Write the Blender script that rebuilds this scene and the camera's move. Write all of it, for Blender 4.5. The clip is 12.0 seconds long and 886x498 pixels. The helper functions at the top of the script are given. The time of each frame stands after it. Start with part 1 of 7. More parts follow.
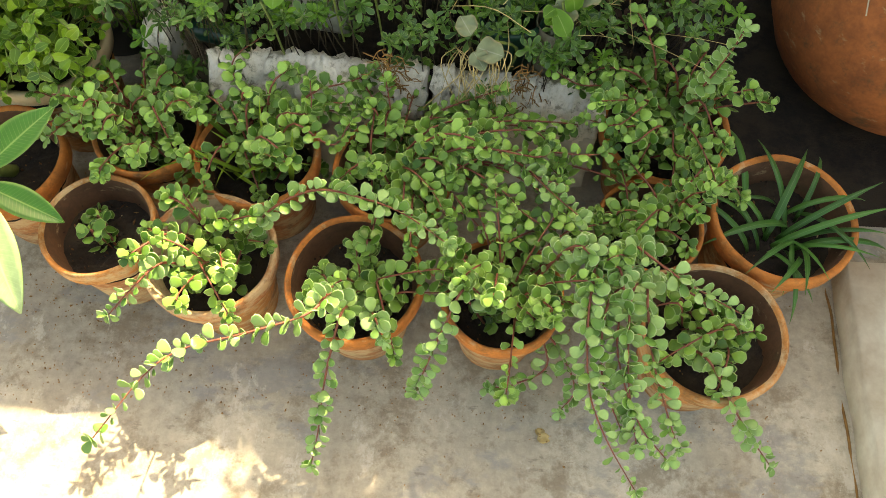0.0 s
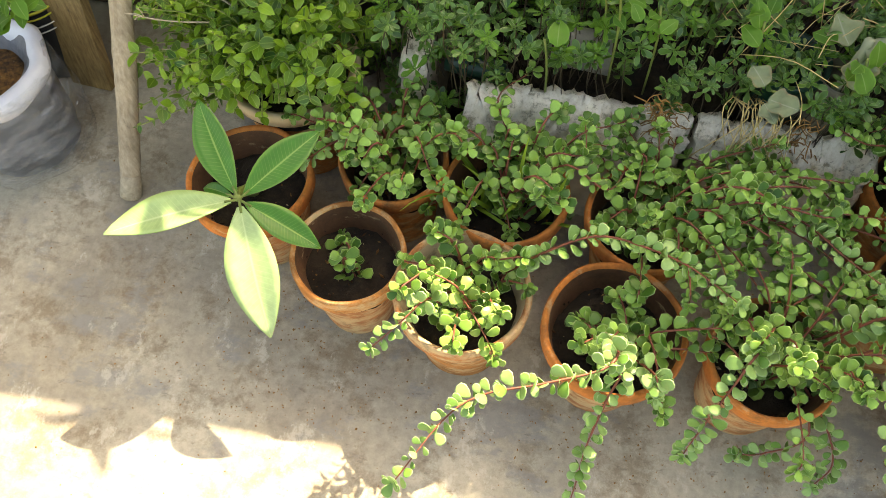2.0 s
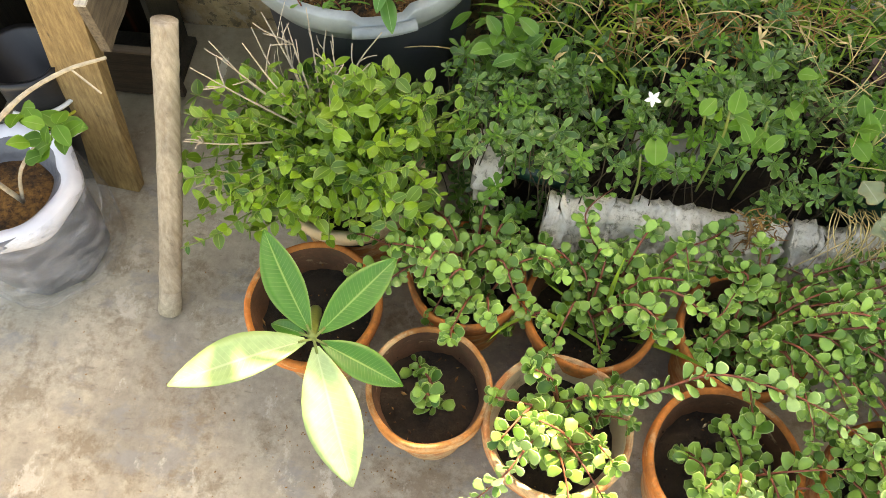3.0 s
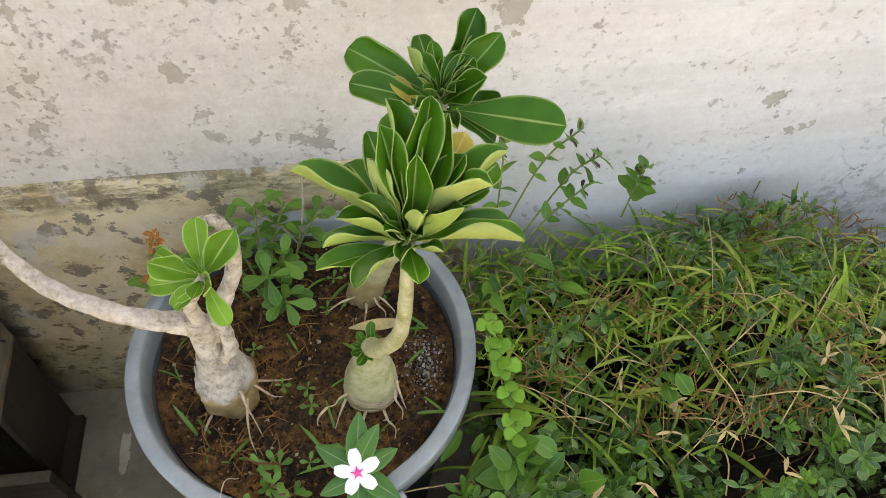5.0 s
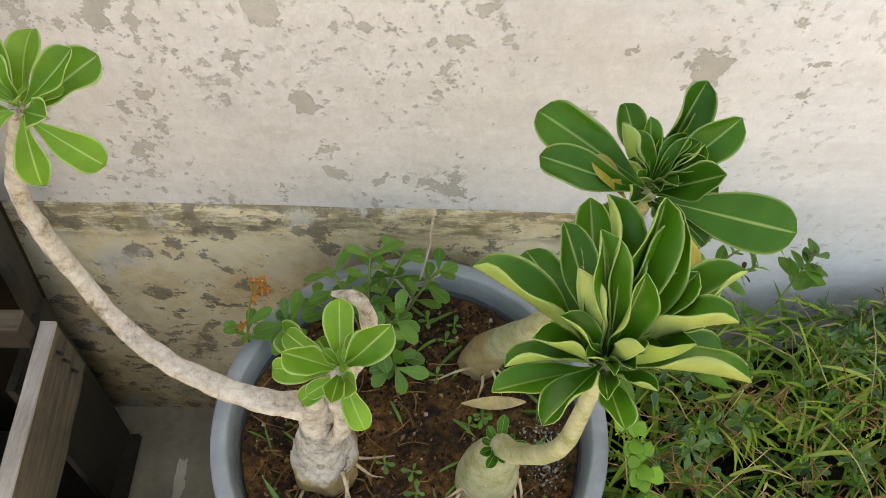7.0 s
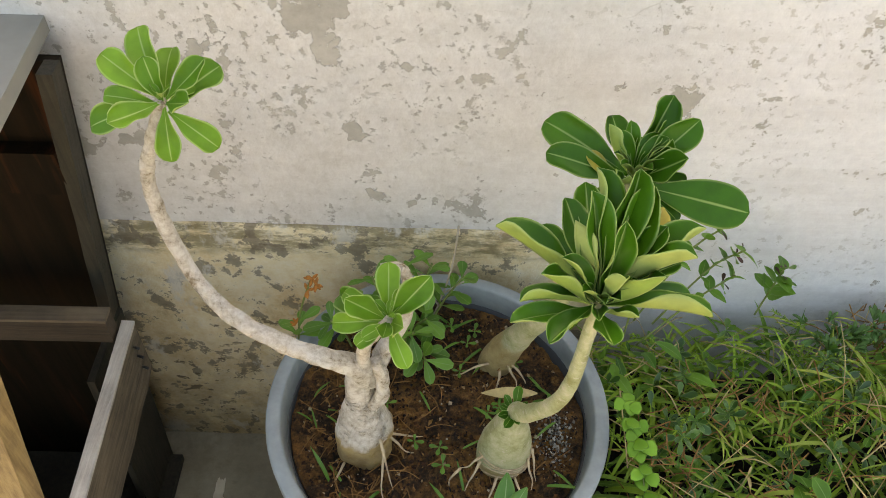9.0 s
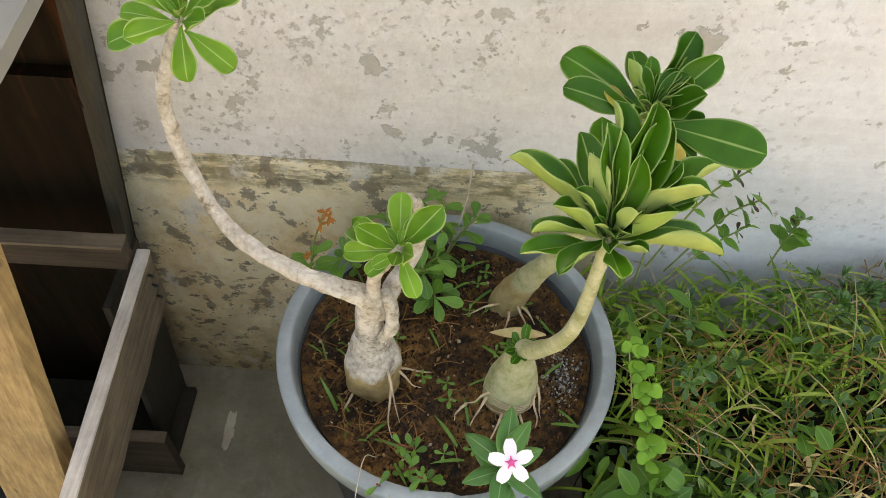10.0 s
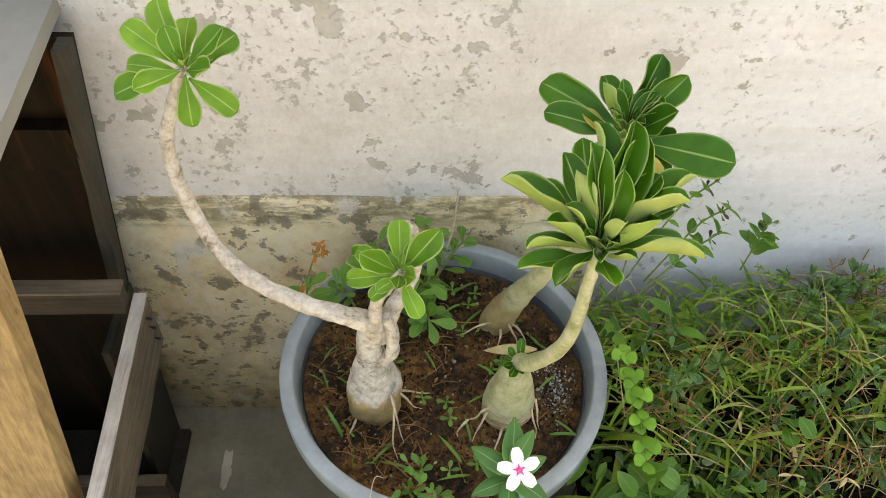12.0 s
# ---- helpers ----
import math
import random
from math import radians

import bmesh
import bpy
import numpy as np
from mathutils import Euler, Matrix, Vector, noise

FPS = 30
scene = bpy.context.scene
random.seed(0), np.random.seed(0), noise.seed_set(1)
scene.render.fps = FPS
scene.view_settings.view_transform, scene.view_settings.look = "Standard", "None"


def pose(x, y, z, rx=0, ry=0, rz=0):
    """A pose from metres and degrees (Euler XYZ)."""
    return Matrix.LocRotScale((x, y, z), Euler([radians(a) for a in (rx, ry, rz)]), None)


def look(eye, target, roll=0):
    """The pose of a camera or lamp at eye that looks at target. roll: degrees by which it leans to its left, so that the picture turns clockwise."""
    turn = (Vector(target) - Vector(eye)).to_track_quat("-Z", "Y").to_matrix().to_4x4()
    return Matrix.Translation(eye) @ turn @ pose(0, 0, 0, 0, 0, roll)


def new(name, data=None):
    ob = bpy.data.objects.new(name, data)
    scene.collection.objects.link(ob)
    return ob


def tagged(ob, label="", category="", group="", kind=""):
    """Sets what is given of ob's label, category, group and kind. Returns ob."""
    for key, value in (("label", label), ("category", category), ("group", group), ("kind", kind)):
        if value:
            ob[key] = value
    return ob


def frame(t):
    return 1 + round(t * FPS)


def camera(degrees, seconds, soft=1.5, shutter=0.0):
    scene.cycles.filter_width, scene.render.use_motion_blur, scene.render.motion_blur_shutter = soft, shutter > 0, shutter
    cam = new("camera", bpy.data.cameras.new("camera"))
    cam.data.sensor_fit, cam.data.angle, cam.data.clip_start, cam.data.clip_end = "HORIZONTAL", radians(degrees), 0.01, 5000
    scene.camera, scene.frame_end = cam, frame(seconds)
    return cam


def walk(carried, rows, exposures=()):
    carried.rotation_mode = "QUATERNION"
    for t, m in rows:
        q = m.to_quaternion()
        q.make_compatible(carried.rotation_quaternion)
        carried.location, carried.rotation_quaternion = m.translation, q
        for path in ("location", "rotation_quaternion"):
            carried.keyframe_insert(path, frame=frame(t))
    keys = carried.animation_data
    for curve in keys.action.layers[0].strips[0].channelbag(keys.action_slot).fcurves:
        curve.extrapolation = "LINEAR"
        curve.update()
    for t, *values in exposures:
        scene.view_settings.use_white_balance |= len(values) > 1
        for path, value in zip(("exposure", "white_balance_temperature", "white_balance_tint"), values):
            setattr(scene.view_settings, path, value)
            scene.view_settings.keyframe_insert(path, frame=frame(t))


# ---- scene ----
cam = camera(59.4, 12.0, soft=0.5)
PATH = [
    (0, (0.953, -1.138, 1.33), (0.899, -0.294, -0.482), 0.0),
    (0.5, (0.913, -1.15, 1.323), (0.874, -0.318, -0.495), 2.0),
    (1, (0.836, -1.156, 1.317), (0.761, -0.283, -0.481), 0.9),
    (1.5, (0.735, -1.157, 1.309), (0.63, -0.265, -0.478), 0.5),
    (2, (0.618, -1.132, 1.306), (0.434, -0.237, -0.473), -2.8),
    (2.5, (0.5, -1.023, 1.312), (0.382, -0.088, -0.452), -1.6),
    (2.7, (0.465, -1.001, 1.304), (0.348, -0.08, -0.468), -0.7),
    (4.3, (0.271, -0.628, 1.352), (0.263, 0.453, -0.33), -0.1),
    (4.5, (0.282, -0.564, 1.346), (0.283, 0.499, -0.348), -0.7),
    (5, (0.293, -0.416, 1.293), (0.428, 0.728, -0.342), 0.6),
    (5.5, (0.223, -0.299, 1.279), (0.764, 0.584, -0.432), 9.8),
    (6, (0.202, -0.283, 1.285), (0.782, 0.514, -0.455), 12.5),
    (6.5, (0.202, -0.271, 1.264), (0.487, 0.738, -0.44), 5.5),
    (7, (0.188, -0.278, 1.243), (0.246, 0.857, -0.403), 3.5),
    (7.5, (0.165, -0.339, 1.229), (0.237, 0.867, -0.365), 4.8),
    (7.7, (0.147, -0.367, 1.25), (0.248, 0.875, -0.314), 4.6),
    (9.5, (0.177, -0.46, 1.297), (0.172, 0.877, -0.191), 2.4),
    (10, (0.176, -0.468, 1.282), (0.164, 0.782, -0.278), 3.1),
    (10.5, (0.166, -0.462, 1.281), (0.193, 0.76, -0.302), 4.4),
    (11, (0.169, -0.477, 1.284), (0.18, 0.78, -0.271), 3.6),
    (11.5, (0.163, -0.489, 1.292), (0.192, 0.784, -0.251), 3.2),
    (12, (0.147, -0.5, 1.305), (0.218, 0.814, -0.201), 2.2),
]
walk(cam, [(t, look(eye, target, roll)) for t, eye, target, roll in PATH], exposures=[(0, 2.18, 11000, 6), (1.0, 2.14, 10700, 7), (2.0, 2.14, 10300, 8), (2.6, 2.42, 10700, 10), (4.4, 2.80, 9500, 16), (5.0, 2.33, 9400, 16), (6.0, 2.40, 9500, 15), (7.0, 2.26, 9700, 14), (9.4, 2.13, 9800, 13), (10.5, 2.33, 9900, 13), (12, 2.37, 9900, 13)])

# ---- world and sun ----
world = bpy.data.worlds.new("sky")
scene.world = world
world.use_nodes = True
wn = world.node_tree
sky = wn.nodes.new("ShaderNodeTexSky")
sky.sky_type = "NISHITA"
sky.sun_disc = False
SUN_WAY = Vector((-0.42, -1.0, -1.125)).normalized()
sky.sun_elevation = math.asin(-SUN_WAY.z)
sky.sun_rotation = math.atan2(-SUN_WAY.x, -SUN_WAY.y)
sky.dust_density = 3.0
wn.nodes["Background"].inputs["Strength"].default_value = 0.13
wn.links.new(sky.outputs[0], wn.nodes["Background"].inputs["Color"])
sun_data = bpy.data.lights.new("sun", "SUN")
sun_data.energy, sun_data.angle, sun_data.color = 4.2, radians(0.55), (1.0, 0.95, 0.88)
sun = new("sun", sun_data)
sun.matrix_world = look((0, 0, 4), Vector((0, 0, 4)) + SUN_WAY)


# ---- materials ----
class Nodes:
    """A small builder for node materials."""

    def __init__(self, name, rough=0.8):
        self.m = bpy.data.materials.new(name)
        self.m.use_nodes = True
        self.t = self.m.node_tree
        self.b = self.t.nodes["Principled BSDF"]
        self.out = self.t.nodes["Material Output"]
        self.b.inputs["Roughness"].default_value = rough
        self.xyz = self.t.nodes.new("ShaderNodeNewGeometry").outputs["Position"]

    def link(self, a, b):
        self.t.links.new(a, b)

    def noise(self, scale, detail=4.0, rough=0.6, vec=None, stretch=None):
        n = self.t.nodes.new("ShaderNodeTexNoise")
        n.inputs["Scale"].default_value, n.inputs["Detail"].default_value = scale, detail
        n.inputs["Roughness"].default_value = rough
        v = vec or self.xyz
        if stretch:
            mp = self.t.nodes.new("ShaderNodeMapping")
            mp.inputs["Scale"].default_value = stretch
            self.link(v, mp.inputs[0])
            v = mp.outputs[0]
        self.link(v, n.inputs["Vector"])
        return n.outputs["Fac"]

    def cracks(self, scale, wobble=0.03):
        """Thin irregular lines between cells."""
        nz = self.t.nodes.new("ShaderNodeTexNoise")
        nz.inputs["Scale"].default_value = scale * 0.9
        nz.inputs["Detail"].default_value = 5.0
        self.link(self.xyz, nz.inputs["Vector"])
        ma = self.t.nodes.new("ShaderNodeVectorMath")
        ma.operation = "MULTIPLY_ADD"
        self.link(nz.outputs["Color"], ma.inputs[0])
        ma.inputs[1].default_value = (wobble, wobble, wobble)
        self.link(self.xyz, ma.inputs[2])
        v = self.t.nodes.new("ShaderNodeTexVoronoi")
        v.feature = "DISTANCE_TO_EDGE"
        v.inputs["Scale"].default_value = scale
        self.link(ma.outputs[0], v.inputs["Vector"])
        return v.outputs["Distance"]

    def ramp(self, fac, *stops):
        r = self.t.nodes.new("ShaderNodeValToRGB")
        e = r.color_ramp.elements
        while len(e) < len(stops):
            e.new(0.5)
        for el, (p, c) in zip(e, stops):
            el.position = p
            el.color = (*c, 1) if isinstance(c, tuple) else (c, c, c, 1)
        self.link(fac, r.inputs[0])
        return r.outputs[0]

    def mix(self, fac, a, b, how="MIX"):
        n = self.t.nodes.new("ShaderNodeMix")
        n.data_type, n.blend_type = "RGBA", how
        for sock, v in ((n.inputs["Factor"], fac), (n.inputs["A"], a), (n.inputs["B"], b)):
            if isinstance(v, tuple):
                sock.default_value = (*v, 1)
            elif isinstance(v, (int, float)):
                sock.default_value = v
            else:
                self.link(v, sock)
        return n.outputs["Result"]

    def math(self, op, a, b=0.0, c=0.0):
        n = self.t.nodes.new("ShaderNodeMath")
        n.operation = op
        for sock, v in zip(n.inputs, (a, b, c)):
            if isinstance(v, (int, float)):
                sock.default_value = v
            else:
                self.link(v, sock)
        return n.outputs[0]

    def axis(self, which):
        s = self.t.nodes.new("ShaderNodeSeparateXYZ")
        self.link(self.xyz, s.inputs[0])
        return s.outputs[which]

    def uv(self):
        n = self.t.nodes.new("ShaderNodeUVMap")
        s = self.t.nodes.new("ShaderNodeSeparateXYZ")
        self.link(n.outputs[0], s.inputs[0])
        return s.outputs[0], s.outputs[1]

    def color(self, c):
        if isinstance(c, tuple):
            self.b.inputs["Base Color"].default_value = (*c, 1)
        else:
            self.link(c, self.b.inputs["Base Color"])

    def bump(self, height, strength=0.4, dist=0.004):
        n = self.t.nodes.new("ShaderNodeBump")
        n.inputs["Strength"].default_value, n.inputs["Distance"].default_value = strength, dist
        self.link(height, n.inputs["Height"])
        self.link(n.outputs[0], self.b.inputs["Normal"])

    def rough(self, v):
        self.link(v, self.b.inputs["Roughness"])


def floor_material():
    n = Nodes("cement_floor", 0.75)
    big = n.noise(2.2, 6, 0.62)
    fine = n.noise(55, 6, 0.75)
    c = n.ramp(big, (0.3, (0.22, 0.195, 0.16)), (0.45, (0.40, 0.35, 0.265)), (0.6, (0.51, 0.465, 0.365)), (0.8, (0.31, 0.29, 0.245)))
    c = n.mix(0.42, c, n.ramp(fine, (0.3, 0.22), (0.75, 0.78)), "OVERLAY")
    dirt = n.ramp(n.noise(9, 10, 0.78), (0.50, 0.0), (0.60, 1.0))
    c = n.mix(n.math("MULTIPLY", dirt, 0.6), c, (0.17, 0.115, 0.06))
    grey = n.ramp(n.noise(5.1, 8, 0.72, stretch=(1, 1.6, 1)), (0.53, 0.0), (0.60, 1.0))
    c = n.mix(n.math("MULTIPLY", grey, 0.6), c, (0.25, 0.25, 0.24))
    pale = n.ramp(n.noise(7.3, 9, 0.75, stretch=(1.5, 1, 1)), (0.57, 0.0), (0.62, 1.0))
    c = n.mix(n.math("MULTIPLY", pale, 0.55), c, (0.60, 0.56, 0.47))
    rub = n.ramp(n.noise(26, 7, 0.7, stretch=(1, 2.2, 1)), (0.60, 0.0), (0.66, 1.0))
    c = n.mix(n.math("MULTIPLY", rub, 0.5), c, (0.15, 0.12, 0.085))
    specks = n.ramp(n.noise(150, 5, 0.7), (0.70, 0.0), (0.74, 1.0))
    c = n.mix(n.math("MULTIPLY", specks, 0.55), c, (0.07, 0.05, 0.03))
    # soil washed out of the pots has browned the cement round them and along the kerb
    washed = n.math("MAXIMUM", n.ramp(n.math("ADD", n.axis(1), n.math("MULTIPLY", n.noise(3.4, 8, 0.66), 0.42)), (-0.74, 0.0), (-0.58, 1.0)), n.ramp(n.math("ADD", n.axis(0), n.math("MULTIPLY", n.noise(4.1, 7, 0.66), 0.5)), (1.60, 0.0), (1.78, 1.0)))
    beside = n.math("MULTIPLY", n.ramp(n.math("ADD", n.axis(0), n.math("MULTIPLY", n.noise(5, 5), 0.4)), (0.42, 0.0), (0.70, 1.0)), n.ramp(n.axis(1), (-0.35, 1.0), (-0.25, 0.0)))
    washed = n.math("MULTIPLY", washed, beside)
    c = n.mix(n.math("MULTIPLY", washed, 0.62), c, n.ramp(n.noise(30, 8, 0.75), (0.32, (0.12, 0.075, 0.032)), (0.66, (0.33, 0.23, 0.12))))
    # darkened strip between the pots: dirt, with the gaps' shade in its colour
    dirt_shade = n.math("MULTIPLY", n.ramp(n.math("ADD", n.axis(1), n.math("MULTIPLY", n.noise(7, 8, 0.7), 0.2)), (-0.60, 0.0), (-0.50, 1.0)), beside)
    c = n.mix(n.math("MULTIPLY", dirt_shade, 0.75), c, n.ramp(n.noise(45, 8, 0.75), (0.35, (0.03, 0.02, 0.012)), (0.65, (0.11, 0.07, 0.035))))
    # darker brown tone towards the wall, left of the tub
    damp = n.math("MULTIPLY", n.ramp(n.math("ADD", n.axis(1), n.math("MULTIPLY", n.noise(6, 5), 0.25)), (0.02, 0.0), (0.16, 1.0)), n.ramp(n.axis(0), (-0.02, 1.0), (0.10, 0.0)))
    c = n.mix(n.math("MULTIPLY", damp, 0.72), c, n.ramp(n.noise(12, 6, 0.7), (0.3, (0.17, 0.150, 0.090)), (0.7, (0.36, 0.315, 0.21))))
    n.color(c)
    n.bump(n.mix(0.4, n.noise(40, 8, 0.75), big), 0.45, 0.005)
    n.rough(n.math("SUBTRACT", n.ramp(big, (0.3, 0.6), (0.7, 0.85)), n.math("MULTIPLY", damp, 0.08)))
    return n.m


def wall_material():
    n = Nodes("peeling_limewash", 0.85)
    warm = n.ramp(n.noise(3, 6, 0.65), (0.3, (0.57, 0.545, 0.51)), (0.5, (0.69, 0.67, 0.645)), (0.75, (0.62, 0.595, 0.56)))
    right = n.ramp(n.math("ADD", n.axis(0), n.math("MULTIPLY", n.noise(2.5, 3), 0.5)), (0.45, 0.0), (0.75, 1.0))
    c = n.mix(n.math("MULTIPLY", right, 0.85), warm, (0.78, 0.78, 0.80))
    c = n.mix(0.5, c, n.ramp(n.noise(90, 8, 0.8), (0.3, 0.22), (0.7, 0.78)), "OVERLAY")
    brush = n.ramp(n.noise(5, 8, 0.7, stretch=(1, 1, 7)), (0.42, 0.0), (0.62, 1.0))
    c = n.mix(n.math("MULTIPLY", brush, 0.22), c, (0.50, 0.47, 0.43))
    # where the wash has scaled off: large ragged islands, smaller scabs and fine flecks, thicker upwards
    up = n.ramp(n.axis(2), (0.62, 0.0), (0.95, 1.0))
    patch_h = n.math("ADD", n.noise(10.5, 11, 0.66), n.math("MULTIPLY", up, 0.035))
    patch = n.ramp(n.math("SUBTRACT", patch_h, n.math("MULTIPLY", right, 0.045)), (0.602, 0.0), (0.609, 1.0))
    scab = n.ramp(n.math("SUBTRACT", n.math("ADD", n.noise(30, 9, 0.7), n.math("MULTIPLY", up, 0.02)), n.math("MULTIPLY", right, 0.03)), (0.608, 0.0), (0.614, 1.0))
    fleck = n.ramp(n.noise(85, 6, 0.65), (0.60, 0.0), (0.615, 1.0))
    fleck = n.math("MULTIPLY", fleck, n.ramp(n.noise(4.2, 5), (0.45, 0.0), (0.53, 1.0)))
    fleck = n.math("MULTIPLY", fleck, n.math("SUBTRACT", 1.0, n.math("MULTIPLY", right, 0.55)))
    gone = n.math("MAXIMUM", n.math("MAXIMUM", patch, scab), fleck)
    bare = n.ramp(n.noise(26, 7, 0.75), (0.3, (0.30, 0.28, 0.24)), (0.7, (0.50, 0.475, 0.42)))
    c = n.mix(n.math("MULTIPLY", gone, 0.85), c, bare)
    lip = n.ramp(n.math("SUBTRACT", patch_h, n.math("MULTIPLY", right, 0.045)), (0.588, 0.0), (0.600, 1.0), (0.606, 0.0))
    c = n.mix(n.math("MULTIPLY", lip, 0.35), c, (0.80, 0.785, 0.75))
    crack = n.ramp(n.cracks(4.5, 0.25), (0.0, 1.0), (0.006, 0.0))
    c = n.mix(n.math("MULTIPLY", crack, n.ramp(n.noise(2.1, 3), (0.52, 0.0), (0.6, 0.5))), c, (0.30, 0.28, 0.24))
    low = n.ramp(n.math("ADD", n.axis(2), n.math("MULTIPLY", n.noise(4, 4), 0.12)), (0.46, 1.0), (0.54, 0.0))
    mould = n.ramp(n.noise(34, 8, 0.7), (0.52, 0.0), (0.60, 1.0))
    mould = n.math("MULTIPLY", n.math("MULTIPLY", mould, low), n.ramp(n.axis(0), (0.60, 0.0), (0.95, 0.4)))
    c = n.mix(mould, c, (0.16, 0.14, 0.10))
    n.color(c)
    h = n.mix(gone, n.noise(45, 7, 0.7), (0.0, 0.0, 0.0))
    n.bump(h, 0.7, 0.003)
    return n.m


def dado_material():
    n = Nodes("damp_dado_plaster", 0.9)
    c = n.ramp(n.noise(6, 8, 0.7), (0.32, (0.46, 0.34, 0.17)), (0.44, (0.75, 0.61, 0.37)), (0.56, (0.86, 0.76, 0.54)), (0.8, (0.70, 0.56, 0.32)))
    c = n.mix(0.5, c, n.ramp(n.noise(80, 8, 0.8), (0.3, 0.22), (0.7, 0.78)), "OVERLAY")
    strip = n.ramp(n.math("ADD", n.axis(2), n.math("MULTIPLY", n.noise(11, 6), 0.06)), (0.525, 0.0), (0.545, 1.0))
    moss = n.math("MULTIPLY", strip, n.ramp(n.noise(30, 9, 0.75, stretch=(0.45, 1, 1.6)), (0.44, 0.0), (0.54, 1.0)))
    c = n.mix(n.math("MULTIPLY", moss, 0.75), c, n.ramp(n.noise(60, 4), (0.3, (0.13, 0.10, 0.045)), (0.7, (0.26, 0.21, 0.11))))
    low = n.ramp(n.math("ADD", n.axis(2), n.math("MULTIPLY", n.noise(5, 6), 0.35)), (0.30, 1.0), (0.55, 0.0))
    damp = n.math("MULTIPLY", low, n.ramp(n.noise(9, 9, 0.72), (0.40, 0.0), (0.56, 1.0)))
    c = n.mix(n.math("MULTIPLY", damp, 0.5), c, (0.29, 0.19, 0.09))
    chips = n.ramp(n.noise(20, 11, 0.7), (0.548, 0.0), (0.560, 1.0))
    c = n.mix(n.math("MULTIPLY", chips, 0.8), c, n.ramp(n.noise(50, 6), (0.3, (0.13, 0.10, 0.065)), (0.7, (0.30, 0.245, 0.175))))
    nicks = n.ramp(n.noise(48, 8, 0.68, stretch=(0.7, 1, 1.3)), (0.60, 0.0), (0.61, 1.0))
    nicks = n.math("MULTIPLY", nicks, n.ramp(n.noise(5.5, 4), (0.46, 0.0), (0.54, 1.0)))
    c = n.mix(n.math("MULTIPLY", nicks, 0.85), c, (0.15, 0.115, 0.07))
    wash = n.ramp(n.noise(8, 9, 0.7, stretch=(1, 1, 0.6)), (0.56, 0.0), (0.61, 0.8))
    c = n.mix(wash, c, (0.70, 0.66, 0.58))
    n.color(c)
    n.bump(n.noise(45, 9, 0.78), 0.8, 0.005)
    return n.m


def terracotta_material(name, lime=0.3, tone=(0.44, 0.15, 0.055)):
    n = Nodes(name, 0.85)
    dark, pale = tuple(v * 0.55 for v in tone), tuple(min(1, v * 1.25) for v in tone)
    c = n.ramp(n.noise(14, 5, 0.65), (0.3, dark), (0.55, tone), (0.8, pale))
    c = n.mix(0.35, c, n.ramp(n.noise(120, 3, 0.6), (0.3, 0.3), (0.7, 0.7)), "OVERLAY")
    salt = n.ramp(n.noise(19, 7, 0.7, stretch=(1, 1, 2.2)), (0.60 - lime * 0.3, 0.0), (0.74 - lime * 0.3, 1.0))
    c = n.mix(n.math("MULTIPLY", salt, 0.75), c, (0.60, 0.45, 0.26))
    moss = n.ramp(n.noise(21, 7, 0.72), (0.54, 0.0), (0.68, 1.0))
    c = n.mix(n.math("MULTIPLY", moss, 0.72), c, (0.10, 0.065, 0.028))
    n.color(c)
    n.bump(n.noise(60, 6, 0.7), 0.4, 0.003)
    return n.m


def soil_material(name, a, b, d):
    n = Nodes(name, 0.95)
    c = n.ramp(n.noise(38, 7, 0.75), (0.36, a), (0.55, b), (0.75, d))
    c = n.mix(n.ramp(n.noise(13, 5, 0.65), (0.47, 0.0), (0.58, 0.85)), c, n.mix(0.55, b, d))
    n.color(c)
    n.bump(n.noise(90, 7, 0.8), 1.0, 0.008)
    return n.m


def coir_soil():
    """Potting soil: dark wet crumbs with orange coir and pale grit in patches."""
    n = Nodes("tub_soil", 0.95)
    c = n.ramp(n.noise(70, 8, 0.8), (0.40, (0.010, 0.006, 0.003)), (0.50, (0.060, 0.030, 0.010)), (0.58, (0.19, 0.085, 0.022)), (0.70, (0.42, 0.22, 0.065)))
    dark = n.ramp(n.noise(16, 7, 0.7), (0.46, 0.0), (0.56, 1.0))
    c = n.mix(n.math("MULTIPLY", dark, 0.5), c, n.ramp(n.noise(110, 6, 0.8), (0.42, (0.008, 0.005, 0.003)), (0.62, (0.075, 0.042, 0.018))))
    coir = n.ramp(n.noise(9, 6, 0.65), (0.44, 0.0), (0.55, 1.0))
    c = n.mix(n.math("MULTIPLY", coir, 0.7), c, n.ramp(n.noise(85, 6, 0.8), (0.40, (0.09, 0.040, 0.011)), (0.60, (0.50, 0.24, 0.06))))
    grit = n.ramp(n.noise(190, 3, 0.6), (0.70, 0.0), (0.73, 1.0))
    c = n.mix(n.math("MULTIPLY", grit, 0.7), c, (0.42, 0.34, 0.22))
    n.color(c)
    n.bump(n.noise(120, 7, 0.8), 1.0, 0.010)
    return n.m


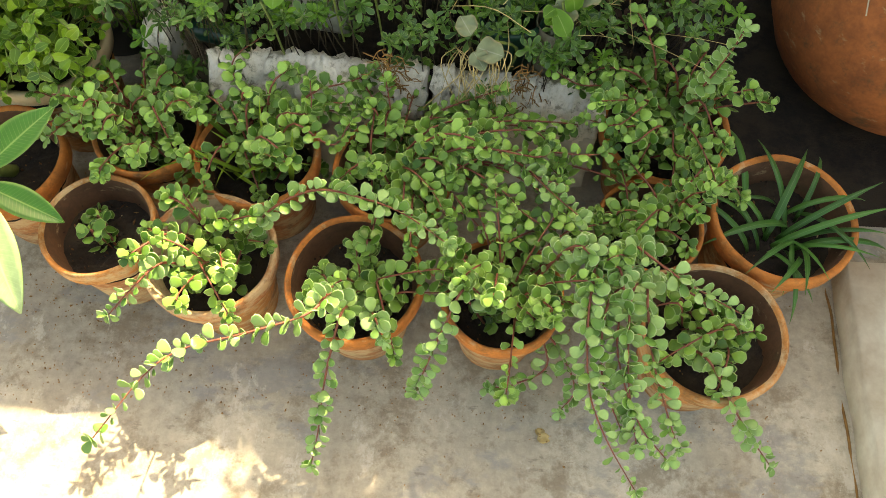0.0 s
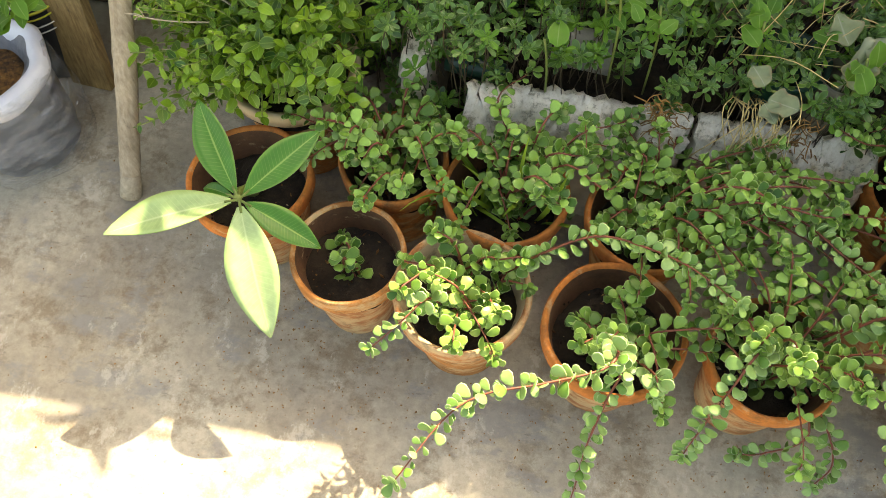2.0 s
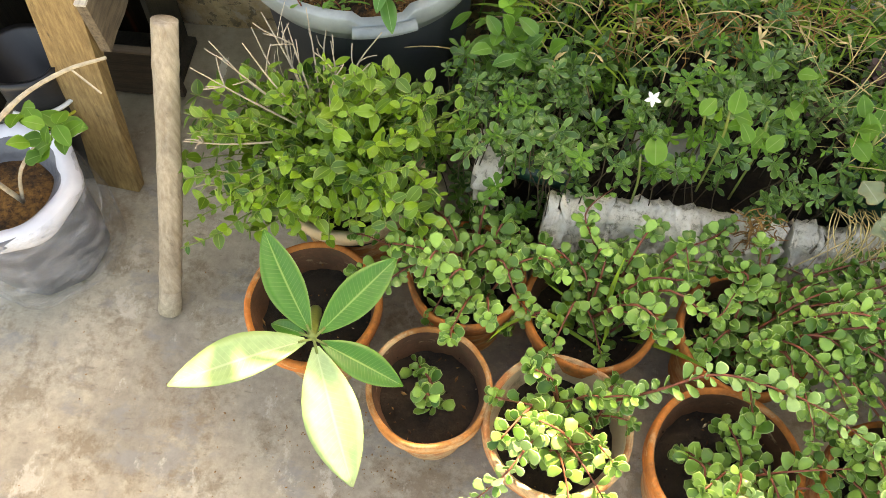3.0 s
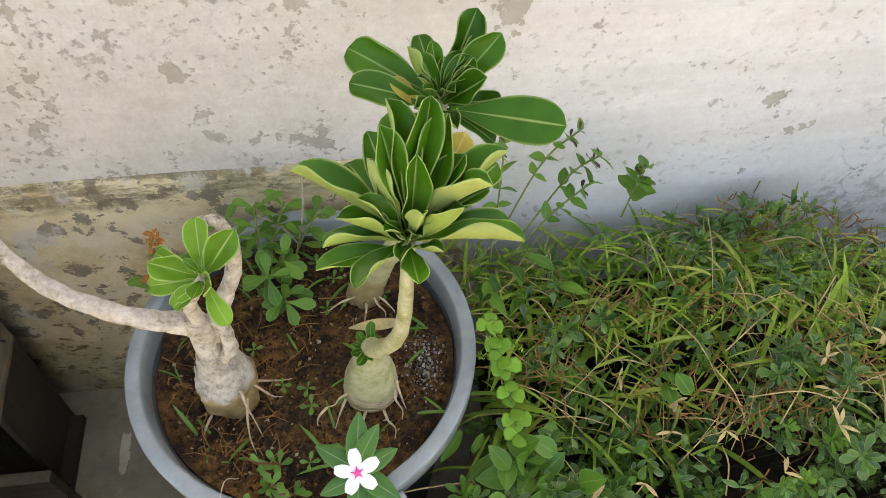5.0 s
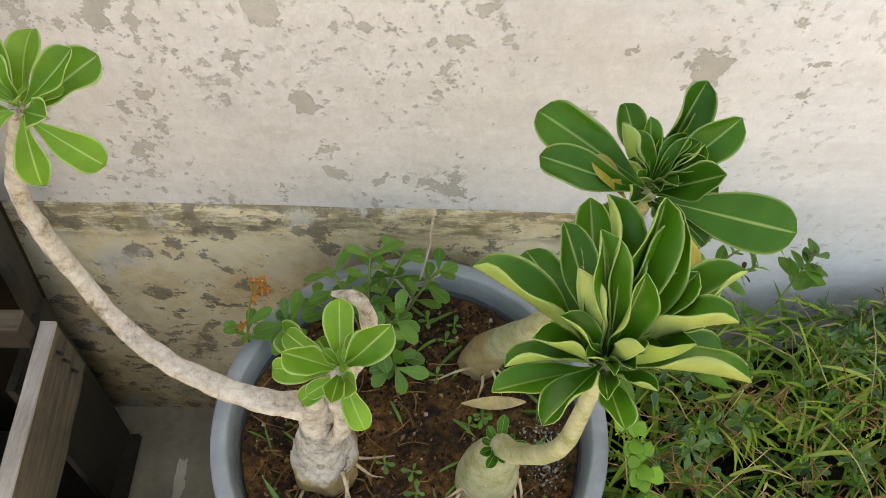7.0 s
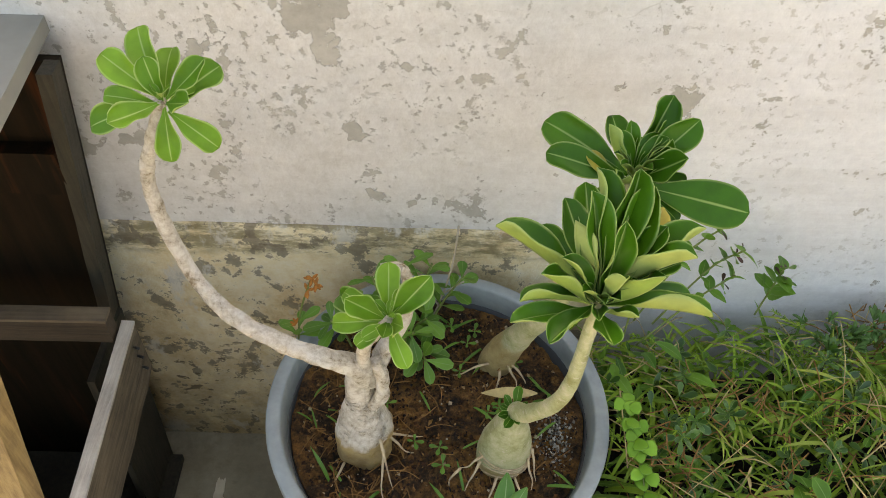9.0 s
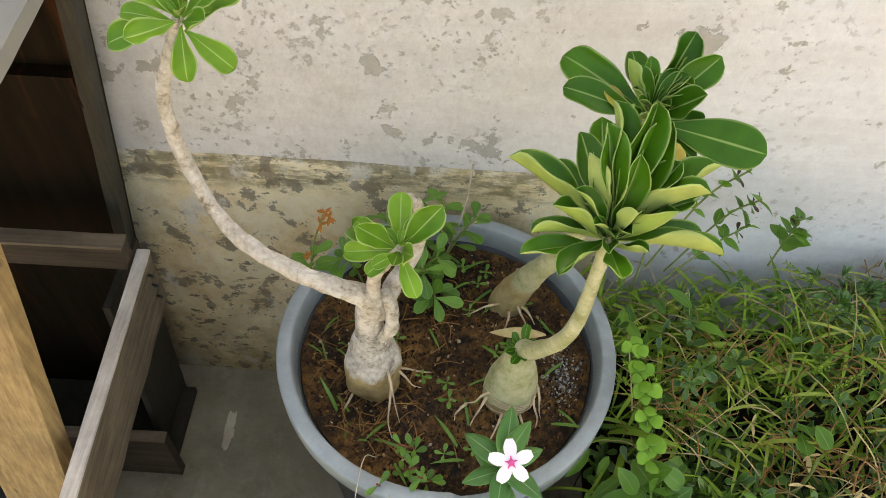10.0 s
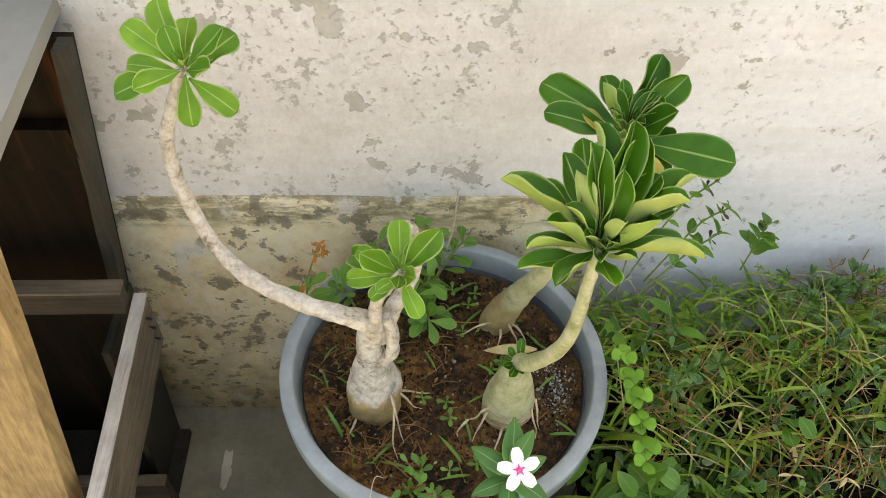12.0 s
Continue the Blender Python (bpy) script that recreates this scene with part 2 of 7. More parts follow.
def wood_material(name, a, b, along=1, wear=0.3):
    n = Nodes(name, 0.75)
    st = [95, 95, 95]
    st[along] = 3.0
    c = n.ramp(n.noise(1.6, 8, 0.65, stretch=tuple(st)), (0.3, a), (0.7, b))
    c = n.mix(0.55, c, n.ramp(n.noise(14, 8, 0.7), (0.3, 0.22), (0.7, 0.78)), "OVERLAY")
    spots = n.ramp(n.noise(26, 7, 0.7, stretch=tuple(0.3 if i == along else 1.4 for i in range(3))), (0.62, 0.0), (0.7, 1.0))
    c = n.mix(n.math("MULTIPLY", spots, wear), c, (0.05, 0.035, 0.02))
    n.color(c)
    n.bump(n.noise(1.6, 8, 0.7, stretch=tuple(st)), 0.7, 0.002)
    return n.m


def stained_panel():
    """Dark stained plywood with a worn red-brown streak; near black for the rack's inner shade."""
    n = Nodes("dark_panel", 0.6)
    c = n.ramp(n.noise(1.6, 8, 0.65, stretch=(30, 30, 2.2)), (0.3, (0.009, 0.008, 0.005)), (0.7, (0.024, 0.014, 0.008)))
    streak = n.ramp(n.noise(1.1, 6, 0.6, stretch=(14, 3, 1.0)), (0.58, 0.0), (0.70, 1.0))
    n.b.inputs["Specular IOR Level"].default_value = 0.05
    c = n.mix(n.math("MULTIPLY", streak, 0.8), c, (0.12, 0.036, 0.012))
    n.color(c)
    n.bump(n.noise(1.6, 8, 0.7, stretch=(60, 60, 4.4)), 0.4, 0.002)
    return n.m


def plain_material(name, base, rough=0.5, vary=0.25, scale=30, bump=0.15):
    n = Nodes(name, rough)
    c = n.mix(vary, base, n.ramp(n.noise(scale, 5, 0.65), (0.3, 0.2), (0.7, 0.8)), "OVERLAY")
    n.color(c)
    n.bump(n.noise(scale * 3, 4, 0.6), bump, 0.002)
    return n.m


def rubble_material():
    n = Nodes("crumbling_white_cement", 0.95)
    c = n.ramp(n.noise(55, 8, 0.75), (0.37, (0.34, 0.30, 0.22)), (0.47, (0.78, 0.71, 0.58)), (0.64, (0.90, 0.85, 0.75)))
    c = n.mix(n.ramp(n.noise(13, 5, 0.7), (0.58, 0.0), (0.70, 0.5)), c, (0.36, 0.30, 0.21))
    n.color(c)
    n.bump(n.noise(75, 8, 0.75), 0.7, 0.003)
    return n.m


def bark_material():
    n = Nodes("pale_adenium_bark", 0.85)
    c = n.ramp(n.noise(70, 8, 0.75), (0.36, (0.30, 0.23, 0.15)), (0.44, (0.62, 0.54, 0.43)), (0.58, (0.84, 0.78, 0.69)))
    c = n.mix(n.ramp(n.noise(22, 5, 0.6), (0.45, 0.0), (0.65, 0.25)), c, (0.60, 0.49, 0.37))
    crack = n.ramp(n.cracks(62, 0.02), (0.0, 0.0), (0.10, 1.0))
    c = n.mix(n.math("MULTIPLY", n.math("SUBTRACT", 1.0, crack), 0.12), c, (0.30, 0.21, 0.12))
    foot = n.ramp(n.math("ADD", n.axis(2), n.math("MULTIPLY", n.noise(40, 4), 0.014)), (0.508, 1.0), (0.513, 0.0))
    c = n.mix(n.math("MULTIPLY", foot, 0.85), c, n.ramp(n.noise(60, 5, 0.7), (0.3, (0.40, 0.22, 0.05)), (0.7, (0.62, 0.42, 0.13))))
    n.color(c)
    n.bump(n.mix(0.16, n.noise(85, 8, 0.8), crack), 1.0, 0.006)
    return n.m


def green_bark(name, foot_z):
    """Smooth grey-green skin, tan and scuffed where it meets the soil."""
    n = Nodes(name, 0.55)
    c = n.ramp(n.noise(45, 7, 0.72), (0.34, (0.26, 0.26, 0.10)), (0.50, (0.42, 0.42, 0.225)), (0.68, (0.58, 0.54, 0.36)))
    scuff = n.ramp(n.noise(90, 6, 0.7, stretch=(1, 1, 2.5)), (0.58, 0.0), (0.63, 1.0))
    c = n.mix(n.math("MULTIPLY", scuff, 0.55), c, (0.62, 0.55, 0.42))
    foot = n.ramp(n.math("ADD", n.axis(2), n.math("MULTIPLY", n.noise(45, 4), 0.016)), (foot_z, 1.0), (foot_z + 0.010, 0.0))
    c = n.mix(n.math("MULTIPLY", foot, 0.8), c, n.ramp(n.noise(60, 5, 0.7), (0.3, (0.28, 0.17, 0.06)), (0.7, (0.52, 0.38, 0.17))))
    n.color(c)
    n.bump(n.noise(70, 7, 0.75), 0.7, 0.003)
    return n.m


def leaf_material(name, dark, light, edge, rib=None, gloss=0.4, through_light=0.22, per_object=False, blemish=0.0, rim=0.80, shine=0.5, glow=(0.34, 0.55, 0.06), veins=0.0):
    """Leaf with a paler margin and midrib, hue varied leaf by leaf."""
    n = Nodes(name, gloss)
    if per_object:
        r = n.t.nodes.new("ShaderNodeObjectInfo").outputs["Random"]
    else:
        r = n.t.nodes.new("ShaderNodeNewGeometry").outputs["Random Per Island"]
    c = n.mix(r, dark, light)
    c = n.mix(0.3, c, n.ramp(n.noise(55, 4, 0.6), (0.3, 0.25), (0.7, 0.75)), "OVERLAY")
    u, v = n.uv()
    au = n.math("ABSOLUTE", u)
    c = n.mix(n.ramp(au, (rim, 0.0), (min(0.995, rim + 0.17), 0.75)), c, edge)
    n.b.inputs["Specular IOR Level"].default_value = shine
    if rib:
        c = n.mix(n.ramp(au, (0.02, 0.85), (0.075, 0.0)), c, rib)
    if veins:
        # side veins run out and forward from the midrib
        run = n.math("SINE", n.math("MULTIPLY", n.math("SUBTRACT", v, n.math("MULTIPLY", au, 0.10)), 150.0))
        run = n.math("MULTIPLY", n.ramp(run, (0.80, 0.0), (0.98, 1.0)), n.ramp(au, (0.05, 1.0), (0.9, 0.3)))
        c = n.mix(n.math("MULTIPLY", run, veins), c, rib)
    if blemish:
        c = n.mix(n.math("MULTIPLY", n.ramp(n.noise(12, 4), (0.62, 0.0), (0.7, 1.0)), blemish), c, (0.35, 0.25, 0.05))
    n.color(c)
    n.bump(n.noise(40, 3), 0.25, 0.002)
    if through_light:
        tr = n.t.nodes.new("ShaderNodeBsdfTranslucent")
        n.link(n.mix(0.6, c, glow), tr.inputs[0])
        ms = n.t.nodes.new("ShaderNodeMixShader")
        ms.inputs[0].default_value = through_light
        n.link(n.b.outputs[0], ms.inputs[1])
        n.link(tr.outputs[0], ms.inputs[2])
        n.link(ms.outputs[0], n.out.inputs[0])
    return n.m


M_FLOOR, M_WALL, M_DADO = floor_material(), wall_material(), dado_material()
M_TERRA = terracotta_material("terracotta", 0.42, (0.50, 0.20, 0.055))
M_TERRA_RIM = terracotta_material("terracotta_rim", 0.10, (0.56, 0.185, 0.040))
# inside of the pots: soil stain, darkened further as inner shade
M_TERRA_DARK = terracotta_material("stained_shaded_terracotta", 0.0, (0.14, 0.062, 0.028))
M_TERRA_PALE = terracotta_material("limed_terracotta", 0.55, (0.48, 0.19, 0.07))
M_LIMED = terracotta_material("lime_crusted_rim", 1.0, (0.55, 0.45, 0.36))
M_URN = terracotta_material("urn_clay", 0.0, (0.40, 0.115, 0.032))
M_SOIL = soil_material("pot_soil", (0.010, 0.007, 0.005), (0.026, 0.017, 0.010), (0.060, 0.040, 0.022))
M_TUBSOIL = coir_soil()
M_TUB = plain_material("grey_blue_plastic", (0.285, 0.33, 0.335), 0.45, 0.45, 14, 0.15)
M_TUBBODY = plain_material("dark_plastic", (0.035, 0.04, 0.045), 0.5, 0.2, 9, 0.1)
M_CONC = rubble_material()
M_CONCGREY = plain_material("grey_cement_face", (0.52, 0.48, 0.39), 0.9, 0.55, 16, 0.6)
M_KERB = plain_material("whitewashed_kerb", (0.62, 0.55, 0.42), 0.85, 0.6, 12, 0.4)
M_PLANK = wood_material("pale_plank", (0.18, 0.108, 0.040), (0.42, 0.285, 0.125), 2, 0.9)
M_GREYWOOD = wood_material("weathered_board", (0.070, 0.050, 0.030), (0.21, 0.16, 0.105), 1, 0.95)
M_GREYEDGE = wood_material("bleached_board_edge", (0.36, 0.33, 0.28), (0.62, 0.58, 0.51), 1, 0.3)
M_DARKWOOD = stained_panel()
# near-black wood: the open bays' shade is put into its colour
M_SHADEWOOD = wood_material("bay_shade_wood", (0.020, 0.019, 0.012), (0.048, 0.040, 0.026), 2, 0.5)
M_RAILEDGE = wood_material("worn_rail_edge", (0.10, 0.075, 0.048), (0.22, 0.17, 0.115), 0, 0.4)
M_RAIL = wood_material("rail_wood", (0.030, 0.020, 0.011), (0.080, 0.054, 0.033), 0, 0.5)
M_STICK = wood_material("bleached_stick", (0.30, 0.24, 0.17), (0.50, 0.43, 0.33), 2, 0.6)
M_SLATE = plain_material("grey_table_slab", (0.27, 0.26, 0.225), 0.85, 0.3, 7, 0.2)
M_BARK_PALE = bark_material()
M_BARK_GREEN = green_bark("green_adenium_skin", 0.480)
M_BARK_OLIVE = green_bark("olive_adenium_skin", 0.518)
M_ROOT = plain_material("pale_root", (0.55, 0.42, 0.27), 0.85, 0.5, 80, 0.5)
M_REDSTEM = plain_material("red_brown_stem", (0.20, 0.055, 0.03), 0.6, 0.5, 90, 0.3)
M_DARKSTEM = plain_material("dull_brown_stem", (0.060, 0.042, 0.020), 0.8, 0.5, 90, 0.2)
M_GREENSTEM = plain_material("green_stem", (0.16, 0.21, 0.05), 0.6, 0.4, 90, 0.2)
M_TWIG = plain_material("dry_twig", (0.42, 0.36, 0.27), 0.85, 0.5, 90, 0.4)
M_STRAW = plain_material("dry_straw", (0.50, 0.38, 0.17), 0.85, 0.5, 60, 0.2)
M_LITTER = plain_material("brown_litter", (0.30, 0.15, 0.045), 0.9, 0.6, 50, 0.4)
M_GREENPLASTIC = plain_material("green_plastic", (0.005, 0.045, 0.028), 0.3, 0.2, 12, 0.05)
M_ROPE = plain_material("frayed_rope", (0.40, 0.37, 0.32), 0.95, 0.5, 140, 0.8)
M_PETAL = plain_material("white_petal", (0.86, 0.80, 0.83), 0.6, 0.05, 40, 0.1)
M_PINK = plain_material("pink_eye", (0.75, 0.08, 0.30), 0.6, 0.1, 60, 0.1)
M_LILAC = plain_material("lilac_petal", (0.65, 0.35, 0.50), 0.6, 0.1, 60, 0.1)
M_ORANGE = plain_material("withered_orange_bloom", (0.42, 0.16, 0.03), 0.8, 0.5, 90, 0.3)
M_BLACKBAG = plain_material("black_plastic_bag", (0.02, 0.02, 0.022), 0.35, 0.2, 20, 0.3)
M_YELLOW = plain_material("yellow_print", (0.55, 0.50, 0.05), 0.5, 0.1, 40, 0.05)
M_WHITEPRINT = plain_material("white_print", (0.75, 0.75, 0.73), 0.5, 0.1, 40, 0.05)
M_BAGGREY = plain_material("cloudy_plastic_sack", (0.13, 0.135, 0.15), 0.3, 0.5, 24, 0.8)
M_BAGWHITE = plain_material("white_plastic_sack", (0.66, 0.68, 0.74), 0.35, 0.25, 18, 0.7)

def crumb_material(name, *stops):
    n = Nodes(name, 0.95)
    r = n.t.nodes.new("ShaderNodeNewGeometry").outputs["Random Per Island"]
    n.color(n.ramp(r, *stops))
    n.bump(n.noise(300, 3), 0.5, 0.001)
    return n.m


M_CRUMB = crumb_material("mixed_crumbs", (0.0, (0.015, 0.007, 0.004)), (0.5, (0.055, 0.022, 0.008)), (0.80, (0.20, 0.085, 0.022)), (0.94, (0.36, 0.20, 0.07)), (1.0, (0.50, 0.42, 0.30)))
M_GRIT = crumb_material("pale_grit", (0.0, (0.03, 0.022, 0.015)), (0.45, (0.16, 0.14, 0.11)), (1.0, (0.55, 0.52, 0.45)))
M_JADE = leaf_material("jade_leaf", (0.022, 0.09, 0.008), (0.28, 0.50, 0.10), (0.42, 0.58, 0.23), gloss=0.28, through_light=0.06, shine=0.35)
M_JADE_ONE = leaf_material("jade_leaf_single", (0.10, 0.23, 0.045), (0.30, 0.48, 0.17), (0.46, 0.60, 0.33), gloss=0.26, through_light=0.05, shine=0.25, per_object=True)
M_WEED = leaf_material("weed_leaf", (0.014, 0.065, 0.010), (0.095, 0.215, 0.036), (0.19, 0.31, 0.085), gloss=0.30, through_light=0.08, shine=0.5, rim=0.72)
M_CHAIN = leaf_material("round_weed_leaf", (0.12, 0.30, 0.02), (0.24, 0.50, 0.05), (0.22, 0.42, 0.08), gloss=0.5, shine=0.35)
M_WEED2 = leaf_material("fresh_weed_leaf", (0.035, 0.13, 0.012), (0.13, 0.30, 0.03), (0.15, 0.32, 0.05), rib=(0.2, 0.34, 0.09), gloss=0.5, shine=0.35)
M_GRASS = leaf_material("grass_blade", (0.030, 0.12, 0.010), (0.37, 0.55, 0.06), (0.22, 0.38, 0.06), rib=(0.22, 0.38, 0.08), gloss=0.55, shine=0.3)
M_GRASS_DRY = leaf_material("yellowing_grass_blade", (0.14, 0.27, 0.03), (0.42, 0.48, 0.09), (0.38, 0.44, 0.10), rib=(0.38, 0.44, 0.12), gloss=0.6, shine=0.3)
M_LEMON = leaf_material("yellow_green_leaf", (0.012, 0.08, 0.010), (0.25, 0.44, 0.035), (0.34, 0.50, 0.12), rib=(0.28, 0.44, 0.08), gloss=0.38)
M_MAROON = leaf_material("maroon_leaf", (0.035, 0.02, 0.016), (0.10, 0.04, 0.035), (0.09, 0.06, 0.035), gloss=0.5, through_light=0.05)
M_FINGER = leaf_material("blue_green_finger_leaf", (0.05, 0.15, 0.035), (0.13, 0.28, 0.07), (0.16, 0.30, 0.09), gloss=0.45)
M_FELT = leaf_material("felted_grey_leaf", (0.16, 0.20, 0.11), (0.24, 0.28, 0.16), (0.32, 0.26, 0.15), rib=(0.32, 0.35, 0.24), gloss=0.9, through_light=0.1)
M_STRAP = leaf_material("strap_leaf", (0.02, 0.10, 0.018), (0.06, 0.21, 0.035), (0.10, 0.25, 0.07), rib=(0.14, 0.28, 0.08), gloss=0.4, per_object=True)
M_ADEN = leaf_material("adenium_leaf_upper", (0.018, 0.095, 0.006), (0.062, 0.20, 0.012), (0.34, 0.46, 0.15), rib=(0.28, 0.41, 0.12), gloss=0.34, through_light=0.10, per_object=True, rim=0.905, shine=0.22)
M_ADEN_YOUNG = leaf_material("adenium_leaf_young", (0.07, 0.20, 0.012), (0.17, 0.35, 0.03), (0.42, 0.55, 0.20), rib=(0.34, 0.48, 0.15), gloss=0.42, through_light=0.12, per_object=True, rim=0.85, shine=0.25)
M_ADEN_UNDER = leaf_material("adenium_leaf_underside", (0.25, 0.38, 0.07), (0.38, 0.45, 0.13), (0.42, 0.52, 0.15), rib=(0.45, 0.55, 0.22), gloss=0.5, through_light=0.12, per_object=True)
M_ADEN_YEL = leaf_material("adenium_leaf_turning", (0.50, 0.42, 0.06), (0.55, 0.40, 0.06), (0.50, 0.45, 0.10), rib=(0.55, 0.5, 0.2), gloss=0.45, per_object=True, blemish=1.0)
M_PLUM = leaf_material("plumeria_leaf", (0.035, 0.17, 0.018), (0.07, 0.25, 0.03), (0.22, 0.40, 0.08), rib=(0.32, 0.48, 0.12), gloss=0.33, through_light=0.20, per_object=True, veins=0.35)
# paler green: leaf undersides, and the sunlit look on two leaf tops
M_PLUM_UNDER_LIT = leaf_material("plumeria_leaf_pale_sunlit", (0.27, 0.42, 0.17), (0.33, 0.47, 0.22), (0.33, 0.50, 0.18), rib=(0.45, 0.58, 0.30), gloss=0.4, through_light=0.08, per_object=True, veins=0.4)
M_PERI = leaf_material("periwinkle_leaf", (0.05, 0.18, 0.03), (0.10, 0.27, 0.05), (0.14, 0.32, 0.08), rib=(0.30, 0.45, 0.18), gloss=0.4, per_object=True)
M_BUSH = leaf_material("small_shrub_leaf", (0.05, 0.17, 0.018), (0.13, 0.31, 0.035), (0.18, 0.32, 0.10), rib=(0.2, 0.34, 0.1), gloss=0.45)


def glass_film():
    n = Nodes("clear_plastic_film", 0.12)
    n.color((0.55, 0.57, 0.62))
    tp = n.t.nodes.new("ShaderNodeBsdfTransparent")
    ms = n.t.nodes.new("ShaderNodeMixShader")
    n.link(n.ramp(n.noise(16, 5, 0.7, stretch=(1, 1, 3)), (0.42, 0.05), (0.66, 0.45)), ms.inputs[0])
    n.link(tp.outputs[0], ms.inputs[1])
    n.link(n.b.outputs[0], ms.inputs[2])
    n.link(ms.outputs[0], n.out.inputs[0])
    n.bump(n.noise(22, 6, 0.7, stretch=(1, 1, 3)), 1.0, 0.01)
    return n.m


M_FILM = glass_film()


# ---- mesh helpers ----
rng = random.Random(7)


def R(a, b):
    return rng.uniform(a, b)


def thing(name, base, label, category, group="", kind=""):
    """An empty at the thing's base; its parts are built in world places."""
    e = new(name)
    e.empty_display_size = 0.02
    e.matrix_basis = Matrix.Translation(base)
    return tagged(e, label, category, group, kind)


def under(ob, parent):
    ob.parent = parent
    if parent.type == "EMPTY":
        ob.matrix_parent_inverse = parent.matrix_basis.inverted()
    return ob


def finish(name, me, materials, parent=None, label="", smooth=True):
    for m in materials if isinstance(materials, (list, tuple)) else [materials]:
        me.materials.append(m)
    if smooth:
        me.polygons.foreach_set("use_smooth", [True] * len(me.polygons))
    ob = new(name, me)
    if parent:
        under(ob, parent)
    if label:
        ob["label"] = label
    return ob


def part(name, bm, material, parent=None, label="", smooth=True):
    me = bpy.data.meshes.new(name)
    bm.normal_update()
    bm.to_mesh(me)
    bm.free()
    return finish(name, me, material, parent, label, smooth)


def lathe(profile, at=(0, 0, 0), seg=44, wobble=0.0, lean=(0, 0), seed=0.0, close=True):
    bm = bmesh.new()
    rings = []
    for r, z in profile:
        ring = []
        for i in range(seg):
            a = 2 * math.pi * i / seg
            k = 1 + wobble * noise.noise((math.cos(a) * 1.7 + seed, math.sin(a) * 1.7, z * 14 + seed))
            ring.append(bm.verts.new((at[0] + r * k * math.cos(a) + lean[0] * z, at[1] + r * k * math.sin(a) + lean[1] * z, at[2] + z)))
        rings.append(ring)
    for a, b in zip(rings, rings[1:]):
        for i in range(seg):
            bm.faces.new((a[i], a[(i + 1) % seg], b[(i + 1) % seg], b[i]))
    if close:
        bm.faces.new(rings[0][::-1])
        bm.faces.new(rings[-1])
    return bm


def plank(a, b, side, thick, bevel=0.002, rough=0.0, cuts=10, bm=None):
    """A board from a to b; side and thick are its half-width vectors."""
    a, b, side, thick = Vector(a), Vector(b), Vector(side), Vector(thick)
    own = bm is None
    bm = bm or bmesh.new()
    rings = []
    for i in range(cuts + 1):
        c = a.lerp(b, i / cuts)
        ring = []
        for s, t in ((-1, -1), (1, -1), (1, 1), (-1, 1)):
            p = c + side * s + thick * t
            if rough:
                p = p + noise.noise_vector(p * 23) * rough
            ring.append(bm.verts.new(p))
        rings.append(ring)
    for p, q in zip(rings, rings[1:]):
        for i in range(4):
            bm.faces.new((p[i], p[(i + 1) % 4], q[(i + 1) % 4], q[i]))
    bm.faces.new(rings[0][::-1])
    bm.faces.new(rings[-1])
    if bevel and own:
        edges = [e for e in bm.edges if e.calc_face_angle(0) > 0.7]
        bmesh.ops.bevel(bm, geom=edges, offset=bevel, segments=1, affect="EDGES")
    bmesh.ops.recalc_face_normals(bm, faces=bm.faces)
    return bm


def curve_points(pts, n):
    """Points along a smooth curve through pts."""
    pts = [Vector(p) for p in pts]
    p = [pts[0] * 2 - pts[1], *pts, pts[-1] * 2 - pts[-2]]
    out = []
    for i in range(n + 1):
        f = i / n * (len(pts) - 1)
        k = min(int(f), len(pts) - 2)
        t = f - k
        a, b, c, d = p[k:k + 4]
        out.append(0.5 * (2 * b + (c - a) * t + (2 * a - 5 * b + 4 * c - d) * t * t + (3 * b - a - 3 * c + d) * t ** 3))
    return out


def tube(bm, pts, radii, seg=7, lump=0.0, lump_scale=60):
    """A round limb through pts, added to bm."""
    rings = []
    up = Vector((0.13, 0.31, 0.94)).normalized()
    for i, p in enumerate(pts):
        way = (pts[min(i + 1, len(pts) - 1)] - pts[max(i - 1, 0)]).normalized()
        u = way.cross(up)
        if u.length < 0.05:
            u = way.cross(Vector((1, 0, 0)))
        u.normalize()
        v = way.cross(u)
        r = radii[i] if isinstance(radii, (list, tuple)) else radii
        ring = []
        for k in range(seg):
            a = 2 * math.pi * k / seg
            q = p + (u * math.cos(a) + v * math.sin(a)) * r
            if lump:
                q = q + (q - p) * lump * noise.noise(q * lump_scale)
            ring.append(bm.verts.new(q))
        rings.append(ring)
    for a, b in zip(rings, rings[1:]):
        for k in range(seg):
            bm.faces.new((a[k], a[(k + 1) % seg], b[(k + 1) % seg], b[k]))
    bm.faces.new(rings[0][::-1])
    bm.faces.new(rings[-1])
    return bm


class Shape:
    """A leaf pattern: points, faces and a flat (u, v) for each point."""

    def __init__(self, verts, faces, uv, slots=None):
        self.v, self.f, self.uv = np.array(verts, float), faces, np.array(uv, float)
        self.slots = slots or [0] * len(faces)


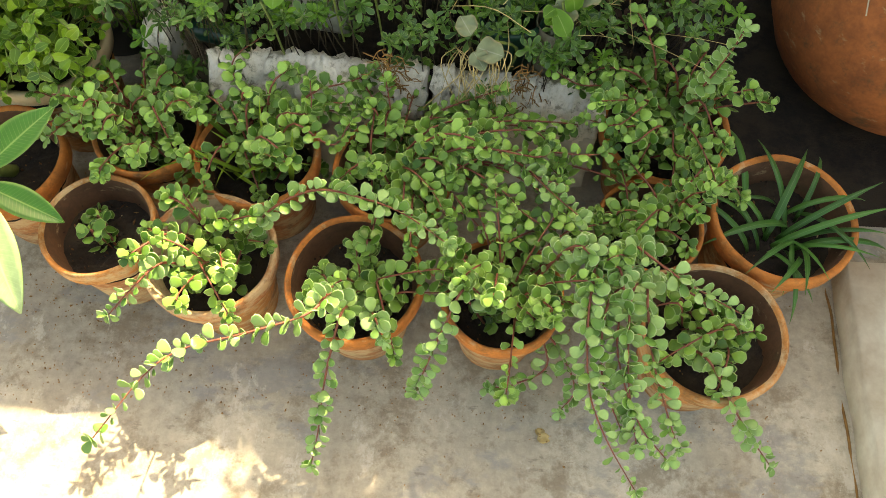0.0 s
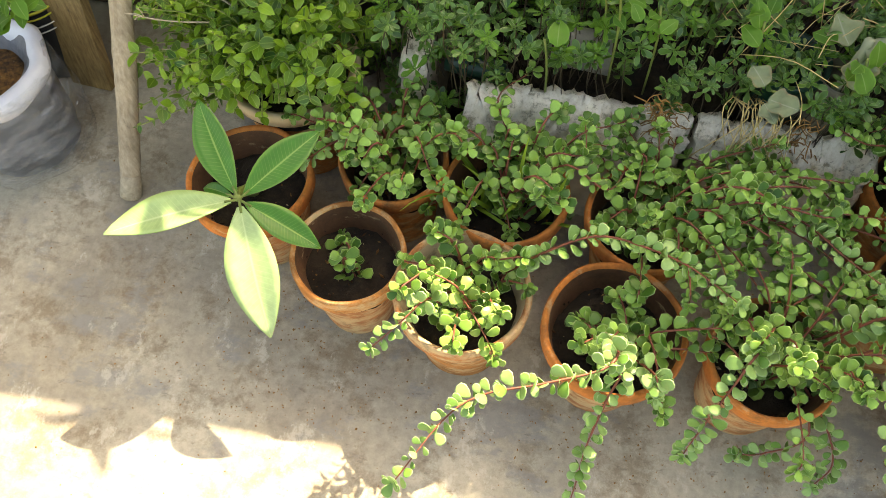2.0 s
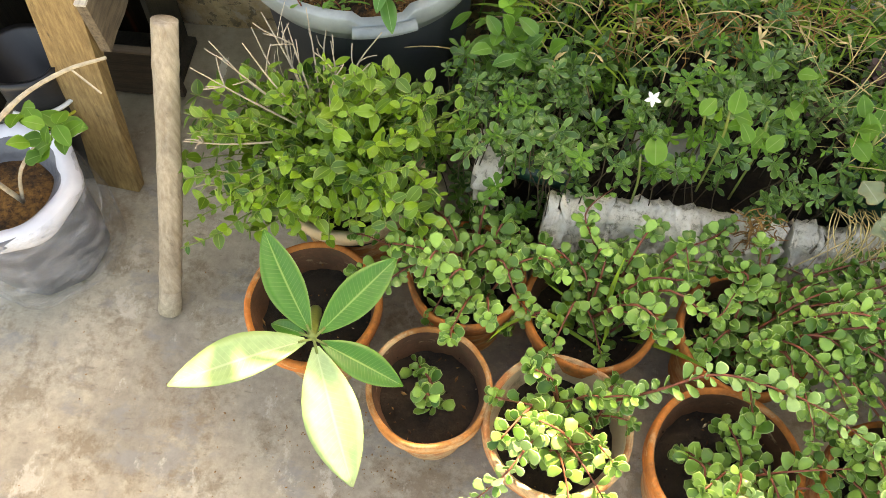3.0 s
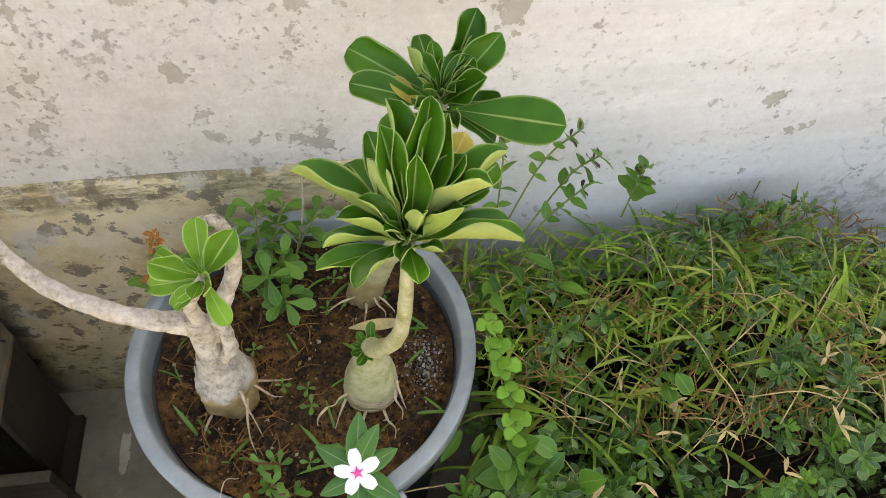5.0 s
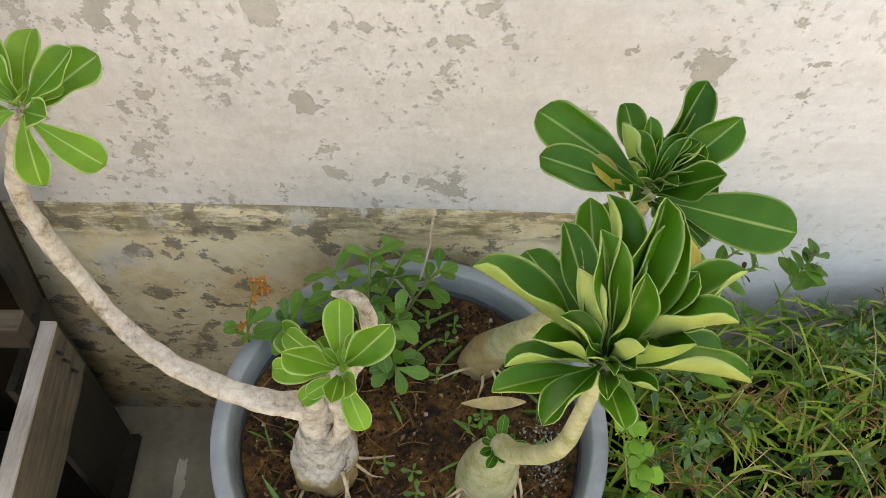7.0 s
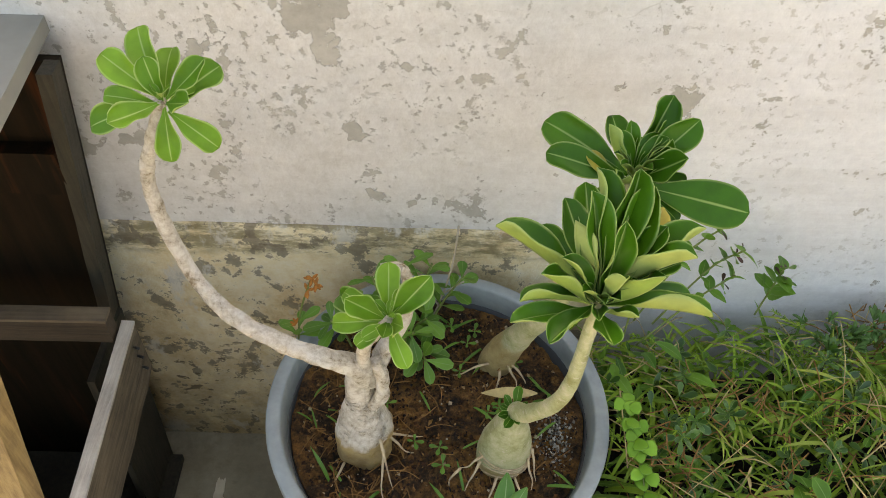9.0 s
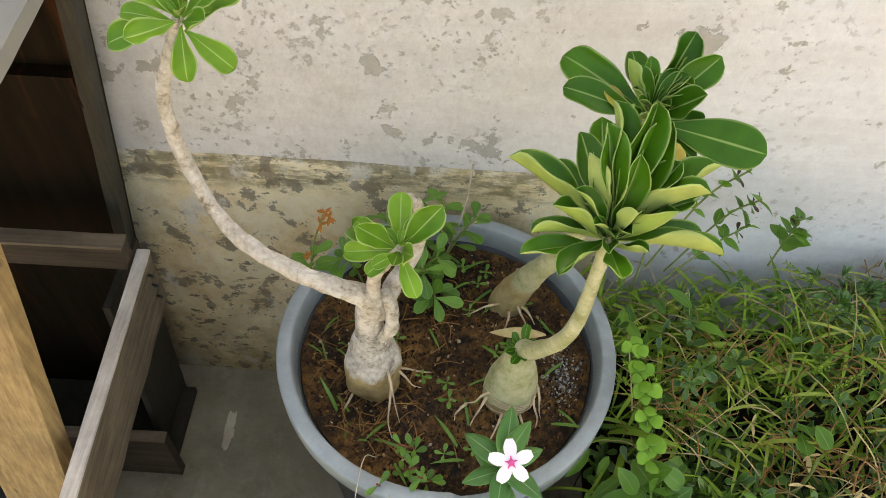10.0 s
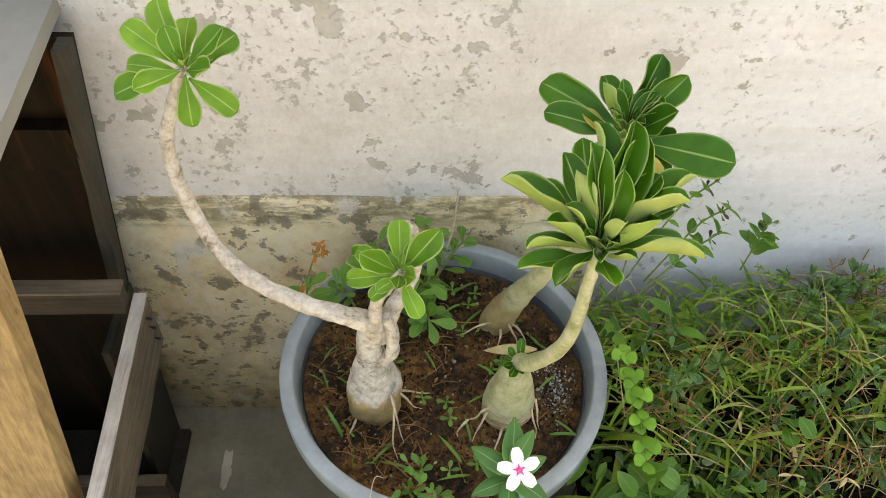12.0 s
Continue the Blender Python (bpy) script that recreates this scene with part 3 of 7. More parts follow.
def blade(length, width, profile, rows=8, cols=4, curl=0.0, fold=0.0, wave=0.0, thick=0.0, seed=0.0, roll=0.0):
    """A leaf along +y from the origin, normal +z. curl bends it down (radians over its length), fold lifts its sides, roll turns its margins up.
    With thick it has an underside of its own (slot 1)."""
    verts, uv, faces, slots = [], [], [], []

    def layer(offset):
        start = len(verts)
        for i in range(rows + 1):
            t = i / rows
            w = width * 0.5 * profile(t)
            ang = curl * t
            y = length * (math.sin(ang) / curl if curl else t)
            z = -length * ((1 - math.cos(ang)) / curl if curl else 0)
            for j in range(cols + 1):
                u = j / cols * 2 - 1
                lift = fold * abs(u) * w + roll * w * u * u * abs(u) + wave * math.sin(t * 9 + seed + u * 2) * w * abs(u)
                verts.append((u * w, y - lift * math.sin(-ang) * 0 + 0, z + lift + offset))
                uv.append((u, t))
        return start

    def skin(start, flip, slot):
        for i in range(rows):
            for j in range(cols):
                a = start + i * (cols + 1) + j
                q = (a, a + 1, a + cols + 2, a + cols + 1)
                faces.append(q[::-1] if flip else q)
                slots.append(slot)

    s0 = layer(0.0)
    skin(s0, False, 0)
    if thick:
        s1 = layer(-thick)
        skin(s1, True, 1)
        n = cols + 1
        rim = [s0 + j for j in range(n)] + [s0 + i * n + cols for i in range(1, rows + 1)] + [s0 + rows * n + j for j in range(cols - 1, -1, -1)] + [s0 + i * n for i in range(rows - 1, 0, -1)]
        for a, b in zip(rim, rim[1:] + rim[:1]):
            faces.append((b, a, a + s1 - s0, b + s1 - s0))
            slots.append(1)
    return Shape(verts, faces, uv, slots)


def obovate(t):
    return max(0.05, math.sin(math.pi * min(1, t ** 1.7 * 0.91 + 0.035)) ** 0.7 * (0.45 + 0.62 * t))


def lanceolate(t):
    return max(0.03, math.sin(math.pi * (t * 0.96 + 0.03)) ** 0.9)


def ovate(t):
    return max(0.05, math.sin(math.pi * (t ** 0.8 * 0.97 + 0.02)) ** 0.75)


def strap(t):
    return max(0.02, min(1.0, (1 - t) * 3.2, 0.55 + t * 2) * (1 - 0.25 * t))


def round_leaf(n=8, fat=0.026):
    """A small fleshy leaf, unit long, with a domed top and belly."""
    verts, uv, faces = [(0, 0.5, fat), (0, 0.5, -fat)], [(0, 0.5), (0, 0.5)], []
    for k, h, tone in ((1.0, 0.0, 1.0), (0.82, fat * 1.1, 0.72)):
        for i in range(n):
            a = 2 * math.pi * i / n - math.pi / 2
            y = 0.5 + 0.5 * math.sin(a) * k
            x = 0.47 * math.cos(a) * (0.40 + 0.78 * y) * k
            verts.append((x, y, h + 0.03 * math.cos(2 * a)))
            uv.append((tone, y))
    for i in range(n):
        a, b = 2 + i, 2 + (i + 1) % n
        faces += [(0, a + n, b + n), (a + n, a, b, b + n), (1, b, a)]
    return Shape(verts, faces, uv)


class Cloud:
    """Many leaves in one mesh."""

    def __init__(self):
        self.v, self.f, self.uv, self.n = [], [], [], 0

    def add(self, shape, m):
        m = np.array(m)
        self.v.append(shape.v @ m[:3, :3].T + m[:3, 3])
        self.f += [tuple(i + self.n for i in f) for f in shape.f]
        self.uv.append(shape.uv)
        self.n += len(shape.v)

    def mesh(self, name, slots=None):
        me = bpy.data.meshes.new(name)
        v, uv = np.concatenate(self.v), np.concatenate(self.uv)
        me.from_pydata(v.tolist(), [], self.f)
        layer = me.uv_layers.new(name="UVMap")
        idx = np.empty(len(me.loops), dtype=np.int32)
        me.loops.foreach_get("vertex_index", idx)
        layer.data.foreach_set("uv", uv[idx].ravel())
        if slots:
            me.polygons.foreach_set("material_index", slots)
        return me

    def place(self, name, material, parent=None, label="", kind=""):
        ob = finish(name, self.mesh(name), material, parent, label)
        if kind:
            ob["kind"] = kind
        return ob


def shape_mesh(name, shape):
    c = Cloud()
    c.add(shape, Matrix.Identity(4))
    return c.mesh(name, shape.slots)


def leaf_pose(at, way, normal, size=1.0, spin=0.0):
    """A leaf at a place, pointing along way with its upper side towards normal."""
    y = Vector(way).normalized()
    z = Vector(normal) - y * Vector(normal).dot(y)
    if z.length < 1e-4:
        z = y.orthogonal()
    z.normalize()
    x = y.cross(z)
    m = Matrix((x, y, z)).transposed().to_4x4()
    return Matrix.Translation(at) @ m @ Matrix.Rotation(spin, 4, "Y") @ Matrix.Diagonal((size, size, size, 1))


def lone_leaf(name, me, material, m, parent, label=""):
    """One leaf as an object on shared mesh data."""
    ob = new(name, me)
    if not me.materials:
        for x in material if isinstance(material, (list, tuple)) else [material]:
            me.materials.append(x)
        me.polygons.foreach_set("use_smooth", [True] * len(me.polygons))
    under(ob, parent)
    ob.matrix_basis = m
    if label:
        ob["label"] = label
    return ob


def rand_dir(up=0.0):
    v = Vector((rng.gauss(0, 1), rng.gauss(0, 1), rng.gauss(0, 1)))
    v.normalize()
    return (v + Vector((0, 0, up))).normalized()


# ---- floor, wall, kerb ----
def grid_sheet(x0, x1, y0, y1, nx, ny, height):
    bm = bmesh.new()
    g = [[bm.verts.new((x0 + (x1 - x0) * i / nx, y0 + (y1 - y0) * j / ny, height(x0 + (x1 - x0) * i / nx, y0 + (y1 - y0) * j / ny))) for j in range(ny + 1)] for i in range(nx + 1)]
    for i in range(nx):
        for j in range(ny):
            bm.faces.new((g[i][j], g[i + 1][j], g[i + 1][j + 1], g[i][j + 1]))
    return bm


def prism(profile, x0, x1, nx=1, rough=0.0):
    """A (y, z) outline drawn along x."""
    bm = bmesh.new()
    rings = []
    for i in range(nx + 1):
        x = x0 + (x1 - x0) * i / nx
        ring = []
        for y, z in profile:
            p = Vector((x, y, z))
            if rough:
                p = p + noise.noise_vector(p * 14) * rough
            ring.append(bm.verts.new(p))
        rings.append(ring)
    n = len(profile)
    for a, b in zip(rings, rings[1:]):
        for k in range(n):
            bm.faces.new((a[k], b[k], b[(k + 1) % n], a[(k + 1) % n]))
    bm.faces.new(rings[0])
    bm.faces.new(rings[-1][::-1])
    bmesh.ops.recalc_face_normals(bm, faces=bm.faces)
    return bm


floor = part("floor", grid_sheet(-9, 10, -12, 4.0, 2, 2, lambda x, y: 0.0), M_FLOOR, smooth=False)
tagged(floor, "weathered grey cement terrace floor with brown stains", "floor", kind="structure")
wall = part("wall_north", prism([(0.25, 1.262), (0.256, 1.268), (0.37, 1.268), (0.37, -0.05), (0.25, -0.05)], -6, 7, 1), M_WALL, smooth=False)
tagged(wall, "whitewashed plaster parapet wall with peeling grey patches", "wall", kind="structure")
dado = part("trim_dado", prism([(0.2450, 0.0), (0.2445, 0.30), (0.2440, 0.52), (0.2442, 0.534), (0.2448, 0.541), (0.2465, 0.549), (0.2495, 0.556), (0.268, 0.556), (0.268, 0.0)], -6, 0.40, 200, 0.0025), M_DADO)
tagged(dado, "damp brown-stained lower plaster band of the wall", "wall", kind="structure")
# unseen wall section raised to keep the sun off the right-hand pots
high = part("wall_north_upper", plank((1.52, 0.31, 1.664), (7, 0.31, 1.664), (0, 0.06, 0), (0, 0, 0.395), 0.004, 0.0, 2), M_WALL, smooth=False)
tagged(high, "higher whitewashed wall section at the terrace corner", "wall", kind="structure")
# unseen wall added here to darken the urn corner by blocking sky
east = part("wall_east", plank((2.16, -0.75, 0.55), (2.16, 0.25, 0.55), (0.06, 0, 0), (0, 0, 0.56), 0.004, 0.0, 4), M_WALL, smooth=False)
tagged(east, "whitewashed plaster return wall of the terrace", "wall", kind="structure")
kerb = part("kerb", plank((1.635, -0.53, 0.02), (1.60, -3.2, 0.02), (0, 0, 0.05), (0.15, 0, 0), 0.012, 0.006, 40), M_KERB)
kerb.location.x = 0.15
tagged(kerb, "whitewashed low cement kerb with dirt along its foot", "kerb", kind="structure")


LUMP = Shape([(0.5, 0, 0), (-0.5, 0.1, 0), (0, 0.55, 0.05), (0.05, -0.5, 0), (0, 0, 0.5), (0, 0, -0.4)], [(0, 2, 4), (2, 1, 4), (1, 3, 4), (3, 0, 4), (2, 0, 5), (1, 2, 5), (3, 1, 5), (0, 3, 5)], [(0, 0)] * 6)


# ---- clay pots ----
def clay_pot(x, y, r, h=0.2, label="weathered terracotta pot with salt-stained sides", rim=None, body=None, soil=0.045, seed=0.0, lean=(0, 0), inner=None):
    p = thing("terracotta_pot", (x, y, 0), label, "flower pot", "terracotta pots on the floor")
    at = (x, y, 0)
    c = 0.038
    part("body", lathe([(r * 0.66, 0.0), (r * 0.68, 0.004), (r * 0.86, h - c), (r * 0.87, h - c + 0.004), (r * 0.862, h - c + 0.004), (r * 0.62, 0.014)], at, 40, 0.02, lean, seed), body or M_TERRA, p)
    part("rim", lathe([(r * 0.865, h - c - 0.002), (r * 0.96, h - c), (r * 0.985, h - c + 0.006), (r, h - 0.008), (r * 0.985, h), (r * 0.955, h + 0.002),
                       (r * 0.92, h - 0.001), (r * 0.90, h - 0.004)], at, 56, 0.025, lean, seed, close=False), rim or M_TERRA_RIM, p)
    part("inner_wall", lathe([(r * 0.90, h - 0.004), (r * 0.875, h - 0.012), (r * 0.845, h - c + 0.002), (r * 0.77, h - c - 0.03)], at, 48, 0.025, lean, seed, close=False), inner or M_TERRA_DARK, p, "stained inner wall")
    sr = r * 0.86
    bm = grid_sheet(-1, 1, -1, 1, 16, 16, lambda a, b: 0)
    for v in bm.verts:
        a, b = v.co.x, v.co.y
        k = max(abs(a), abs(b)) / (math.hypot(a, b) or 1)
        q = Vector((x + a * k * sr, y + b * k * sr, 0))
        q.z = h - soil + 0.012 * noise.noise(q * 26) + 0.006 * noise.noise(q * 70) - 0.006 * (a * a + b * b)
        q.x, q.y = q.x + lean[0] * h, q.y + lean[1] * h
        v.co = q
    part("soil", bm, M_SOIL, p, "dark crumbly soil")
    bits = Cloud()
    for _ in range(90):
        a, q = R(0, 6.283), sr * math.sqrt(R(0, 0.95))
        s = R(0.002, 0.007)
        bits.add(LUMP, Matrix.Translation((x + q * math.cos(a), y + q * math.sin(a), h - soil + R(-0.002, 0.006))) @ Euler((R(0, 6), R(0, 6), R(0, 6))).to_matrix().to_4x4() @ Matrix.Diagonal((s * R(0.6, 2.6), s * R(0.5, 1), s * 0.7, 1)))
    bits.place("crumb_layer", M_CRUMB, p, "", "stuff")
    return p


POTS = {
    "plumeria": (0.156, -0.487, 0.108), "a": (0.352, -0.603, 0.095), "b": (0.545, -0.642, 0.110), "e": (0.783, -0.670, 0.112), "d": (1.017, -0.682, 0.098),
    "bowl": (1.343, -0.723, 0.115), "lily": (1.472, -0.520, 0.120), "g": (0.392, -0.412, 0.096), "h": (0.590, -0.450, 0.108), "i": (0.826, -0.467, 0.103),
    "j": (1.290, -0.355, 0.113), "k": (1.255, -0.545, 0.088)}
for i, (key, (x, y, r)) in enumerate(POTS.items()):
    lab = {"b": "terracotta pot with a lime-crusted pale rim", "bowl": "wide brown clay pot with a dirty grey rim", "plumeria": "orange clay pot holding a young plumeria",
           "lily": "terracotta pot holding strap-leaved lilies", "a": "small pale-rimmed terracotta pot with bare dark soil"}.get(key, "weathered terracotta pot with salt-stained sides")
    clay_pot(x, y, r, 0.2 if key != "lily" else 0.205, lab, {"a": M_TERRA, "bowl": M_TERRA, "b": M_TERRA_PALE}.get(key), M_TERRA_PALE if key in "adeh" or key == "plumeria" else M_TERRA, 0.05, i * 3.1, inner=M_LIMED if key == "b" else None)
# cream pot under the yellow-green shrub
cream = thing("cream_pot", (0.185, -0.275, 0), "cream plastic pot under a yellow-green shrub", "flower pot")
part("body", lathe([(0.075, 0), (0.078, 0.004), (0.108, 0.22), (0.10, 0.225), (0.07, 0.02)], (0.185, -0.275, 0), 40, 0.01), M_TERRA, cream)
part("rim", lathe([(0.108, 0.215), (0.12, 0.22), (0.124, 0.246), (0.118, 0.252), (0.108, 0.246), (0.104, 0.2)], (0.185, -0.275, 0), 48, 0.01, close=False), M_LIMED, cream)
part("soil", lathe([(0.004, 0.215), (0.104, 0.21), (0.104, 0.19)], (0.185, -0.275, 0), 24, 0.05), M_SOIL, cream)

# big round clay urn
ux, uy = 1.80, -0.03
urn = thing("clay_urn", (ux, uy, 0), "large round orange clay urn with soil inside", "planter")
part("body", lathe([(0.16, 0), (0.17, 0.005), (0.235, 0.07), (0.275, 0.16), (0.28, 0.24), (0.262, 0.32), (0.235, 0.37), (0.225, 0.372), (0.215, 0.365), (0.235, 0.30), (0.25, 0.22), (0.22, 0.12)], (ux, uy, 0), 64, 0.015), M_URN, urn)
part("soil", lathe([(0.246, 0.18), (0.246, 0.21), (0.12, 0.225), (0.004, 0.22)], (ux, uy, 0), 32, 0.04), M_SOIL, urn)

# ---- the plastic tub ----
TX, TY, TZ, TR = 0.182, 0.027, 0.490, 0.201
tub = thing("plastic_tub", (TX, TY, 0), "round plastic tub with a pale grey-blue rim holding desert roses", "planter")
part("body", lathe([(0.135, 0), (0.14, 0.004), (0.179, TZ - 0.05), (0.181, TZ - 0.03), (0.178, TZ - 0.03), (0.175, TZ - 0.07), (0.13, 0.02)], (TX, TY, 0), 64), M_TUBBODY, tub, "black plastic tub wall")
rim_bm = lathe([(TR - 0.006, TZ - 0.034), (TR, TZ - 0.03), (TR + 0.001, TZ - 0.004), (TR + 0.0004, TZ - 0.0012), (TR - 0.0015, TZ), (TR - 0.014, TZ + 0.0004), (TR - 0.0158, TZ - 0.0006), (TR - 0.0168, TZ - 0.003), (TR - 0.0265, TZ - 0.06), (TR - 0.018, TZ - 0.06), (TR - 0.013, TZ - 0.012), (TR - 0.008, TZ - 0.012)],
               (TX, TY, 0), 96, 0.0, close=False)
for v in rim_bm.verts:
    a = math.degrees(math.atan2(v.co.y - TY, v.co.x - TX))
    if -84 < a < -62 and v.co.z > TZ - 0.02:
        v.co.z -= 0.012
part("rim", rim_bm, M_TUB, tub, "pale grey-blue rolled rim")
lip = bmesh.new()
tube(lip, [Vector((TX + (TR + 0.006) * math.cos(a), TY + (TR + 0.006) * math.sin(a), TZ - 0.022)) for a in np.linspace(radians(-86), radians(-60), 12)], 0.009, 8)
part("carry_lip", lip, M_TUB, tub)
bm = grid_sheet(-1, 1, -1, 1, 60, 60, lambda a, b: 0)
for v in bm.verts:
    a, b = v.co.x, v.co.y
    k = max(abs(a), abs(b)) / (math.hypot(a, b) or 1)
    q = Vector((TX + a * k * 0.176, TY + b * k * 0.176, 0))
    q.z = 0.452 + 0.014 * noise.noise(q * 17) + 0.007 * noise.noise(q * 55) + 0.004 * noise.noise(q * 130)
    v.co = q
part("soil", bm, M_TUBSOIL, tub, "reddish brown crumbly potting soil")


def tub_soil_z(x, y):
    q = Vector((x, y, 0))
    return 0.452 + 0.014 * noise.noise(q * 17) + 0.007 * noise.noise(q * 55)


# crumbs, straws and husks on the soil
crumb = Cloud()
lump_shape = LUMP
for _ in range(2200):
    a, rr = R(0, 6.283), 0.168 * math.sqrt(R(0, 1))
    x, y = TX + rr * math.cos(a), TY + rr * math.sin(a)
    s = R(0.0018, 0.0065)
    crumb.add(lump_shape, Matrix.Translation((x, y, tub_soil_z(x, y) + s * 0.15)) @ Euler((R(0, 6), R(0, 6), R(0, 6))).to_matrix().to_4x4() @ Matrix.Diagonal((s * R(0.7, 1.6), s, s * R(0.5, 1), 1)))
crumb.place("loose_soil", M_CRUMB, tub, "loose soil crumbs", "stuff")
straws = bmesh.new()
for _ in range(190):
    a, rr = R(0, 6.283), 0.16 * math.sqrt(R(0, 1))
    if rng.random() < 0.55:
        a, rr = R(2.6, 4.4), R(0.06, 0.155)
    p = Vector((TX + rr * math.cos(a), TY + rr * math.sin(a), 0))
    p.z = tub_soil_z(p.x, p.y) + R(0.001, 0.008)
    d = Vector((R(-1, 1), R(-1, 1), R(-0.15, 0.3))).normalized() * R(0.012, 0.04)
    tube(straws, curve_points([p, p + d * 0.5 + Vector((R(-.004, .004), R(-.004, .004), R(0, .006))), p + d], 4), R(0.0004, 0.0009), 4)
straw_ob = part("straw_litter", straws, M_LITTER, tub, "fine dead rootlets and straw")
straw_ob["kind"] = "stuff"


# ---- desert roses in the tub ----
def spoon(t):
    """Outline of a desert rose leaf: narrow foot, broad blunt end with a small point."""
    if t < 0.68:
        return 0.10 + 0.90 * (0.5 - 0.5 * math.cos(math.pi * (t / 0.68) ** 0.85))
    return max(0.03, (1 - ((t - 0.68) / 0.32) ** 2.6) ** 0.62)


def boat(width, curl=0.3, fold=0.3, roll=0.0, wave=0.0, seed=0.0, thick=0.011, rows=18, half=5, twist=0.0, outline=spoon):
    """A leaf of unit length along +y whose halves rise by fold (radians) and whose margins roll further in; its underside is slot 1."""
    verts, uv, faces, slots = [], [], [], []
    cols = 2 * half

    def layer(offset):
        start = len(verts)
        for i in range(rows + 1):
            t = i / rows
            w = width * 0.5 * outline(t)
            ang = curl * t * (0.4 + 0.6 * t)
            y0 = sum(math.cos(curl * (k + 0.5) / rows * (0.4 + 0.6 * (k + 0.5) / rows)) for k in range(i)) / rows
            z0 = -sum(math.sin(curl * (k + 0.5) / rows * (0.4 + 0.6 * (k + 0.5) / rows)) for k in range(i)) / rows
            row = [None] * (cols + 1)
            for side in (-1, 1):
                x = z = 0.0
                for j in range(half + 1):
                    u = j / half
                    slope = fold * min(1, 0.35 + t * 1.5) + roll * u * u + wave * u * math.sin(9.0 * t + seed + 1.9 * side) + twist * t * side
                    lean = slope if j else 0.0
                    row[half + side * j] = (side * (x - offset * math.sin(lean)), z + offset * math.cos(lean), side * u)
                    x += w / half * math.cos(slope)
                    z += w / half * math.sin(slope)
            for x, z, u in row:
                verts.append((x, y0 + z * math.sin(ang), z0 + z * math.cos(ang)))
                uv.append((u, t))
        return start

    tops, under_side = layer(0.0), layer(-thick)
    n = cols + 1
    for start, flip, slot in ((tops, False, 0), (under_side, True, 1)):
        for i in range(rows):
            for j in range(cols):
                q = start + i * n + j
                f = (q, q + 1, q + n + 1, q + n)
                faces.append(f[::-1] if flip else f)
                slots.append(slot)
    rim = [j for j in range(n)] + [i * n + cols for i in range(1, rows + 1)] + [rows * n + j for j in range(cols - 1, -1, -1)] + [i * n for i in range(rows - 1, 0, -1)]
    for p, q in zip(rim, rim[1:] + rim[:1]):
        faces.append((q, p, p + under_side, q + under_side))
        slots.append(0)
    return Shape(verts, faces, uv, slots)


def boats(*rows):
    return [shape_mesh("leaf", boat(w, c, f, ro, wv, sd)) for w, c, f, ro, wv, sd in rows]


FLAT = boats((0.40, 0.45, 0.30, 0.70, 0.50, 0.0), (0.43, 0.20, 0.42, 0.60, 0.60, 1.3), (0.38, 0.70, 0.26, 0.75, 0.50, 2.9), (0.44, -0.25, 0.48, 0.60, 0.55, 4.4))
BOAT = boats((0.50, 0.30, 0.74, 0.40, 0.55, 0.4), (0.48, 0.50, 0.84, 0.25, 0.60, 2.0), (0.52, 0.1, 0.68, 0.50, 0.55, 3.7))
CUP = boats((0.60, -0.7, 0.72, 0.35, 0.55, 0.9), (0.56, -0.45, 0.86, 0.3, 0.60, 3.1))
YOUNG = boats((0.44, 0.50, 0.28, 0.55, 0.42, 0.0), (0.48, 0.25, 0.36, 0.55, 0.48, 1.3), (0.42, 0.75, 0.30, 0.50, 0.45, 2.9), (0.50, -0.35, 0.45, 0.55, 0.48, 4.4))
TURNING = boats((0.40, 0.4, 0.3, 0.2, 0.15, 0.7))
M_DARKLEAF, M_YOUNGLEAF, M_YELLOWLEAF = [M_ADEN, M_ADEN_UNDER], [M_ADEN_YOUNG, M_ADEN_UNDER], [M_ADEN_YEL, M_ADEN_YEL]


def rosette(parent, centre, leaves, materials, gap=0.004, hearts=5, heart_size=(0.022, 0.034), heart_shapes=None, slim=1.0):
    """Leaves from one centre: each has its tip, the way its upper side faces, its pattern and its breadth."""
    centre = Vector(centre)
    for tip, facing, pattern, breadth in leaves:
        way = Vector(tip) - centre
        start = centre + way.normalized() * gap - Vector((0, 0, R(0.0, 0.010)))
        way = Vector(tip) - start
        size = way.length * 1.02
        m = leaf_pose(start, way, Vector(facing) + rand_dir() * 0.08) @ Matrix.Diagonal((size * breadth * slim, size, size * slim, 1))
        lone_leaf("leaf", pattern, materials, m, parent)
    for k in range(hearts):
        a = k * 2.4 + 0.4
        d = Vector((math.cos(a) * 0.6, math.sin(a) * 0.6, 0.9))
        lone_leaf("leaf", (heart_shapes or YOUNG)[k % 2], materials, leaf_pose(centre + Vector((0, 0, 0.002)), d, Vector((-d.x, -d.y, 0.6)), R(*heart_size)), parent)


def limb(parent, name, pts, radii, material, n=18, seg=12, lump=0.25, scale=45, label=""):
    cp = curve_points(pts, n)
    k = len(radii) - 1
    rr = [radii[min(int(i / n * k), k - 1)] + (radii[min(int(i / n * k), k - 1) + 1] - radii[min(int(i / n * k), k - 1)]) * (i / n * k - min(int(i / n * k), k - 1)) for i in range(n + 1)]
    return part(name, tube(bmesh.new(), cp, rr, seg, lump, scale), material, parent, label)


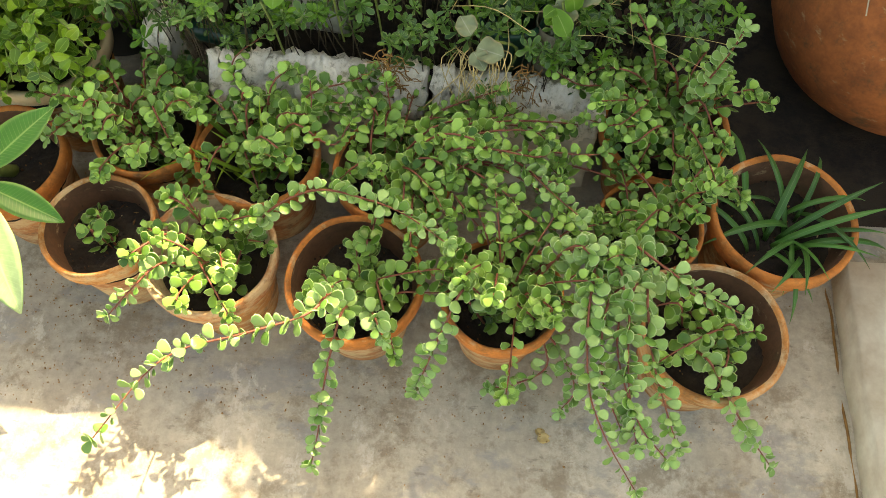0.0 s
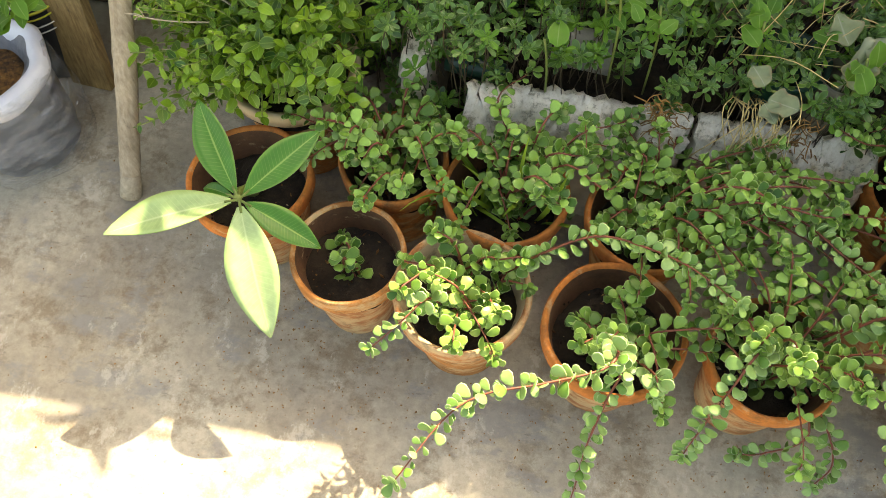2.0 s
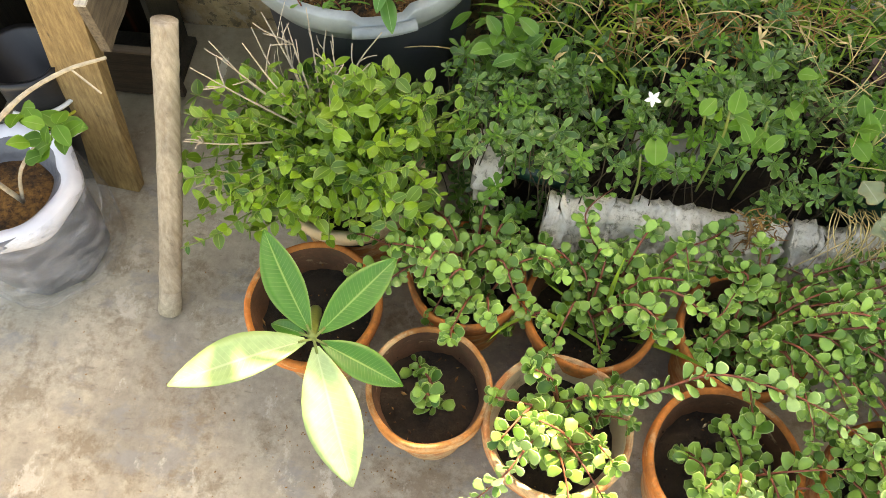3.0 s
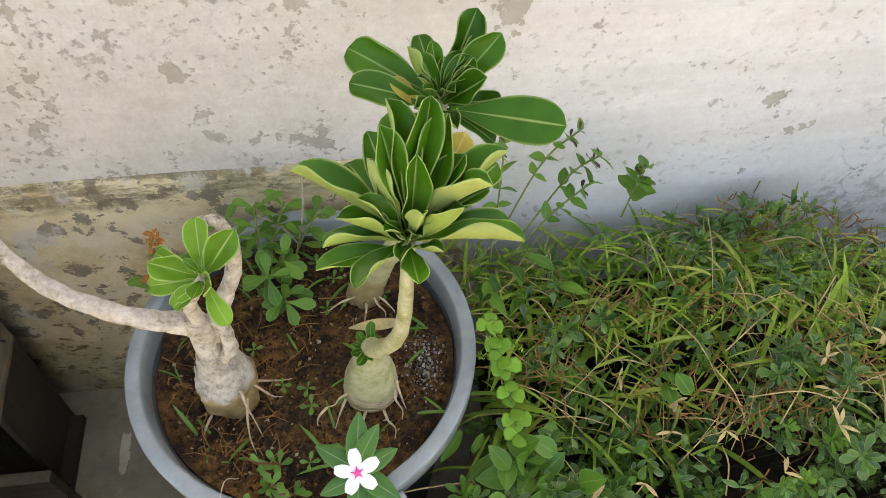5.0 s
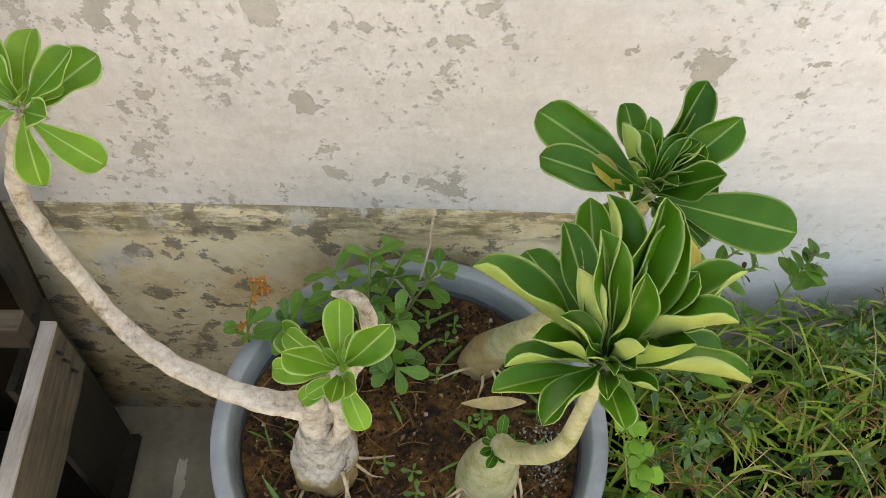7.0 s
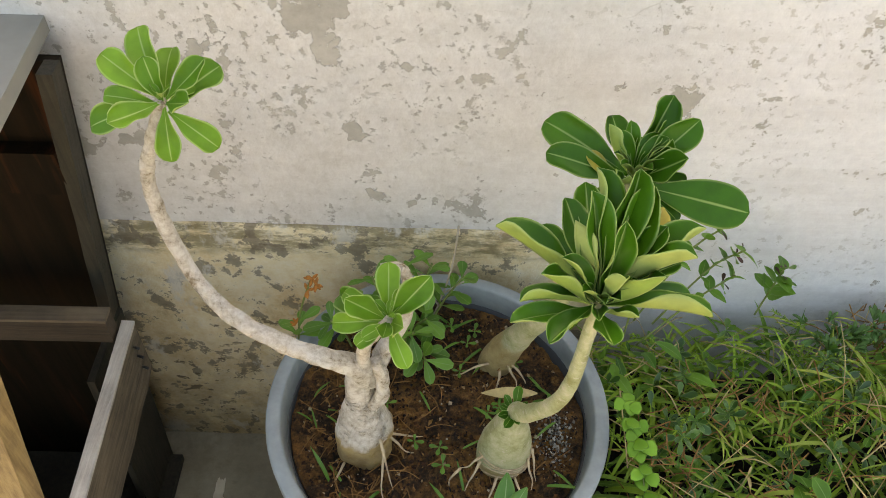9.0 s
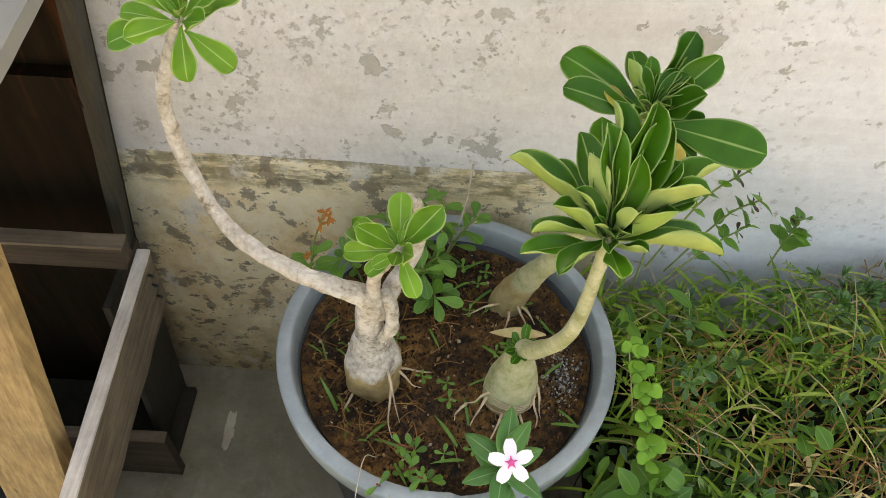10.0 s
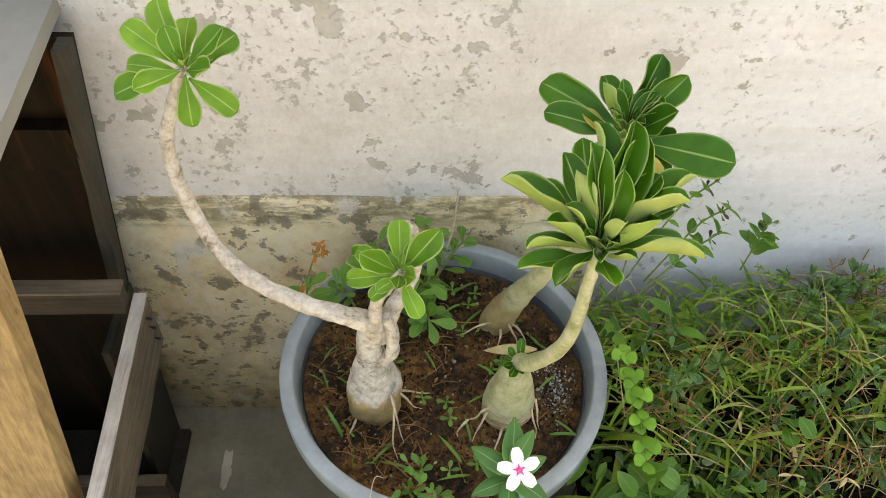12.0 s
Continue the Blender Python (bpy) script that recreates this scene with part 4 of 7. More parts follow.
def roots(parent, spots):
    for a, b in spots:
        a, b = Vector(a), Vector(b)
        bm = bmesh.new()
        tube(bm, curve_points([a, a.lerp(b, 0.35) + Vector((R(-.004, .004), -0.004, 0.007)), a.lerp(b, 0.7) + Vector((R(-.005, .005), R(-.004, .004), -0.003)), b], 12), [0.0019 * (1 - 0.065 * i) for i in range(13)], 6, 0.4, 150)
        part("root", bm, M_ROOT, parent, "thin pale aerial root")


# pale one with the long arching stem
PX, PY = 0.097, -0.008
da = thing("desert_rose", (PX, PY, 0.45), "pale-barked desert rose with a long arching stem and two rosettes", "plant", "desert roses in the tub")
caudex = lathe([(0.014, 0.432), (0.027, 0.442), (0.0325, 0.462), (0.0340, 0.484), (0.0335, 0.502), (0.0275, 0.520), (0.0205, 0.538), (0.0165, 0.556), (0.0150, 0.585), (0.0135, 0.612), (0.009, 0.628)], (PX, PY, 0), 56, 0.10, seed=3)
for v in caudex.verts:
    q = Vector((v.co.x - PX, v.co.y - PY, 0))
    v.co += q * (0.16 * noise.noise(v.co * 55) + 0.10 * noise.noise(v.co * 125))
part("caudex", caudex, M_BARK_PALE, da, "swollen pale wrinkled caudex")
limb(da, "stem", [(0.100, -0.008, 0.600), (0.098, -0.022, 0.640), (0.078, -0.029, 0.661), (0.045, -0.024, 0.670), (0.000, -0.008, 0.678), (-0.040, 0.016, 0.690), (-0.066, 0.036, 0.722), (-0.079, 0.044, 0.776), (-0.080, 0.046, 0.826), (-0.066, 0.046, 0.868), (-0.048, 0.046, 0.910)],
     [0.0125, 0.0118, 0.0102, 0.0091, 0.0084, 0.0078, 0.0073, 0.0068, 0.0064, 0.0058, 0.0050], M_BARK_PALE, 84, 16, 0.30, 80)
limb(da, "branch", [(0.110, -0.006, 0.59), (0.118, -0.002, 0.622), (0.134, 0.008, 0.655), (0.147, 0.013, 0.690), (0.149, 0.016, 0.722), (0.145, 0.020, 0.738), (0.135, 0.024, 0.742), (0.122, 0.026, 0.740)], [0.010, 0.0095, 0.0085, 0.0075, 0.0065, 0.006, 0.0045, 0.002], M_BARK_PALE, 30, 11, 0.34, 70)
limb(da, "branch", [(0.104, -0.016, 0.625), (0.106, -0.026, 0.668), (0.112, -0.034, 0.700), (0.126, -0.038, 0.728), (0.134, -0.038, 0.744)], [0.008, 0.0072, 0.006, 0.0055, 0.004], M_BARK_PALE, 18, 10, 0.34, 70)
limb(da, "branch", [(0.110, -0.018, 0.560), (0.121, -0.017, 0.578), (0.122, -0.016, 0.612), (0.115, -0.014, 0.642)], [0.007, 0.0075, 0.0075, 0.006], M_BARK_PALE, 14, 10, 0.38, 70)
scars = bmesh.new()
for _ in range(40):
    a, z = R(3.3, 6.1), R(0.495, 0.60)
    r0 = 0.0340 - max(0, z - 0.495) * 0.27
    c = Vector((PX + r0 * math.cos(a), PY + r0 * math.sin(a), z))
    u, w = Vector((-math.sin(a), math.cos(a), 0)), Vector((0, 0, 1))
    s = R(0.003, 0.006)
    tube(scars, [c + u * math.cos(q) * s + w * math.sin(q) * s * R(0.7, 1.0) for q in np.linspace(0, 6.1, 10)], 0.0009, 5, 0.4, 200)
part("leaf_scar", scars, M_BARK_PALE, da)["kind"] = "stuff"
roots(da, [((0.118, -0.034, 0.515), (0.133, -0.066, 0.456)), ((0.122, -0.036, 0.495), (0.126, -0.085, 0.452)), ((0.128, -0.018, 0.49), (0.158, -0.02, 0.456)), ((0.126, -0.008, 0.48), (0.165, 0.004, 0.453)), ((0.075, -0.036, 0.46), (0.062, -0.062, 0.452))])
FRONT, UPRIGHT, LEVEL = (0, -0.6, 0.8), (0, -0.9, 0.4), (0, -0.3, 1.0)
rosette(da, (-0.046, 0.045, 0.912), [((-0.072, 0.085, 0.954), UPRIGHT, YOUNG[0], 1.0), ((-0.094, 0.065, 0.940), FRONT, YOUNG[1], 0.95), ((-0.091, 0.040, 0.922), FRONT, YOUNG[2], 0.95), ((-0.108, 0.030, 0.899), FRONT, YOUNG[0], 0.95), ((-0.081, 0.015, 0.908), FRONT, YOUNG[3], 1.15),
        ((-0.044, 0.020, 0.868), UPRIGHT, YOUNG[1], 1.05), ((-0.005, 0.030, 0.877), FRONT, YOUNG[0], 1.1), ((-0.006, 0.075, 0.926), FRONT, YOUNG[1], 1.25), ((-0.012, 0.070, 0.932), FRONT, YOUNG[3], 1.0), ((-0.020, 0.060, 0.922), FRONT, YOUNG[2], 0.95),
        ((-0.013, 0.022, 0.925), FRONT, YOUNG[3], 1.1), ((-0.048, 0.085, 0.940), UPRIGHT, YOUNG[2], 1.0), ((-0.057, 0.055, 0.943), UPRIGHT, YOUNG[1], 1.2)], M_YOUNGLEAF, 0.003, 3, (0.012, 0.018))
rosette(da, (0.133, -0.036, 0.742), [((0.132, -0.004, 0.778), UPRIGHT, YOUNG[0], 1.1), ((0.167, -0.033, 0.792), (-0.1, -0.8, 0.6), YOUNG[1], 0.95), ((0.072, 0.004, 0.728), FRONT, YOUNG[2], 0.85), ((0.094, -0.035, 0.768), FRONT, YOUNG[3], 1.15), ((0.079, -0.028, 0.720), FRONT, YOUNG[1], 0.8),
        ((0.113, -0.056, 0.740), FRONT, YOUNG[2], 1.3), ((0.150, -0.075, 0.722), FRONT, YOUNG[0], 1.05), ((0.152, -0.062, 0.762), FRONT, YOUNG[3], 1.3), ((0.114, -0.012, 0.740), FRONT, YOUNG[1], 1.2), ((0.104, -0.058, 0.728), FRONT, YOUNG[2], 1.1), ((0.146, -0.020, 0.762), UPRIGHT, YOUNG[0], 1.1), ((0.090, -0.012, 0.748), FRONT, YOUNG[0], 0.9), ((0.130, -0.070, 0.752), LEVEL, YOUNG[3], 1.1)], M_YOUNGLEAF, 0.003, 4, (0.014, 0.022))

# green-skinned one with the big lower rosette
GX, GY = 0.258, -0.024
db = thing("desert_rose", (GX, GY, 0.45), "green-skinned desert rose with a dense rosette of folded leaves", "plant", "desert roses in the tub")
bottle_bm = lathe([(0.010, 0.436), (0.022, 0.445), (0.0292, 0.462), (0.0305, 0.482), (0.0285, 0.503), (0.0235, 0.524), (0.0175, 0.542), (0.0135, 0.556), (0.0105, 0.564)], (GX, GY, 0), 48, 0.07, (0.06, 0), 9)
for v in bottle_bm.verts:
    v.co.x -= 0.06 * 0.48
part("caudex", bottle_bm, M_BARK_GREEN, db, "smooth green bottle-shaped caudex")
limb(db, "stem", [(0.262, -0.024, 0.545), (0.265, -0.028, 0.570), (0.274, -0.044, 0.596), (0.290, -0.060, 0.640), (0.299, -0.068, 0.687), (0.304, -0.062, 0.735), (0.308, -0.055, 0.79)], [0.0135, 0.0112, 0.0092, 0.0080, 0.0072, 0.0064, 0.0060], M_BARK_GREEN, 34, 12, 0.14, 60)
bands = bmesh.new()
for z in (0.478, 0.484, 0.468, 0.49):
    tube(bands, [Vector((GX + 0.0308 * math.cos(a), GY + 0.0308 * math.sin(a), z + 0.004 * math.sin(a * 2 + z * 90))) for a in np.linspace(R(3.3, 3.9), R(5.4, 6.3), 14)], 0.0009, 5, 0.3, 90)
part("peeling_band", bands, M_ROOT, db)
roots(db, [((0.232, -0.044, 0.50), (0.205, -0.052, 0.486)), ((0.208, -0.052, 0.486), (0.196, -0.066, 0.470)), ((0.230, -0.046, 0.492), (0.214, -0.066, 0.458)), ((0.284, -0.040, 0.49), (0.29, -0.062, 0.456)), ((0.287, -0.036, 0.505), (0.296, -0.052, 0.458)), ((0.25, -0.054, 0.47), (0.235, -0.084, 0.455)), ((0.27, -0.054, 0.47), (0.28, -0.084, 0.455))])
BACK, ROLLED = (0.1, 0.38, 0.9), (0.0, 0.55, 0.8)
rosette(db, (0.308, -0.054, 0.795), [((0.229, -0.008, 0.844), BACK, BOAT[0], 0.9), ((0.262, 0.030, 0.806), LEVEL, FLAT[0], 0.9), ((0.266, -0.033, 0.857), (0.45, 0.5, 0.7), CUP[0], 0.95), ((0.244, -0.059, 0.816), (0, 0.45, 0.85), BOAT[1], 0.95), ((0.236, -0.074, 0.797), (0, 0.1, 1), FLAT[1], 0.9),
        ((0.264, -0.098, 0.800), (-0.35, 0.25, 0.9), BOAT[2], 1.15), ((0.312, -0.104, 0.800), LEVEL, FLAT[3], 1.35), ((0.397, -0.064, 0.806), ROLLED, BOAT[0], 0.92), ((0.398, -0.036, 0.796), (0, 0.05, 1), FLAT[2], 1.0), ((0.362, -0.050, 0.868), (-0.2, 0.6, 0.75), BOAT[1], 1.0),
        ((0.386, -0.018, 0.850), (0, 0.3, 0.9), BOAT[2], 0.85), ((0.308, -0.002, 0.892), (0.5, -0.9, 0.3), BOAT[1], 0.85), ((0.343, -0.006, 0.878), (-0.3, -0.9, 0.4), BOAT[2], 0.9), ((0.303, 0.052, 0.822), UPRIGHT, FLAT[3], 0.8), ((0.284, 0.024, 0.838), (0.2, -0.8, 0.6), FLAT[1], 0.85),
        ((0.318, -0.078, 0.842), (0.1, 0.5, 0.8), CUP[1], 1.0), ((0.356, -0.078, 0.836), ROLLED, CUP[0], 0.95), ((0.388, 0.002, 0.818), (-0.2, -0.6, 0.8), FLAT[0], 0.95), ((0.290, -0.030, 0.850), (0.2, -0.8, 0.5), BOAT[0], 0.8), ((0.334, -0.086, 0.808), (0, 0.2, 1), CUP[1], 1.0), ((0.296, -0.022, 0.884), (0.3, -0.9, 0.3), BOAT[0], 0.8), ((0.330, -0.010, 0.896), (-0.1, -0.9, 0.3), BOAT[1], 0.8), ((0.318, -0.040, 0.872), (0.1, -0.8, 0.5), BOAT[2], 0.85), ((0.280, -0.052, 0.848), (0.5, -0.3, 0.7), BOAT[1], 0.9), ((0.350, -0.030, 0.860), (-0.5, -0.6, 0.6), BOAT[0], 0.9), ((0.372, -0.030, 0.826), (-0.2, -0.2, 1), BOAT[1], 0.9), ((0.258, -0.060, 0.838), (0.3, 0.3, 0.9), BOAT[2], 0.9), ((0.300, -0.088, 0.822), (0, 0.4, 0.9), BOAT[0], 0.9)], M_DARKLEAF, 0.004, 9, (0.030, 0.048), BOAT, 0.86)
lone_leaf("leaf", TURNING[0], M_YELLOWLEAF, leaf_pose((0.322, -0.036, 0.803), (0.036, 0.031, 0.048), (-0.3, -0.8, 0.5), 0.072, 0.2), db, "yellowing leaf with a brown blotch")
for k in range(9):
    a = k * 0.7
    lone_leaf("leaf", FLAT[k % 2], M_DARKLEAF, leaf_pose((0.262, -0.026, 0.566), (math.cos(a), math.sin(a) - 0.3, 0.7), FRONT, R(0.018, 0.030)), db)

# the one at the back, thick stem, high rosette
dc = thing("desert_rose", (0.258, 0.112, 0.45), "thick-stemmed desert rose leaning to a high leaf rosette", "plant", "desert roses in the tub")
limb(dc, "stem", [(0.254, 0.114, 0.440), (0.260, 0.112, 0.470), (0.278, 0.100, 0.530), (0.300, 0.078, 0.605), (0.324, 0.066, 0.695), (0.340, 0.063, 0.780), (0.346, 0.062, 0.824)], [0.0235, 0.0230, 0.0155, 0.0115, 0.0086, 0.007, 0.0062], M_BARK_OLIVE, 34, 14, 0.18, 45)
roots(dc, [((0.246, 0.096, 0.475), (0.20, 0.088, 0.458)), ((0.268, 0.09, 0.48), (0.28, 0.073, 0.452)), ((0.258, 0.088, 0.47), (0.256, 0.064, 0.452)), ((0.272, 0.095, 0.475), (0.292, 0.08, 0.455))])
rosette(dc, (0.346, 0.062, 0.828), [((0.269, 0.113, 0.854), FRONT, FLAT[0], 1.0), ((0.271, 0.071, 0.850), FRONT, FLAT[2], 1.0), ((0.333, 0.124, 0.850), UPRIGHT, FLAT[1], 0.85), ((0.381, 0.126, 0.868), UPRIGHT, FLAT[3], 0.95), ((0.396, 0.078, 0.880), (-0.1, -0.7, 0.6), FLAT[1], 1.0),
        ((0.388, 0.108, 0.854), (-0.3, -0.8, 0.5), BOAT[2], 0.8), ((0.384, 0.041, 0.870), FRONT, FLAT[3], 1.1), ((0.402, 0.062, 0.826), FRONT, FLAT[2], 1.0), ((0.310, 0.082, 0.862), (0.3, 0.4, 0.8), CUP[0], 0.95), ((0.300, 0.040, 0.812), FRONT, FLAT[0], 1.1),
        ((0.356, 0.010, 0.836), LEVEL, CUP[1], 1.0), ((0.318, 0.028, 0.846), LEVEL, CUP[1], 0.9), ((0.372, 0.060, 0.868), UPRIGHT, BOAT[1], 0.8), ((0.342, 0.090, 0.868), UPRIGHT, FLAT[1], 0.8), ((0.392, 0.034, 0.806), LEVEL, FLAT[0], 0.9)], M_DARKLEAF, 0.004, 9, (0.026, 0.046), BOAT)
lone_leaf("leaf", shape_mesh("leaf", boat(0.40, 0.30, 0.10, 0.05, 0.05, 0.2, rows=24)), M_DARKLEAF, leaf_pose((0.352, 0.056, 0.824), (0.099, -0.022, -0.008), (0.05, -0.72, 0.75), 0.104), dc, "long broad outer leaf")
lone_leaf("leaf", TURNING[0], M_YELLOWLEAF, leaf_pose((0.330, 0.058, 0.822), (-0.028, 0.022, 0.030), (0.2, -0.8, 0.5), 0.038, 0.2), dc, "yellowing leaf with a brown blotch")
# dead leaf lying on the soil
fallen = thing("fallen_leaf", (0.275, 0.054, 0.455), "narrow yellow dead leaf lying on the tub soil", "leaf")
lone_leaf("leaf", shape_mesh("leaf", blade(1.0, 0.20, lanceolate, 12, 4, 0.5, 0.3, 0.1, 0.006)), [M_STRAW, M_LITTER], leaf_pose((0.305, 0.062, 0.462), (-0.064, -0.012, 0.020), (0, -0.5, 1), 0.072), fallen)

# periwinkle at the front of the tub
PERI = shape_mesh("leaf", blade(1.0, 0.44, ovate, 8, 4, 0.5, 0.12, 0.03, 0.008))
BLOOM = Vector((0.2465, -0.171, 0.604))
pw = thing("periwinkle", (0.240, -0.125, 0.45), "small periwinkle with one white pink-eyed flower", "plant")
limb(pw, "stem", [(0.240, -0.125, 0.445), (0.243, -0.145, 0.51), (0.246, -0.167, 0.59)], [0.002, 0.0018, 0.0015], M_GREENSTEM, 10, 6, 0.1)
for k, (a, z, s, el) in enumerate([(0.4, 0.552, 0.050, 0.3), (1.45, 0.565, 0.060, 0.9), (2.6, 0.557, 0.055, 0.4), (3.5, 0.540, 0.048, 0.1), (4.6, 0.545, 0.055, -0.1), (5.6, 0.550, 0.056, 0.15), (5.0, 0.515, 0.06, -0.2), (2.2, 0.525, 0.06, 0.2), (0.9, 0.570, 0.050, 0.8)]):
    lone_leaf("leaf", PERI, [M_PERI, M_PERI], leaf_pose((0.244, -0.152, z), (math.cos(a), math.sin(a), el), (0, -0.2, 1), s * 0.88), pw)
PETAL = shape_mesh("petal", blade(1.0, 0.62, lambda t: max(0.12, math.sin(math.pi * min(0.86, t * 0.8 + 0.06)) ** 0.8), 6, 4, 0.25, 0.05, 0.02, 0.012))
FN = Vector((-0.05, -0.55, 0.83)).normalized()
fx, fy = Vector((1, 0, 0)), FN.cross(Vector((1, 0, 0)))
bloom = part("flower", lathe([(0.0012, -0.02), (0.0014, 0.0)], (0, 0, 0), 6), M_PETAL, pw, "white five-petalled flower with a pink eye")
bloom.matrix_basis = leaf_pose(BLOOM, FN, (0, 0, 1)) @ Matrix.Rotation(radians(-90), 4, "X")
for k in range(5):
    a = radians(90 + 72 * k + 8)
    d = fx * math.cos(a) + fy * math.sin(a)
    ob = new("petal", PETAL)
    if not PETAL.materials:
        PETAL.materials.append(M_PETAL)
        PETAL.materials.append(M_PETAL)
    ob.parent = bloom
    ob.matrix_parent_inverse = bloom.matrix_basis.inverted()
    ob.matrix_basis = leaf_pose(BLOOM + d * 0.0015, d, FN, 0.0200)
eye_bm = bmesh.new()
tube(eye_bm, [BLOOM + FN * 0.0004, BLOOM + FN * 0.0022], 0.0030, 10)
for k in range(5):
    a = radians(90 + 72 * k + 8)
    d = fx * math.cos(a) + fy * math.sin(a)
    tube(eye_bm, [BLOOM + FN * 0.0012 + d * 0.002, BLOOM + FN * 0.0012 + d * 0.0062], [0.0011, 0.0004], 5)
part("eye", eye_bm, M_PINK, pw, "pink centre of the flower")

# small shrub and withered sprig at the back of the tub
OV = blade(1.0, 0.60, ovate, 6, 4, 0.4, 0.25, 0.06)
OV2 = blade(1.0, 0.48, obovate, 6, 4, 0.3, 0.15, 0.03)


def sprig_leaves(cloud, shape, pts, size, pairs, up=(0, 0, 1), jitter=0.4):
    """Opposite leaf pairs along a shoot."""
    n = len(pts) - 1
    for i in range(pairs):
        t = (i + 0.6) / pairs * n
        k = min(int(t), n - 1)
        p = pts[k].lerp(pts[k + 1], t - k)
        way = (pts[k + 1] - pts[k]).normalized()
        side = way.cross(Vector(up) + rand_dir() * 0.3)
        side.normalize()
        if i % 2:
            side = way.cross(side).normalized()
        for s in (-1, 1):
            d = side * s + way * R(0.3, 0.9) + rand_dir() * jitter * 0.5
            cloud.add(shape, leaf_pose(p, d, Vector(up) + way * 0.5 + rand_dir() * jitter, size * R(0.75, 1.2)))


shrub = thing("seedling_shrub", (0.13, 0.13, 0.45), "low bushy seedling with oval leaves beside the tub rim", "plant")
cl, st = Cloud(), bmesh.new()
for a, b in [((0.13, 0.13, 0.45), (0.095, 0.17, 0.55)), ((0.13, 0.13, 0.45), (0.15, 0.10, 0.53)), ((0.13, 0.13, 0.45), (0.165, 0.13, 0.52)), ((0.13, 0.13, 0.45), (0.075, 0.15, 0.52)), ((0.16, 0.15, 0.45), (0.21, 0.175, 0.55)), ((0.13, 0.13, 0.45), (0.135, 0.185, 0.56)), ((0.07, 0.13, 0.45), (0.045, 0.13, 0.51)), ((0.15, 0.13, 0.45), (0.165, 0.08, 0.50)), ((0.13, 0.13, 0.45), (0.17, 0.19, 0.555))]:
    pts = curve_points([a, Vector(a).lerp(Vector(b), 0.5) + Vector((0, 0, 0.012)), b], 8)
    tube(st, pts, 0.0016, 5)
    sprig_leaves(cl, OV2, pts[3:], 0.034, 5)
part("stem", st, M_GREENSTEM, shrub)
cl.place("foliage", M_BUSH, shrub, kind="stuff")
tw = bmesh.new()
for pts in ([(0.165, 0.16, 0.45), (0.185, 0.17, 0.52), (0.196, 0.175, 0.58), (0.20, 0.18, 0.635)], [(0.18, 0.165, 0.50), (0.16, 0.175, 0.53), (0.135, 0.18, 0.545)], [(0.185, 0.17, 0.52), (0.21, 0.17, 0.545)]):
    tube(tw, curve_points(pts, 8), 0.0014, 5, 0.3, 90)
part("twig", tw, M_TWIG, shrub, "bare grey twig")
sprig = thing("withered_sprig", (0.02, 0.12, 0.47), "sprig with withered orange blooms by the tub rim", "plant")
sb, sc = bmesh.new(), Cloud()
pts = curve_points([(0.005, 0.115, 0.49), (0.012, 0.12, 0.54), (0.028, 0.128, 0.59)], 8)
tube(sb, pts, 0.0013, 5)
part("stem", sb, M_GREENSTEM, sprig)
sprig_leaves(sc, OV2, pts[:4], 0.026, 3)
sc.place("foliage", M_BUSH, sprig, kind="stuff")
for c in ((0.03, 0.129, 0.592), (0.024, 0.125, 0.575), (0.005, 0.11, 0.525), (0.034, 0.127, 0.585)):
    ob_bm = bmesh.new()
    for k in range(5):
        d = rand_dir(0.4)
        tube(ob_bm, [Vector(c), Vector(c) + d * 0.006, Vector(c) + d * 0.010], [0.0012, 0.0022, 0.0008], 5, 0.3, 200)
    part("bloom", ob_bm, M_ORANGE, sprig, "withered orange petals")

# little weeds, pale stone, string
wl, wst = Cloud(), bmesh.new()
GR = blade(1.0, 0.10, strap, 6, 2, 0.7, 0.3)
for _ in range(70):
    a, rr = R(0, 6.28), 0.155 * math.sqrt(R(0.05, 1))
    p = Vector((TX + rr * math.cos(a), TY + rr * math.sin(a), 0))
    if math.hypot(p.x - 0.098, p.y) < 0.045 or math.hypot(p.x - 0.257, p.y + 0.012) < 0.045:
        continue
    p.z = tub_soil_z(p.x, p.y) + 0.002
    if rng.random() < 0.6:
        wl.add(GR, leaf_pose(p, (R(-1, 1), R(-1, 1), R(0.15, 0.7)), (0, 0, 1), R(0.02, 0.05)))
    else:
        for k in range(4):
            b = k * 1.57 + R(-0.3, 0.3)
            wl.add(OV2, leaf_pose(p + Vector((0, 0, 0.006)), (math.cos(b), math.sin(b), 0.4), (0, 0, 1), R(0.008, 0.014)))
for cx, cy, n in ((0.15, -0.10, 10), (0.14, -0.125, 8), (0.165, -0.135, 8), (0.13, -0.145, 5)):
    pts = curve_points([(cx, cy, 0.45), (cx + R(-.01, .01), cy - 0.008, 0.48), (cx + R(-.02, .02), cy - 0.015, 0.505)], 6)
    tube(wst, pts, 0.0012, 5)
    sprig_leaves(wl, OV2, pts, 0.017, n // 2)
weedlets = thing("weed_seedlings", (TX, TY, 0.45), "sparse weed seedlings and grass blades in the tub soil", "weeds", kind="stuff")
part("stem", wst, M_REDSTEM, weedlets)
wl.place("foliage", M_BUSH, weedlets, kind="stuff")
stone = thing("grit_heap", (0.322, 0.005, 0.455), "heap of crumbly pale grey grit on the tub soil", "grit", kind="stuff")
grit = Cloud()
